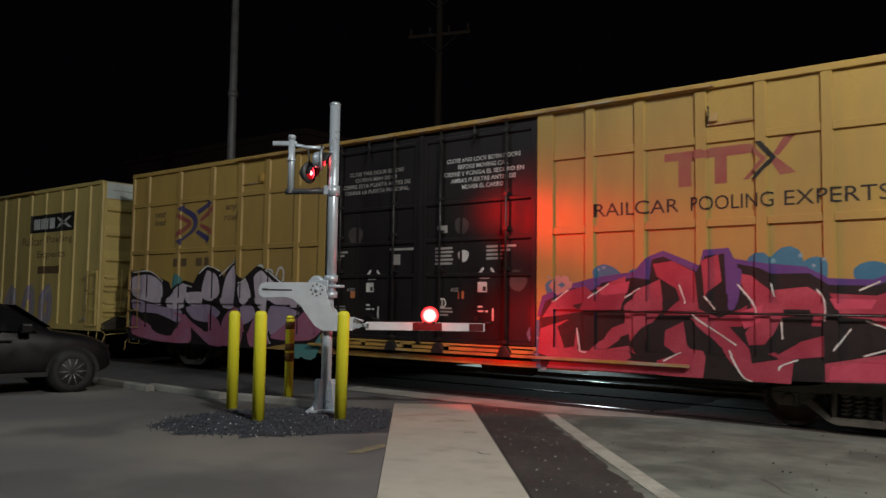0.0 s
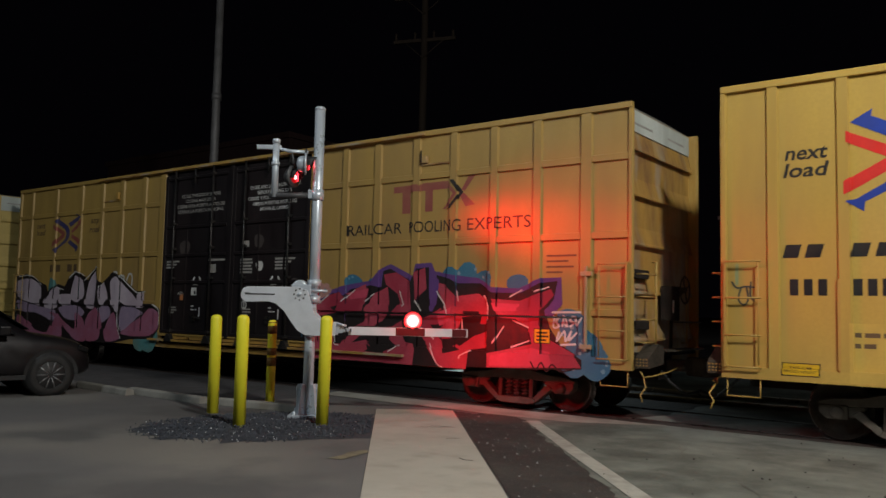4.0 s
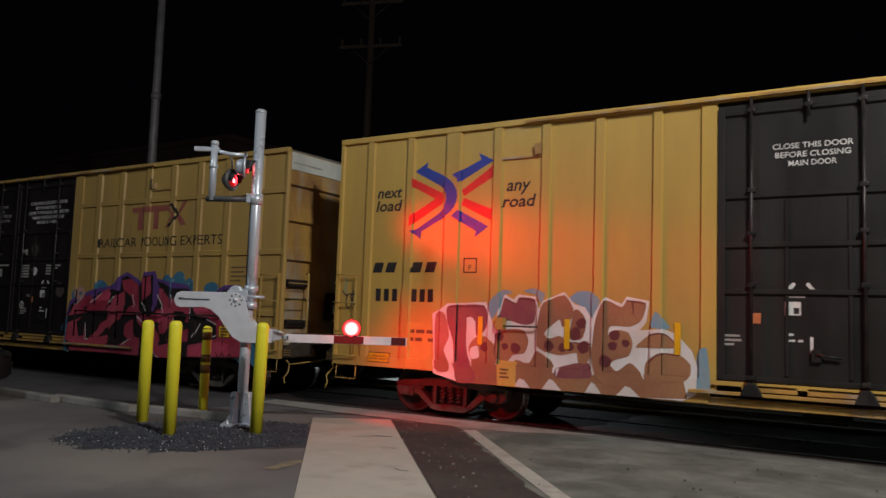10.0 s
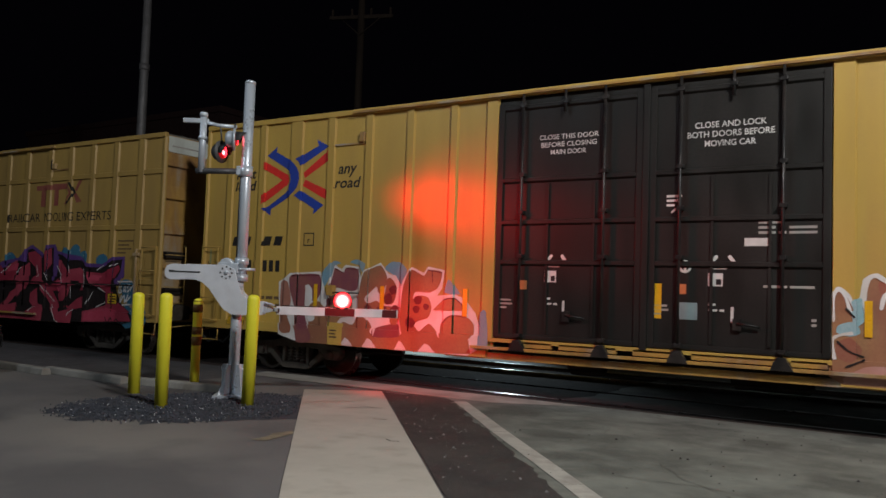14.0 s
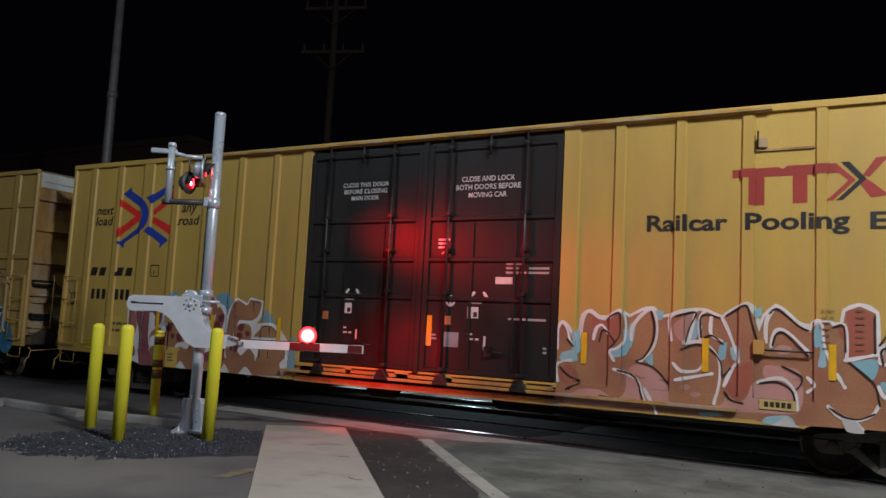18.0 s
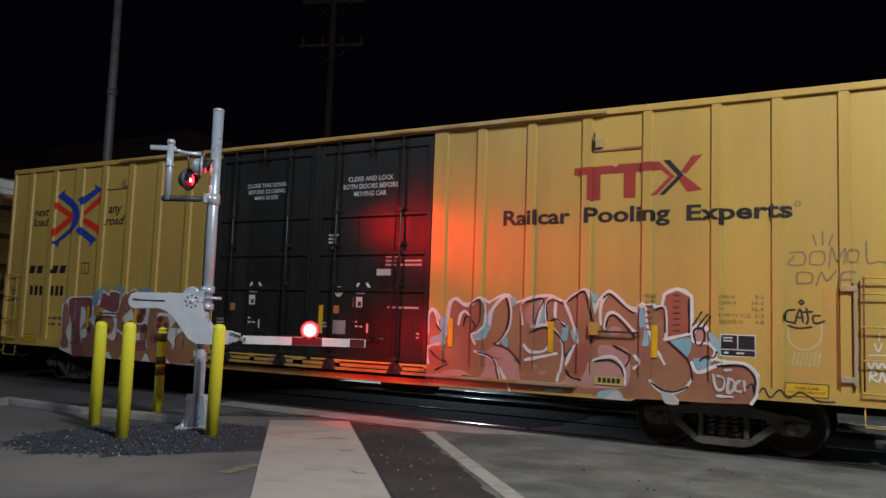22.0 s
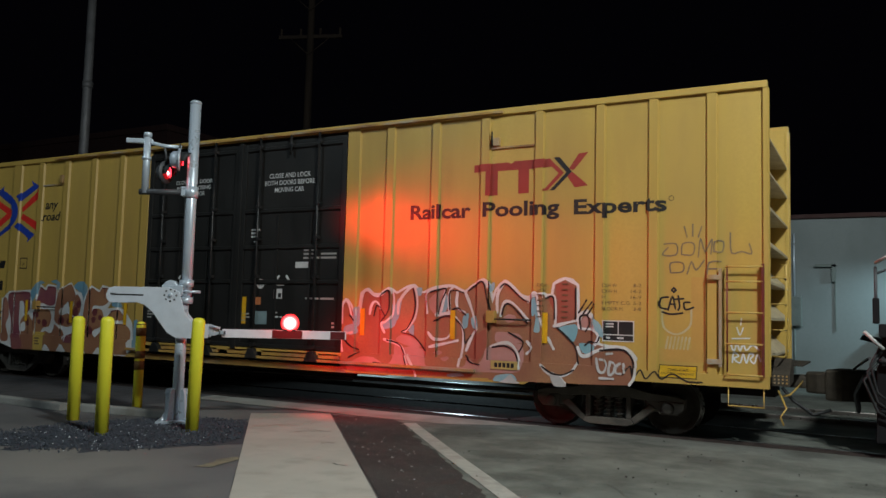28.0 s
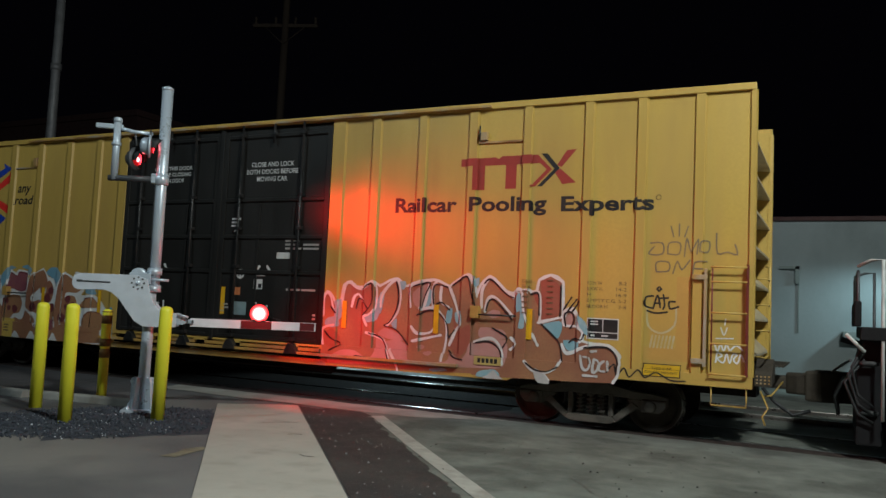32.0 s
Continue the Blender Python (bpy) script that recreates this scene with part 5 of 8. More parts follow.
    box(bm, -1.00, -0.62, -0.035, 0.035, 4.13, 4.20)
    part("top_crossbar", bm, GALV, g, bevel=0.012)
    part("top_crossbar_tube", tube(bmesh.new(), [(-0.66, 0, 4.15), (-0.48, 0, 4.11), (-0.2, 0, 4.10)], 0.028, 12), GALV, g)
    # two flashers, one behind the other, turned along the path
    for k, (x, y, z, angle) in enumerate(((-0.22, -0.06, 3.90, 97), (-0.43, 0.08, 3.72, 66))):
        turn = Matrix.Translation((x, y, z)) @ Matrix.Rotation(radians(angle), 4, "Z")
        bm = bmesh.new()
        lathe(bm, [(0, 0.02), (0.17, 0.015), (0.175, 0.0), (0.17, -0.015), (0.0, -0.02)], "y", 28)
        lathe(bm, [(0.13, 0.02), (0.12, 0.09), (0.08, 0.13), (0, 0.14)], "y", 24)
        bm.transform(turn)
        f = part("flasher", bm, (GALV, DARK_METAL)[k], g, ("silver grey round flasher seen from its edge", "dark round flasher housing")[k])
        bm = bmesh.new()
        lathe(bm, [(0, -0.055), (0.05, -0.052), (0.09, -0.036), (0.105, -0.021)], "y", 24)
        bm.transform(turn)
        part("lens", bm, RED_DIM, f, "deep red lens")
        bm = bmesh.new()
        lathe(bm, [(0, -0.066), (0.022, -0.062), (0.036, -0.052)], "y", 16, (0.012 - 0.03 * k, 0, 0.045 - 0.06 * k))
        bm.transform(turn)
        part("led_cluster", bm, LED_CORE, f, "bright lit red LED cluster")
        # emissive crescent paints the red light on the visor's inner face
        bm = bmesh.new()
        prism(bm, [(0.02, 0.08), (0.055, 0.03), (0.06, -0.03), (0.02, -0.085), (0.035, -0.03), (0.03, 0.02)], -0.058, -0.050)
        bm.transform(turn)
        part("visor_glow", bm, RED_CRESCENT, f, "glowing crescent for the red light inside the visor")
        bm = bmesh.new()
        rows_ = []
        for i in range(13):
            a = math.pi * (-0.1 + 1.2 * i / 12)
            rows_.append([bm.verts.new((r * math.cos(a), d, r * math.sin(a))) for r, d in ((0.115, -0.02), (0.112, -0.10 - 0.08 * math.sin(max(0, min(math.pi, a)))), (0.118, -0.10 - 0.08 * math.sin(max(0, min(math.pi, a)))), (0.121, -0.02))])
        for a, b in zip(rows_, rows_[1:]):
            for j in range(4):
                bm.faces.new((a[j], a[(j + 1) % 4], b[(j + 1) % 4], b[j])).smooth = True
        bm.transform(turn)
        part("visor", bm, TRIM, f)
        bm = bmesh.new()
        tube(bm, [(x, y, z + 0.14), (x, y * 0.5, z + 0.24), (x - 0.02, 0, 4.11)], 0.014, 8)
        part("flasher_hanger", bm, DARK_METAL, f)
    part("conduit", tube(bmesh.new(), [(-0.10, -0.03, 2.1), (-0.105, -0.03, 2.8), (-0.10, -0.03, 3.36)], 0.014, 8), TRIM, g)


gate_assembly()


# ---- parked car ----
def parked_car():
    c = thing("parked_car", "dark grey sport utility car parked nose to the kerb", "car", (-15.42, 6.118, 0), turn=80)
    L, Wd = 1.0, 0.92
    # body shell from cross-sections along x: (x, half width, bottom, belt, roof, roof half width)
    secs = [(-2.35, 0.62, 0.50, 0.95, 0.98, 0.50), (-2.28, 0.80, 0.36, 1.02, 1.10, 0.62), (-2.0, 0.90, 0.30, 1.08, 1.50, 0.64), (-1.5, 0.94, 0.28, 1.10, 1.68, 0.66), (-0.6, 0.95, 0.27, 1.08, 1.73, 0.67), (0.1, 0.95, 0.27, 1.06, 1.70, 0.66), (0.55, 0.95, 0.27, 1.05, 1.50, 0.66), (1.05, 0.95, 0.27, 1.06, 1.12, 0.72), (1.5, 0.94, 0.28, 1.02, 1.08, 0.74), (1.9, 0.90, 0.30, 0.93, 1.00, 0.70), (2.12, 0.80, 0.32, 0.80, 0.86, 0.60), (2.20, 0.62, 0.42, 0.66, 0.70, 0.45)]
    bm = bmesh.new()
    rings = []
    for x, hw, zb, belt, roof, rw in secs:
        rings.append([bm.verts.new(p) for p in ((x, -hw * 0.9, zb), (x, -hw, zb + 0.12), (x, -hw * 1.0, (zb + belt) / 2), (x, -hw * 0.97, belt), (x, -rw, roof - 0.03), (x, -rw * 0.6, roof), (x, rw * 0.6, roof), (x, rw, roof - 0.03), (x, hw * 0.97, belt), (x, hw, (zb + belt) / 2), (x, hw, zb + 0.12), (x, hw * 0.9, zb))])
    for a, b in zip(rings, rings[1:]):
        for j in range(len(a)):
            bm.faces.new((a[j], a[(j + 1) % len(a)], b[(j + 1) % len(a)], b[j])).smooth = True
    bm.faces.new(rings[0])
    bm.faces.new(rings[-1][::-1])
    bmesh.ops.recalc_face_normals(bm, faces=bm.faces[:])
    body = part("body", bm, CAR_PAINT, c)
    sub = body.modifiers.new("round", "SUBSURF")
    sub.levels = sub.render_levels = 2
    for s in (-1, 1):
        for pts in (((-1.9, 1.12), (-1.15, 1.12), (-1.15, 1.58), (-1.75, 1.56)), ((-1.08, 1.12), (-0.15, 1.12), (-0.15, 1.62), (-1.08, 1.60)), ((-0.08, 1.12), (0.82, 1.10), (0.40, 1.48), (-0.08, 1.60))):
            bm = bmesh.new()
            v = []
            for x, z in pts:
                y = 0.965 - (z - 1.06) * 0.46
                v.append(bm.verts.new((x, s * y, z)))
            bm.faces.new(v)
            r = bmesh.ops.extrude_face_region(bm, geom=bm.faces[:])
            for e in r["geom"]:
                if isinstance(e, bmesh.types.BMVert):
                    e.co.y -= s * 0.02
            part("side_window", bm, CAR_GLASS, c)
        for x in (-1.40, 1.42):
            w = part("wheel", lathe(bmesh.new(), [(0.24, s * 0.96), (0.30, s * 0.975), (0.355, s * 0.95), (0.37, s * 0.90), (0.37, s * 0.78), (0.34, s * 0.73), (0.22, s * 0.73)], "y", 40, (x, 0, 0.37)), RUBBER, c, "black tyre")
            bm = bmesh.new()
            lathe(bm, [(0.245, s * 0.965), (0.235, s * 0.95), (0.225, s * 0.90), (0.20, s * 0.86), (0, s * 0.86)], "y", 32, (x, 0, 0.37))
            lathe(bm, [(0, s * 0.95), (0.045, s * 0.948), (0.06, s * 0.92)], "y", 16, (x, 0, 0.37))
            rim = part("rim", bm, TRIM, w, "dark rim")
            for k in range(10):
                a = 2 * math.pi * k / 10
                bm = bmesh.new()
                tube(bm, [(x + 0.04 * math.cos(a), s * 0.94, 0.37 + 0.04 * math.sin(a)), (x + 0.235 * math.cos(a), s * 0.955, 0.37 + 0.235 * math.sin(a))], 0.014, 6)
                part("spoke", bm, ALLOY, w)
            bm = bmesh.new()
            for i in range(15):
                a0, a1 = math.pi * i / 15, math.pi * (i + 1) / 15
                q = []
                for a, r, y in ((a0, 0.40, 0.955), (a1, 0.40, 0.955), (a1, 0.46, 0.965), (a0, 0.46, 0.965)):
                    q.append(bm.verts.new((x + r * math.cos(a), s * y, 0.37 + r * math.sin(a))))
                bm.faces.new(q)
            part("arch_trim", bm, TRIM, c)
            bm = bmesh.new()
            lathe(bm, [(0.0, s * 0.952), (0.40, s * 0.952), (0.40, s * 0.60)], "y", 32, (x, 0, 0.37))
            part("wheel_well", bm, TRIM, c)
        bm = bmesh.new()
        prism(bm, [(1.88, 0.80), (2.06, 0.76), (2.10, 0.82), (1.92, 0.90)], *sorted((s * 0.68, s * 0.86)))
        part("headlight", bm, CAR_GLASS, c, "clear headlight", bevel=0.01)
        bm = bmesh.new()
        box(bm, 0.50, 0.68, *sorted((s * 0.98, s * 1.16)), 1.08, 1.24)
        part("door_mirror", bm, CAR_PAINT, c, bevel=0.03)
        bm = bmesh.new()
        box(bm, -1.0, 1.0, *sorted((s * 0.955, s * 0.97)), 0.30, 0.38)
        part("sill_trim", bm, TRIM, c, bevel=0.005)
        for x in (-0.55, 0.30):
            bm = bmesh.new()
            box(bm, x - 0.10, x + 0.10, *sorted((s * 0.955, s * 0.985)), 0.93, 0.96)
            part("door_handle", bm, CAR_PAINT, c, bevel=0.006)
    bm = bmesh.new()
    v = [bm.verts.new(p) for p in ((0.52, -0.60, 1.545), (0.52, 0.60, 1.545), (1.08, 0.70, 1.16), (1.08, -0.70, 1.16))]
    bm.faces.new(v)
    r = bmesh.ops.extrude_face_region(bm, geom=bm.faces[:])
    for e in r["geom"]:
        if isinstance(e, bmesh.types.BMVert):
            e.co.z += 0.02
    part("windscreen", bm, CAR_GLASS, c)
    bm = bmesh.new()
    box(bm, 2.15, 2.22, -0.55, 0.55, 0.42, 0.66)
    part("grille", bm, TRIM, c, bevel=0.02)


parked_car()


# ---- white building, far building, poles ----
def white_building():
    b = thing("white_building", "low white painted block building beyond the track", "building", (0, 0, 0))
    bm = bmesh.new()
    box(bm, -7.4, 16.0, 23.5, 31.0, 0.0, 4.50)
    part("wall", bm, BLDG_WHITE, b)
    # parapet takes a dark colour that stands for the unlit top of the wall
    bm = bmesh.new()
    box(bm, -7.5, 16.1, 23.42, 31.1, 4.50, 4.62)
    part("parapet", bm, BLDG_DARK, b, "parapet coloured dark for the unlit wall top", bevel=0.02)
    bm = bmesh.new()
    box(bm, -1.40, -0.90, 23.40, 23.5, 3.20, 3.27)
    box(bm, -1.0, -0.90, 23.40, 23.5, 2.80, 3.27)
    box(bm, -0.93, -0.90, 23.47, 23.5, 1.5, 2.80)
    part("conduit_bracket", bm, GREY_BOX, b, "grey bent conduit on the wall")
    bm = bmesh.new()
    box(bm, 0.15, 0.75, 23.1, 23.5, 1.35, 1.60)
    part("wall_box", bm, GREY_BOX, b, bevel=0.02)
    # small hooked shadows on the blocks, drawn as thin grey shapes
    bm = bmesh.new()
    for i in range(22):
        for j in range(8):
            x = -7.2 + i * 0.16 + 0.08 * (j % 2)
            z = 0.6 + j * 0.42
            prism(bm, [(x, z), (x + 0.05, z + 0.01), (x + 0.07, z + 0.09), (x + 0.05, z + 0.09), (x + 0.035, z + 0.03), (x, z + 0.02)], 23.47, 23.499)
    tagged(part("wall_shadow_mark", bm, GREY_BOX, b, "rows of small grey marks for shadows on the wall"), kind="stuff")
    bm = bmesh.new()
    box(bm, -2.0, 16, 23.30, 23.49, 0.0, 0.35)
    part("plinth", bm, CURB, b, bevel=0.02)


white_building()


def utility_box():
    u = thing("utility_cabinet", "grey green utility cabinet with a conduit on the white wall", "cabinet", (-1.86, 23.5, 0))
    part("cabinet", box(bmesh.new(), -0.13, 0.13, -0.22, -0.002, 1.61, 2.41), GREY_BOX, u, bevel=0.015)
    part("door", box(bmesh.new(), -0.115, 0.115, -0.232, -0.221, 1.64, 2.38), GREY_BOX, u, bevel=0.004)
    part("conduit", tube(bmesh.new(), [(-0.05, -0.06, 2.41), (-0.05, -0.06, 4.10)], 0.03, 10), GALV, u)
    part("drop_conduit", tube(bmesh.new(), [(-0.05, -0.06, 0.0), (-0.05, -0.06, 1.61)], 0.03, 10), GREY_BOX, u)


utility_box()


def far_building():
    b = thing("far_building", "dim dark brick building far beyond the train", "building", (0, 0, 0))
    part("wall", box(bmesh.new(), -62.0, -40.0, 36.0, 46.0, 0.0, 13.0), BLDG_DARK, b)
    part("parapet", box(bmesh.new(), -62.2, -39.8, 35.8, 46.2, 13.0, 13.4), BLDG_DARK, b, bevel=0.03)


far_building()


def steel_pole():
    p = thing("light_pole", "tall weathered steel pole rising behind the train", "pole", (-26.57, 19.92, 0))
    part("shaft", tube(bmesh.new(), [(0, 0, 0), (0, 0, 9), (-0.05, 0, 18)], 0.20, 20, 0.14), POLE_STEEL, p)
    part("base", lathe(bmesh.new(), [(0, 0), (0.34, 0), (0.34, 0.4), (0.2, 0.45)], n=20), POLE_STEEL, p)
    part("joint_collar", lathe(bmesh.new(), [(0.17, 10.0), (0.20, 10.0), (0.20, 10.25), (0.17, 10.25)], n=20), POLE_STEEL, p)


steel_pole()


def utility_pole():
    p = thing("utility_pole", "dim wooden utility pole with crossarms beyond the train", "utility pole", (-19.5, 24.5, 0), turn=20)
    part("shaft", tube(bmesh.new(), [(0, 0, 0), (0, 0, 18)], 0.18, 14, 0.12), WOOD_DARK, p)
    for z in (12.4, 14.2):
        arm = part("crossarm", box(bmesh.new(), -1.3, 1.3, -0.07, 0.07, z, z + 0.14), WOOD_DARK, p, bevel=0.01)
        for x in (-1.2, -0.4, 0.4, 1.2):
            part("insulator", lathe(bmesh.new(), [(0, 0.30), (0.04, 0.28), (0.06, 0.2), (0.035, 0.16), (0.06, 0.1), (0.03, 0)], n=12, at=(x, 0, z + 0.14)), WOOD_DARK, arm)
        for s in (-1, 1):
            part("brace", tube(bmesh.new(), [(s * 0.8, -0.08, z), (0, -0.16, z - 0.7)], 0.02, 6), WOOD_DARK, arm)


utility_pole()


# ---- locomotive coupled behind the boxcar: its front platform ----
def locomotive():
    v = thing("locomotive", "black locomotive end with steps, handrails and coupler", "locomotive", (0, TRACK_Y, 0), "cars of the freight train")
    x0 = 8.14
    part("pilot_plate", prism(bmesh.new(), [(x0, 0.20), (x0 + 0.30, 0.20), (x0 + 0.30, 1.55), (x0 + 0.10, 1.55), (x0 + 0.02, 1.2)], -1.18, 1.18), LOCO_BLACK, v, bevel=0.02)
    part("deck", box(bmesh.new(), x0 + 0.05, x0 + 6.0, -1.45, 1.45, 1.55, 1.72), LOCO_BLACK, v, bevel=0.015)
    part("end_screen", box(bmesh.new(), x0 - 0.02, x0 + 0.06, -1.30, 1.30, 1.72, 2.05), LOCO_BLACK, v, bevel=0.02)
    part("frame_beam", box(bmesh.new(), x0 + 0.35, x0 + 6.0, -0.7, 0.7, 0.9, 1.55), LOCO_BLACK, v)
    for s in (-1, 1):
        y = s * 1.42
        part("end_handrail", tube(bmesh.new(), [(x0 + 0.02, s * 1.25, 1.72), (x0 + 0.02, s * 1.25, 2.44), (x0 + 0.02, s * 0.45, 2.44), (x0 + 0.02, s * 0.45, 1.72)], 0.02, 8), DARK_METAL, v)
        part("side_handrail", tube(bmesh.new(), [(x0 + 0.30, y, 0.55), (x0 + 0.30, y, 2.58), (x0 + 0.16, y, 2.57), (x0 + 0.02, s * 1.28, 2.50)], 0.022, 8), STEP_WHITE if s < 0 else DARK_METAL, v, "pale grab rail")
        part("rear_handrail", tube(bmesh.new(), [(x0 + 1.15, y, 0.7), (x0 + 1.15, y, 2.58)], 0.022, 8), DARK_METAL, v)
        well = part("step_well", prism(bmesh.new(), [(x0 + 0.33, 0.22), (x0 + 1.15, 0.22), (x0 + 1.15, 1.70), (x0 + 0.33, 1.70)], *sorted((s * 0.95, s * 0.99))), LOCO_BLACK, v)
        for z in (0.30, 0.66, 1.02, 1.38):
            part("step", box(bmesh.new(), x0 + 0.40, x0 + 1.12, *sorted((s * 1.0, s * 1.44)), z, z + 0.03), LOCO_BLACK, well, bevel=0.006)
            for dz in (-0.02, 0.04):
                bm = bmesh.new()
                box(bm, x0 + 0.40, x0 + 1.10, *sorted((s * 1.441, s * 1.455)), z + dz, z + dz + 0.018)
                part("step_edge", bm, STEP_WHITE, well, "white painted step edge")
    part("coupler", prism(bmesh.new(), [(7.50, -0.26), (7.58, -0.10), (7.66, -0.02), (7.60, 0.12), (7.72, 0.24), (7.95, 0.2), (8.05, 0.12), (8.30, 0.12), (8.30, -0.12), (8.05, -0.12), (7.95, -0.2), (7.72, -0.3)], 0.62, 1.06, "xy"), COUPLER, v, bevel=0.04)
    for k, (y, z, r) in enumerate(((-1.28, 1.25, 0.035), (-1.10, 0.98, 0.045), (-1.22, 0.62, 0.04), (-1.0, 1.40, 0.03))):
        part("hose_coupling", lathe(bmesh.new(), [(0, -0.12), (r * 0.7, -0.12), (r, -0.07), (r, 0.04), (r * 0.6, 0.10), (0, 0.10)], "x", 12, (x0 + 0.16, y, z)), TRIM, v)
    for k in range(3):
        part("jumper_cable", tube(bmesh.new(), [(x0 + 0.10, -1.25, 1.5 - 0.1 * k), (x0 - 0.05 - 0.04 * k, -1.30, 1.2 - 0.1 * k), (x0 + 0.02, -1.28, 0.85 - 0.12 * k), (x0 + 0.2, -1.25, 0.7 - 0.1 * k)], 0.018, 6), TRIM, v)
    part("drop_step", prism(bmesh.new(), [(7.95, 1.50), (8.28, 1.42), (8.28, 1.50), (7.99, 1.56)], -0.45, 0.45), LOCO_BLACK, v, bevel=0.01)
    for k in range(4):
        y = -1.0 + 0.22 * k
        part("air_hose", tube(bmesh.new(), [(x0 + 0.0, y, 1.05), (x0 - 0.14, y, 1.0), (x0 - 0.24, y, 0.78), (x0 - 0.2, y, 0.55)], 0.024, 8), TRIM, v)
    part("cut_lever", tube(bmesh.new(), [(x0 - 0.06, -1.3, 1.28), (x0 - 0.08, -0.7, 1.25), (x0 - 0.22, -0.2, 1.12), (x0 - 0.32, -0.1, 1.02)], 0.018, 8), DARK_METAL, v)
    part("lever_handle", tube(bmesh.new(), [(x0 - 0.12, -1.36, 1.62), (x0 + 0.10, -1.36, 1.40)], 0.024, 8), STEP_WHITE, v, "pale lever handle")
    truck(v, x0 + 3.2)
    return v


loco = locomotive()


# ---- lettering, logos, stickers and graffiti on the cars ----
# outlines of the sprayed pieces, drawn in x and z on the side

ART = {}


def outline(key, *points):
    ART.setdefault(key, []).append(list(points))


outline("br_base", (-0.04, 0.99), (-0.01, 1.26), (0, 1.5), (-0.01, 1.74), (0.07, 1.89), (0.17, 1.8), (0.24, 1.65), (0.35, 1.8), (0.38, 2.01), (0.5, 2.07), (0.61, 1.99), (0.78, 1.99), (0.94, 2.09), (1.08, 2.01), (1.27, 2.11), (1.42, 2.14), (1.54, 2.02), (1.68, 2.05), (1.85, 2.11), (2.04, 2.14), (2.16, 2.13), (2.37, 2.04), (2.46, 2.11), (2.7, 2.24), (2.81, 2.04), (2.86, 0.72), (2.18, 0.7), (1.34, 0.68), (0.69, 0.68), (0.12, 0.69), (-0.04, 0.77))
outline("br_base", (2.77, 2.14), (2.85, 1.88), (2.92, 2.08), (3.06, 2.22), (3.19, 2.13), (3.33, 2), (3.46, 1.97), (3.7, 2.03), (3.77, 1.99), (3.86, 2.02), (3.89, 2.19), (4.05, 2.26), (4.23, 2.17), (4.24, 1.67), (4.31, 1.74), (4.39, 1.78), (4.46, 1.71), (4.45, 1.56), (4.57, 1.45), (4.56, 1.31), (4.73, 1.27), (4.96, 1.26), (5.11, 1.13), (5.12, 0.89), (5.05, 0.75), (4.57, 0.73), (4.1, 0.72), (3.34, 0.7), (2.83, 0.7))
outline("br_pink", (0.36, 0.92), (0.67, 0.94), (0.92, 0.82), (1.05, 0.94), (1.06, 1.17), (1.21, 1.12), (1.45, 1.17), (1.66, 1.07), (1.72, 0.82), (2.37, 0.87), (2.44, 1.02), (2.62, 0.92), (2.73, 1.04), (2.8, 1.21), (3.36, 1.27), (3.35, 0.86), (2.86, 0.81), (1.55, 0.76), (0.14, 0.7))
outline("br_pink", (1.73, 1.94), (1.99, 2.1), (1.9, 1.71), (1.77, 1.75))
outline("br_pink", (3.04, 1.66), (3.13, 1.72), (3.25, 1.7), (3.24, 1.62), (3.12, 1.59))
outline("br_pink", (4.31, 1.67), (4.41, 1.72), (4.4, 1.55), (4.31, 1.53))
outline("br_pink", (1.83, 1.07), (1.91, 1.11), (1.97, 1.08), (1.91, 1.03))
outline("br_pink", (1.96, 0.98), (2.04, 1.02), (2.12, 0.99), (2.04, 0.94))
outline("br_pink", (2.93, 1.44), (3.31, 1.42), (3.36, 1.29), (2.94, 1.27))
outline("br_pink", (1.2, 1.34), (1.4, 1.3), (1.6, 1.16), (1.32, 1.16), (1.08, 1.24))
outline("br_crimson", (0.52, 2), (0.78, 1.97), (0.92, 2.06), (0.94, 1.73), (0.82, 1.53), (0.76, 1.77), (0.68, 1.86), (0.56, 1.79))
outline("br_crimson", (3.79, 1.98), (3.91, 2), (3.91, 2.18), (4.05, 2.23), (4.2, 2.12), (4.2, 1.69), (3.94, 1.59), (3.9, 1.73))
outline("br_crimson", (0.04, 1.19), (0.2, 1.29), (0.34, 1.13), (0.22, 0.97), (0.07, 1.02))
outline("br_crimson", (2.39, 1.78), (2.46, 1.6), (2.56, 1.38), (2.76, 1.48), (2.78, 1.23), (2.7, 1.04), (2.58, 0.96), (2.46, 1.05), (2.39, 1.17), (2.49, 1.35))
outline("br_blue", (0.22, 1.75), (0.33, 1.79), (0.34, 1.65), (0.25, 1.63))
outline("br_blue", (0.07, 1.44), (0.25, 1.49), (0.32, 1.35), (0.2, 1.3), (0.05, 1.34))
outline("br_blue", (1, 1.84), (1.08, 1.82), (1.12, 1.69), (1.05, 1.47), (0.88, 1.42), (0.84, 1.51), (1, 1.6))
outline("br_blue", (1.44, 2.11), (1.57, 2.12), (1.55, 1.99), (1.47, 2))
outline("br_blue", (1.95, 1.87), (2.01, 1.99), (2.02, 1.72), (1.92, 1.71))
outline("br_blue", (1.33, 1.41), (1.43, 1.51), (1.43, 1.32))
outline("br_blue", (2.48, 1.64), (2.59, 1.68), (2.62, 1.47), (2.52, 1.49))
outline("br_blue", (2.79, 2.16), (2.88, 2.22), (2.88, 2.1), (2.81, 2.07))
outline("br_blue", (3.57, 1.92), (3.63, 1.86), (3.67, 1.48), (3.57, 1.47), (3.6, 1.66))
outline("br_blue", (3.94, 1.53), (4.21, 1.6), (4.26, 1.51), (4.2, 1.34), (4.08, 1.4))
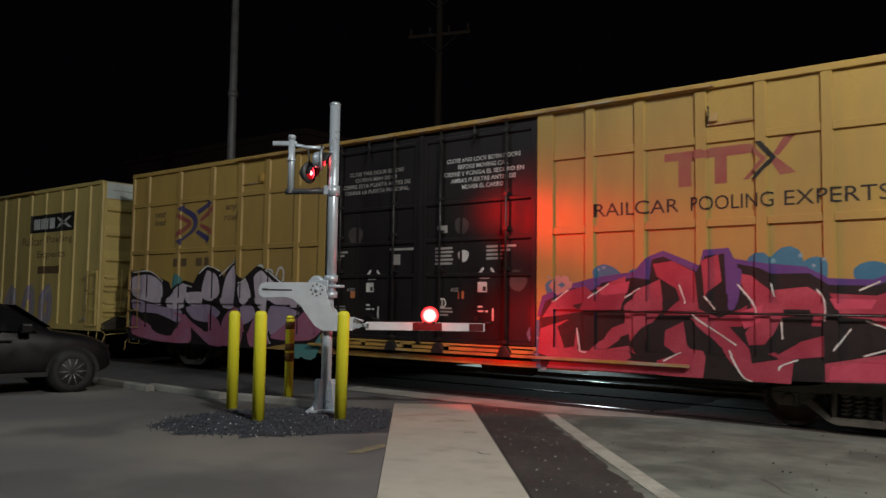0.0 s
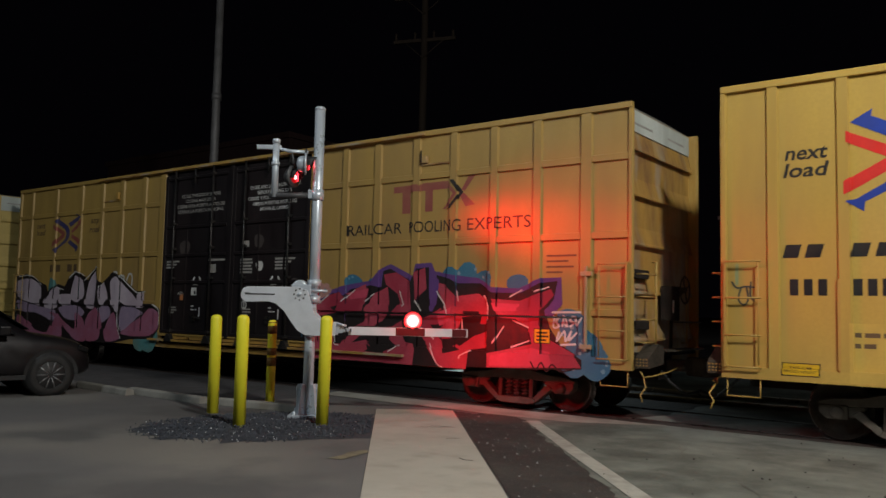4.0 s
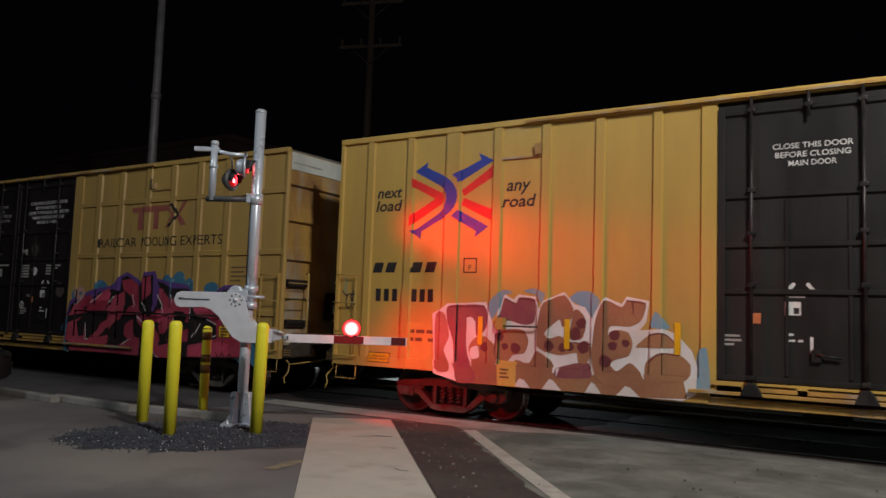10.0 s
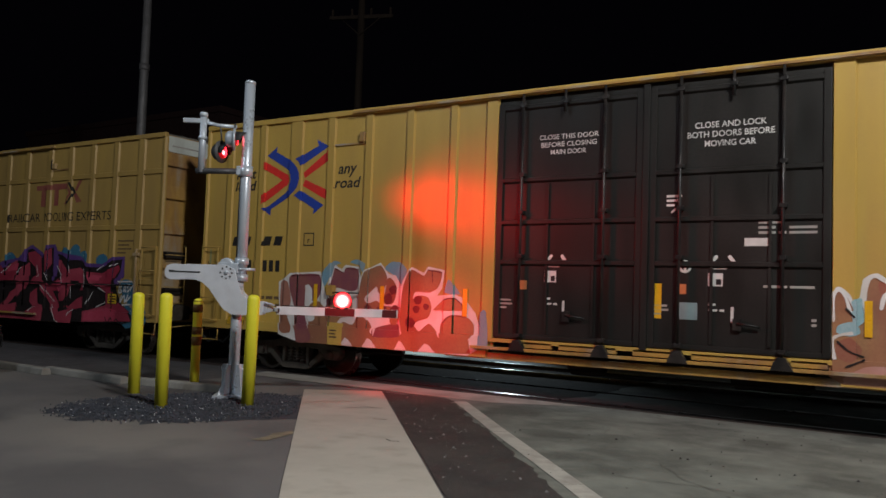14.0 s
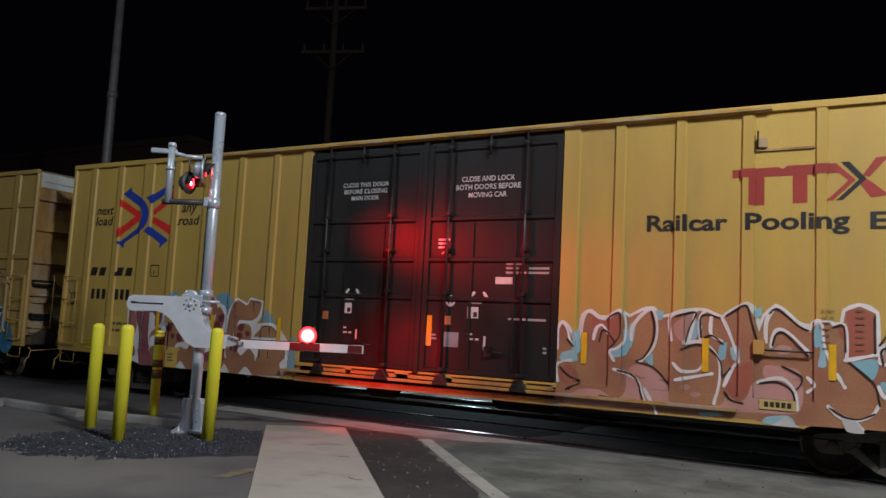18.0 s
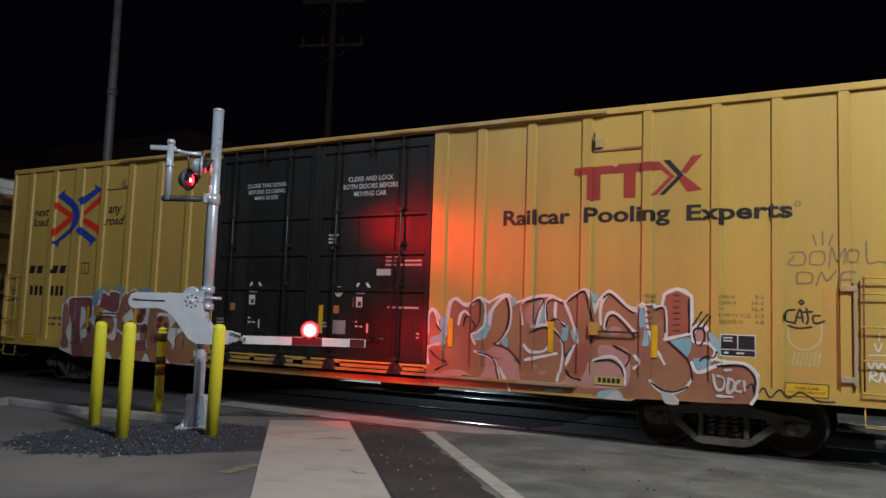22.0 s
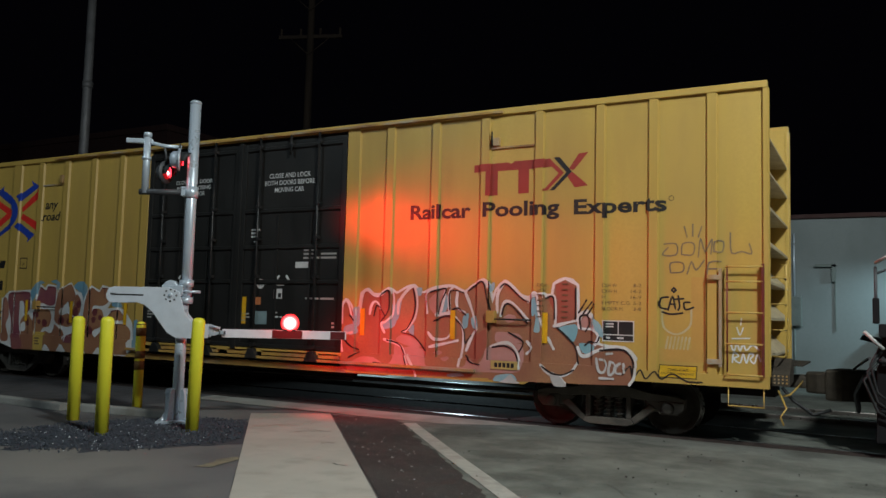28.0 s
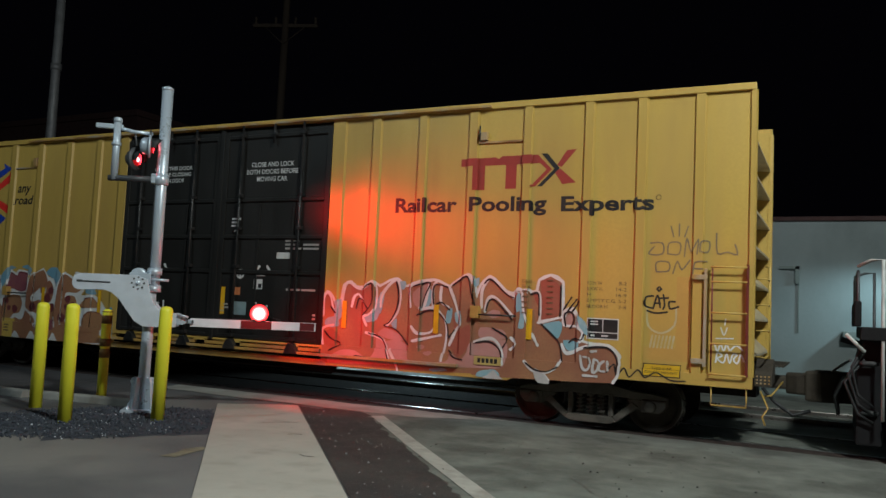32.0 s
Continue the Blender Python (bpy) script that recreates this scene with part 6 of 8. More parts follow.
outline("br_blue", (4.28, 1.32), (4.52, 1.3), (4.49, 1.17), (4.34, 1.18))
outline("br_blue", (2.96, 0.77), (3.22, 0.81), (3.3, 0.7), (2.92, 0.68))
outline("br_blue", (2.09, 0.74), (2.32, 0.77), (2.41, 0.73), (2.15, 0.7))
outline("br_blue", (0.22, 1.62), (0.34, 1.66), (0.36, 1.5), (0.26, 1.42))
outline("br_blue", (1.02, 1.62), (1.10, 1.92), (1.18, 1.90), (1.12, 1.58))
outline("br_blue", (1.95, 1.86), (2.02, 2.02), (2.08, 1.90), (2.02, 1.74))
outline("br_blue", (2.34, 1.66), (2.44, 1.72), (2.42, 1.50), (2.34, 1.48))
outline("br_blue", (3.52, 1.92), (3.58, 2.0), (3.62, 1.78), (3.54, 1.70))
outline("br_blue", (4.48, 1.70), (4.62, 1.60), (4.66, 1.42), (4.56, 1.46))
outline("br_white", (0.03, 1), (-0.01, 1.23), (0.08, 1.31), (0.22, 1.34))
outline("br_white", (0.01, 1.5), (0, 1.79), (0.07, 1.89), (0.15, 1.8), (0.2, 1.62))
outline("br_white", (0.38, 1.61), (0.36, 1.8), (0.4, 2.02), (0.49, 2.08), (0.64, 1.99), (0.78, 1.99), (0.95, 2.1), (1.03, 1.96), (1.02, 1.68), (0.91, 1.55), (0.81, 1.51), (0.88, 1.37))
outline("br_white", (0.55, 1.67), (0.59, 1.83), (0.68, 1.88), (0.77, 1.77))
outline("br_white", (1.12, 1.69), (1.13, 1.87), (1.27, 2.06), (1.42, 2.13), (1.49, 1.88), (1.44, 1.6), (1.25, 1.38))
outline("br_white", (1.7, 1.71), (1.66, 1.98), (1.75, 2.08), (2.03, 2.14))
outline("br_white", (2.01, 2.08), (1.94, 1.76), (1.87, 1.68), (2.08, 1.71), (2.23, 1.63), (2.34, 1.46), (2.35, 1.19), (2.29, 0.88))
outline("br_white", (2.09, 1.72), (2.08, 2.04), (2.14, 2.13))
outline("br_white", (2.38, 2.04), (2.48, 1.82), (2.6, 1.47))
outline("br_white", (2.94, 1.75), (2.94, 2.01), (3.02, 2.17), (3.11, 2.21), (3.26, 2.07), (3.45, 1.95))
outline("br_white", (3, 1.69), (3.05, 1.89), (3.15, 1.92), (3.29, 1.82), (3.46, 1.64))
outline("br_white", (3.46, 1.92), (3.52, 2.03), (3.61, 2.03), (3.65, 1.73), (3.74, 1.48))
outline("br_white", (3.75, 2.01), (3.87, 2.01), (3.91, 1.83), (3.9, 1.57))
outline("br_white", (3.88, 1.56), (4.07, 1.61), (4.25, 1.66))
outline("br_white", (4.26, 1.26), (4.32, 1.14), (4.43, 1.15), (4.54, 1.21), (4.73, 1.27), (4.96, 1.26), (5.11, 1.13), (5.12, 0.89), (5.05, 0.76))
outline("br_white", (3.69, 0.97), (3.83, 0.85), (4.01, 0.82), (4.18, 0.9), (4.26, 1.02))
outline("br_white", (3.45, 1.31), (3.53, 1.22), (3.45, 1.13))
outline("br_white", (2.84, 1.21), (3.13, 1.28), (3.3, 1.12), (3.33, 0.9))
outline("br_white", (1.33, 1), (1.47, 0.78), (1.51, 0.68))
outline("br_white", (0.88, 1.25), (1.21, 1.13), (1.34, 0.81))
outline("br_white", (1.76, 1.16), (2.25, 1.28))
outline("br_white", (1.73, 1.39), (1.84, 1.29), (2.05, 1.31), (2.14, 1.41))
outline("br_white", (2.23, 2.06), (2.23, 1.82), (2.37, 1.73))
outline("br_white", (4.46, 1.71), (4.41, 1.78), (4.31, 1.74), (4.28, 1.55), (4.47, 1.53), (4.58, 1.44), (4.54, 1.31))
outline("br_white", (3.88, 0.81), (4.01, 0.79), (4.08, 0.72))
outline("br_white", (3.79, 1.38), (3.88, 1.22))
outline("br_white", (2.41, 1.13), (2.52, 1.38), (2.6, 1.47))
outline("br_ink", (0.75, 1.97), (0.92, 2.07), (0.96, 1.99), (0.95, 1.73), (0.79, 1.53))
outline("br_ink", (0.64, 1.64), (0.69, 1.81), (0.8, 1.75), (0.88, 1.65))
outline("br_ink", (1.4, 2.11), (1.45, 1.88), (1.42, 1.65), (1.3, 1.44), (1.2, 1.38), (1.44, 1.32), (1.66, 1.1))
outline("br_ink", (1.75, 2.05), (2.02, 2.11), (1.94, 1.9), (1.89, 1.7))
outline("br_ink", (2.1, 1.77), (2.1, 2.07), (2.34, 2.05))
outline("br_ink", (1.83, 1.58), (2.03, 1.67), (2.23, 1.61), (2.36, 1.44), (2.38, 1.27))
outline("br_ink", (2.43, 2.08), (2.56, 2.17), (2.7, 2.22), (2.77, 1.97), (2.83, 1.75))
outline("br_ink", (2.39, 1.24), (2.49, 1.37))
outline("br_ink", (2.41, 1.05), (2.51, 0.95), (2.66, 0.92))
outline("br_ink", (2.98, 2.13), (3.09, 2.19), (3.34, 1.98), (3.46, 1.92))
outline("br_ink", (3.02, 1.71), (3.07, 1.86), (3.18, 1.86), (3.45, 1.59))
outline("br_ink", (3.14, 1.44), (3.36, 1.33), (3.38, 1.25), (3.32, 1.15))
outline("br_ink", (2.87, 1.2), (3.08, 1.23), (3.25, 1.14), (3.31, 0.97))
outline("br_ink", (3.75, 1.98), (3.87, 1.99), (3.89, 1.67))
outline("br_ink", (4.22, 2.13), (4.22, 1.67))
outline("br_ink", (3.93, 1.54), (4.13, 1.37), (4.23, 1.25), (4.27, 1.02))
outline("br_ink", (3.71, 0.95), (3.86, 0.86), (4.04, 0.84), (4.21, 0.92))
outline("br_ink", (4.61, 1.23), (4.94, 1.25), (5.08, 1.11), (5.09, 0.93))
outline("br_ink", (4.37, 1.29), (4.45, 1.35), (4.56, 1.34), (4.6, 1.42))
outline("br_ink", (4.31, 1.53), (4.29, 1.7), (4.39, 1.74), (4.44, 1.62), (4.38, 1.5))
outline("br_ink", (0.93, 1.24), (1.19, 1.15), (1.32, 0.83))
outline("br_ink", (0.16, 0.91), (0.36, 1.01))
outline("br_ink", (4.27, 1.77), (4.39, 1.96))
outline("br_ink", (4.34, 1.76), (4.47, 1.93))
outline("br_ink", (4.41, 1.75), (4.51, 1.9))
outline("br_ink", (0.68, 0.85), (0.88, 0.84))
outline("br_ink", (2.15, 1.77), (2.25, 1.8), (2.39, 1.69))
outline("br_ink", (0.06, 1.23), (0.18, 1.12), (0.35, 1.05))
outline("br_ink", (0.16, 1.65), (0.25, 1.55))
outline("br_tag", (4.56, 1.11), (4.59, 0.95), (4.65, 0.91), (4.7, 0.97), (4.68, 1.08), (4.61, 1.1))
outline("br_tag", (4.75, 1.07), (4.75, 0.89), (4.82, 0.93), (4.82, 1.04), (4.75, 1.07))
outline("br_tag", (4.9, 1.05), (4.85, 1.01), (4.85, 0.92), (4.92, 0.91))
outline("br_tag", (4.61, 0.83), (4.81, 0.83))
outline("br_tag", (4.7, 1.18), (4.78, 1.19))
outline("br_tag", (4.95, 1.05), (4.97, 0.93))
outline("bl_outer", (-9.7, 1.79), (-9.47, 1.89), (-9.38, 1.96), (-8.65, 2), (-8.53, 1.75), (-8.47, 1.58), (-8.4, 1.89), (-8.31, 2.13), (-8.15, 2.05), (-8.06, 2.13), (-7.75, 2.1), (-7.67, 1.91), (-7.62, 2.03), (-7.27, 2.18), (-7.09, 1.99), (-6.92, 1.95), (-6.79, 1.75), (-6.75, 1.87), (-6.6, 2.11), (-6.34, 2.01), (-6.26, 2.12), (-5.92, 2.06), (-5.96, 1.75), (-6.06, 1.63), (-5.92, 1.64), (-5.7, 1.66), (-5.51, 1.59), (-5.3, 1.36), (-5.22, 1.14), (-5.23, 0.76), (-5.41, 0.665), (-6, 0.665), (-6.55, 0.665), (-7.22, 0.665), (-8.12, 0.665), (-9.09, 0.665), (-9.62, 0.78))
outline("bl_low", (-9.26, 0.97), (-8.9, 0.94), (-8.75, 0.75), (-8.51, 0.93), (-8.39, 1.02), (-7.76, 1.06), (-7.49, 0.99), (-7.36, 0.88), (-6.79, 0.92), (-6.64, 1.01), (-5.93, 0.92), (-5.41, 0.96), (-5.35, 0.69), (-6, 0.665), (-7.22, 0.665), (-8.12, 0.665), (-9.09, 0.665))
outline("bl_curl", (-9.63, 1.77), (-9.42, 1.78), (-9.32, 1.42), (-9.42, 1.18), (-9.31, 0.96), (-9.33, 0.83), (-9.6, 0.87))
outline("bl_plum", (-9.34, 1.92), (-9.08, 1.94), (-9.01, 1.7), (-9.01, 1.34), (-8.96, 1.07), (-8.8, 0.82), (-8.84, 0.68), (-9.15, 0.665), (-9.21, 0.97), (-9.24, 1.33), (-9.35, 1.6), (-9.39, 1.83))
outline("bl_plum", (-9.08, 1.94), (-8.68, 1.94), (-8.61, 1.71), (-8.67, 1.52), (-8.82, 1.44), (-8.84, 1.66), (-8.93, 1.75), (-9.03, 1.74))
outline("bl_plum", (-8.36, 1.9), (-8.3, 2.07), (-8.1, 1.99), (-8.04, 2.08), (-7.76, 2.05), (-7.77, 1.7), (-7.96, 1.65), (-8.24, 1.71), (-8.45, 1.58))
outline("bl_plum", (-7.36, 1), (-7.1, 1.08), (-6.85, 1.11), (-6.79, 0.89), (-7.36, 0.86))
outline("bl_fill", (-8.96, 1.24), (-8.82, 1.42), (-8.62, 1.43), (-8.44, 1.28), (-8.41, 1.06), (-8.5, 0.79), (-8.7, 0.72), (-8.85, 0.9))
outline("bl_fill", (-8.42, 1.45), (-8.24, 1.57), (-7.95, 1.56), (-7.86, 1.39), (-7.93, 1.2), (-8.13, 1.16), (-8.27, 1.01), (-8.44, 1.15))
outline("bl_fill", (-8.08, 1.09), (-7.85, 1.04), (-7.72, 1.25), (-7.54, 1.17), (-7.42, 1.04), (-7.47, 0.81), (-7.67, 0.81), (-8.22, 0.84))
outline("bl_fill", (-7.72, 1.48), (-7.68, 1.74), (-7.6, 2), (-7.26, 2.13), (-7.11, 1.92), (-7.14, 1.76), (-7.28, 1.63), (-7.33, 1.75), (-7.46, 1.66), (-7.57, 1.53), (-7.5, 1.45), (-7.32, 1.5), (-7.19, 1.42), (-6.85, 1.39), (-6.81, 1.26), (-6.89, 1.09), (-7.04, 1.13), (-7.04, 1.25), (-7.32, 1.2), (-7.54, 1.24), (-7.69, 1.32))
outline("bl_fill", (-7.11, 1.88), (-7.03, 1.91), (-6.92, 1.8), (-6.9, 1.64), (-6.96, 1.47), (-7.11, 1.44), (-7.19, 1.51), (-7.14, 1.67))
outline("bl_fill", (-6.77, 1.44), (-6.73, 1.77), (-6.6, 2.06), (-6.34, 1.96), (-6.25, 2.06), (-5.97, 2.03), (-6.03, 1.78), (-6.2, 1.68), (-6.5, 1.68), (-6.54, 1.55), (-6.4, 1.62), (-6.23, 1.59), (-6.16, 1.43), (-6.22, 1.25), (-6.4, 1.19), (-6.51, 1.12), (-6.4, 1.01), (-6.2, 1.15), (-6.02, 0.99), (-5.96, 0.78), (-6.56, 0.8), (-6.72, 0.92), (-6.79, 1.2))
outline("bl_fill", (-6.12, 1.39), (-5.92, 1.56), (-5.7, 1.6), (-5.51, 1.44), (-5.59, 1.39), (-6.04, 1.38))
outline("bl_fill", (-5.95, 1.18), (-5.76, 1.31), (-5.48, 1.3), (-5.32, 1.17), (-5.37, 0.95), (-5.92, 0.88), (-5.98, 1.04))
outline("bl_eye", (-7.55, 1.49), (-7.48, 1.63), (-7.37, 1.71), (-7.36, 1.58), (-7.45, 1.5))
outline("bl_eye", (-7.13, 1.18), (-7.04, 1.21), (-7.02, 1.1), (-7.13, 1.1))
outline("bl_eye", (-9.01, 1.7), (-8.88, 1.69), (-8.86, 1.53), (-8.96, 1.52))
outline("bl_eye", (-8.93, 1.22), (-8.79, 1.28), (-8.75, 1.1), (-8.9, 1.06))
outline("bl_blue", (-8.58, 1.98), (-8.35, 2.2), (-8.16, 2.16), (-8.3, 2.11), (-8.42, 1.85), (-8.53, 1.71))
outline("bl_blue", (-7.97, 2.18), (-7.79, 2.23), (-7.58, 2.15), (-7.64, 2), (-7.74, 2.12))
outline("bl_blue", (-7.18, 2.07), (-7.03, 2.19), (-6.82, 2.18), (-6.67, 2.06), (-6.73, 1.87), (-6.81, 1.77), (-6.94, 1.94))
outline("bl_blue", (-5.89, 1.7), (-5.82, 1.91), (-5.71, 1.8), (-5.61, 1.67), (-5.78, 1.66))
outline("bl_blue", (-5.23, 1.32), (-5.09, 1.41), (-5.04, 0.84), (-5.23, 0.81))
outline("bl_ink", (-6.17, 2.03), (-6.15, 1.85))
outline("bl_ink", (-6.26, 2.06), (-5.98, 2.02))
outline("bl_ink", (-9.34, 1.91), (-8.68, 1.93))
outline("bl_ink", (-8.3, 2.06), (-8.1, 1.98))
outline("bl_ink", (-6.81, 1.39), (-7.19, 1.41))
outline("bl_ink", (-5.92, 1.56), (-5.7, 1.59), (-5.52, 1.45))
outline("bl_ink", (-5.91, 1.17), (-5.75, 1.3), (-5.49, 1.29))
outline("bl_ink", (-8.42, 1.44), (-8.44, 1.15), (-8.28, 1.01))
outline("bl_ink", (-8.04, 2.07), (-7.77, 2.04))
outline("bl_dot", (-8.28, 1.29))
outline("bl_dot", (-8.09, 1.27))
outline("bl_dot", (-7.5, 1.34))
outline("bl_dot", (-7.28, 1.32))
outline("bl_dot", (-7.07, 1.54))
outline("bl_dot", (-6.97, 1.7))
outline("bl_dot", (-6.47, 1.38))
outline("bl_dot", (-6.27, 1.43))
outline("bl_dot", (-6.58, 1.15))
outline("bl_dot", (-8.66, 1.27))
outline("bl_dot", (-7.15, 1.34))
outline("bl_dot", (-6.93, 1.34))
outline("bl_dot", (-6.44, 1.54))
outline("bl_dot", (-8.38, 1.44))
outline("bl_foot", (-8.09, 0.665), (-7.98, 0.81), (-7.9, 0.78), (-7.79, 0.665))
outline("bl_foot", (-7.59, 0.665), (-7.47, 0.83), (-7.4, 0.81), (-7.26, 0.665))
outline("bl_foot", (-6.88, 0.665), (-6.78, 0.83), (-6.72, 0.8), (-6.62, 0.665))
outline("bl_foot", (-6.39, 0.665), (-6.25, 0.81), (-6.17, 0.79), (-6.03, 0.665))
outline("bl_panel", (-8.4, 1.07), (-8.05, 1.06), (-8.05, 0.665), (-8.38, 0.665))
outline("ar_outer", (0.01, 1.5), (0.11, 1.84), (0.68, 2.05), (1.17, 2.15), (1.74, 2.22), (1.94, 2.44), (2.19, 2.53), (2.76, 2.29), (2.82, 2.52), (3.17, 2.54), (3.25, 2.38), (3.65, 2.31), (4.21, 2.25), (4.5, 2.09), (5.02, 2.07), (5.45, 2.24), (5.83, 2.25), (5.85, 1.81), (5.7, 1.61), (2.12, 1.36))
outline("ar_black", (0.07, 1.5), (0.17, 1.75), (0.68, 1.97), (1.03, 1.93), (1.18, 2.05), (1.7, 2.13), (1.97, 2.09), (2.01, 2.4), (2.19, 2.44), (2.71, 2.2), (2.84, 2.43), (3.11, 2.46), (3.13, 1.87), (3.29, 1.95), (3.29, 2.31), (3.61, 2.24), (3.76, 2.16), (4.25, 2.16), (4.5, 2), (5.05, 1.99), (5.45, 2.16), (5.76, 2.19), (5.7, 1.9), (5.54, 1.7), (5.63, 1.42), (5.82, 1.17), (6.22, 0.94), (6.22, 0.79), (5.18, 0.73), (4.14, 0.71), (3.38, 0.665), (2.13, 0.665), (0.1, 0.665), (0.04, 0.96))
outline("ar_fill", (0.11, 1.48), (0.31, 1.75), (0.55, 1.92), (0.9, 2), (1.07, 1.86), (1.29, 2.05), (1.58, 2.15), (1.59, 1.91), (1.52, 1.63), (0.9, 1.6), (0.32, 1.51))
outline("ar_fill", (0.08, 1.3), (0.56, 1.46), (0.74, 1.23), (0.75, 0.99), (0.97, 0.97), (1.36, 1.35), (1.63, 1.45), (1.47, 1.16), (1.25, 1.01), (1.63, 1.08), (1.69, 0.9), (1.37, 0.74), (0.34, 0.82), (0.03, 0.9))
outline("ar_fill", (1.57, 1.68), (1.83, 1.96), (2.14, 2.1), (2.2, 1.65), (1.99, 1.41), (1.85, 0.91), (1.69, 0.99), (1.63, 1.26), (1.36, 1.16), (1.57, 1.45))
outline("ar_fill", (2.03, 2.33), (2.34, 2.37), (2.69, 2.19), (2.74, 1.66), (2.6, 1.57), (2.2, 1.56), (2.45, 1.79), (2.39, 1.96), (2.09, 2.14))
outline("ar_fill", (2.78, 2.36), (3.02, 2.45), (3.07, 2.06), (2.88, 1.92), (2.83, 1.84), (2.8, 2.19))
outline("ar_fill", (2.22, 1.33), (2.5, 1.47), (2.55, 1.12), (2.79, 1.09), (2.84, 0.96), (2.8, 0.665), (2.11, 0.665), (2.1, 0.88), (2.4, 0.98), (2.2, 1.11))
outline("ar_fill", (2.6, 1.52), (2.74, 1.66), (3.03, 1.53), (3.35, 1.67), (3.44, 1.72), (3.35, 1.42), (3.17, 1.41), (3.44, 1.12), (3.49, 0.91), (4.05, 1.03), (4, 0.665), (3.44, 0.665), (3.21, 0.9), (2.98, 1.19), (2.74, 1.39))
outline("ar_fill", (3.25, 2.19), (3.48, 2.14), (3.75, 1.93), (4.22, 1.98), (4.42, 1.86), (4.46, 1.7), (4.38, 1.45), (4.26, 1.45), (4.3, 1.61), (3.88, 1.56), (3.79, 1.35), (3.66, 1.18), (3.44, 1.16), (3.39, 1.33), (3.53, 1.51), (3.48, 1.76))
outline("ar_fill", (3.7, 1.05), (4.13, 1.24), (4.42, 1.33), (4.42, 1.05), (3.88, 0.98))
outline("ar_fill", (4.5, 1.89), (5.05, 1.86), (5.64, 2.06), (5.7, 1.96), (5.45, 1.7), (5.44, 1.47), (5.63, 1.23), (6.06, 1.03), (6.22, 0.81), (4.43, 0.72), (4.43, 0.96), (5.31, 1.15), (5.28, 1.31), (4.98, 1.56), (4.64, 1.58))
outline("ar_fill", (0.4, 0.98), (1.2, 0.87), (2.22, 0.84), (2.31, 0.68), (0.2, 0.665))
outline("ar_hot", (4.5, 0.93), (5.31, 1.09), (5.63, 1.03), (5.69, 0.8), (4.47, 0.75))
outline("ar_hot", (4.5, 1.82), (5.05, 1.81), (5, 1.69), (4.57, 1.68))
outline("ar_hot", (1.08, 1.97), (1.65, 2.07), (1.61, 1.89), (1.18, 1.85))
outline("ar_hot", (3.3, 1.62), (3.65, 1.73), (3.61, 1.48), (3.38, 1.39))
outline("ar_wedge", (1.99, 1.44), (2.12, 1.37), (2.21, 0.93), (1.85, 0.86), (1.63, 1.12), (1.84, 1.34))
outline("ar_wedge", (2.55, 1.39), (2.74, 1.35), (3.08, 1.1), (3.06, 0.85), (2.94, 0.84), (2.84, 1.05), (2.58, 1.08))
outline("ar_wedge", (3.7, 1.16), (3.83, 1.31), (4.21, 1.34), (4.09, 1.21), (3.83, 1.05))
outline("ar_wedge", (4.78, 1.39), (4.93, 1.53), (5.23, 1.4), (5.19, 1.21), (4.81, 1.07))
outline("ar_wedge", (0.38, 1.34), (0.56, 1.44), (0.74, 1.4), (0.69, 1.03), (0.51, 1))
outline("ar_wedge", (0.91, 1.43), (1.25, 1.34), (1.43, 1.49), (1.2, 1.15), (0.97, 1.07))
outline("ar_wedge", (0.67, 1.69), (0.86, 1.73), (0.79, 1.61))
outline("ar_wedge", (3.92, 1.67), (4.26, 1.67), (4.26, 1.61), (3.92, 1.58))
outline("ar_drip", (3.15, 2.19), (3.35, 2.23), (3.31, 1.84), (3.26, 1.67), (3.17, 1.68))
outline("ar_white", (0.31, 1.75), (0.57, 1.93))
outline("ar_white", (0.96, 1.81), (1.29, 2.03))
outline("ar_white", (2.44, 2.01), (2.54, 1.74))
outline("ar_white", (2.83, 1.84), (2.98, 1.66))
outline("ar_white", (3.3, 2.01), (3.53, 1.72), (3.55, 1.59))
outline("ar_white", (3.75, 2.02), (3.79, 1.85))
outline("ar_white", (4.34, 1.94), (4.44, 1.78), (4.44, 1.53))
outline("ar_white", (4.86, 1.93), (5.09, 2.04))
outline("ar_white", (5.35, 2.02), (5.6, 2.09))
outline("ar_white", (4.54, 1.14), (4.74, 1.42))
outline("ar_white", (4.89, 1.08), (5.27, 1.21))
outline("ar_white", (3.17, 1.07), (3.35, 0.74), (3.49, 0.665))
outline("ar_white", (2.21, 0.88), (2.45, 1.01))
outline("ar_white", (3.85, 0.84), (3.88, 0.9), (4.09, 0.99))
outline("ar_white", (1.57, 1.82), (1.83, 1.96))
outline("ar_white", (3.88, 1.52), (3.89, 1.27))
outline("ar_white", (0.74, 1.32), (0.8, 0.99), (0.92, 0.95))
outline("ar_white", (2.64, 1.57), (2.89, 1.4), (3.26, 1.16))
outline("ar_white", (4.93, 1.53), (5.23, 1.42))
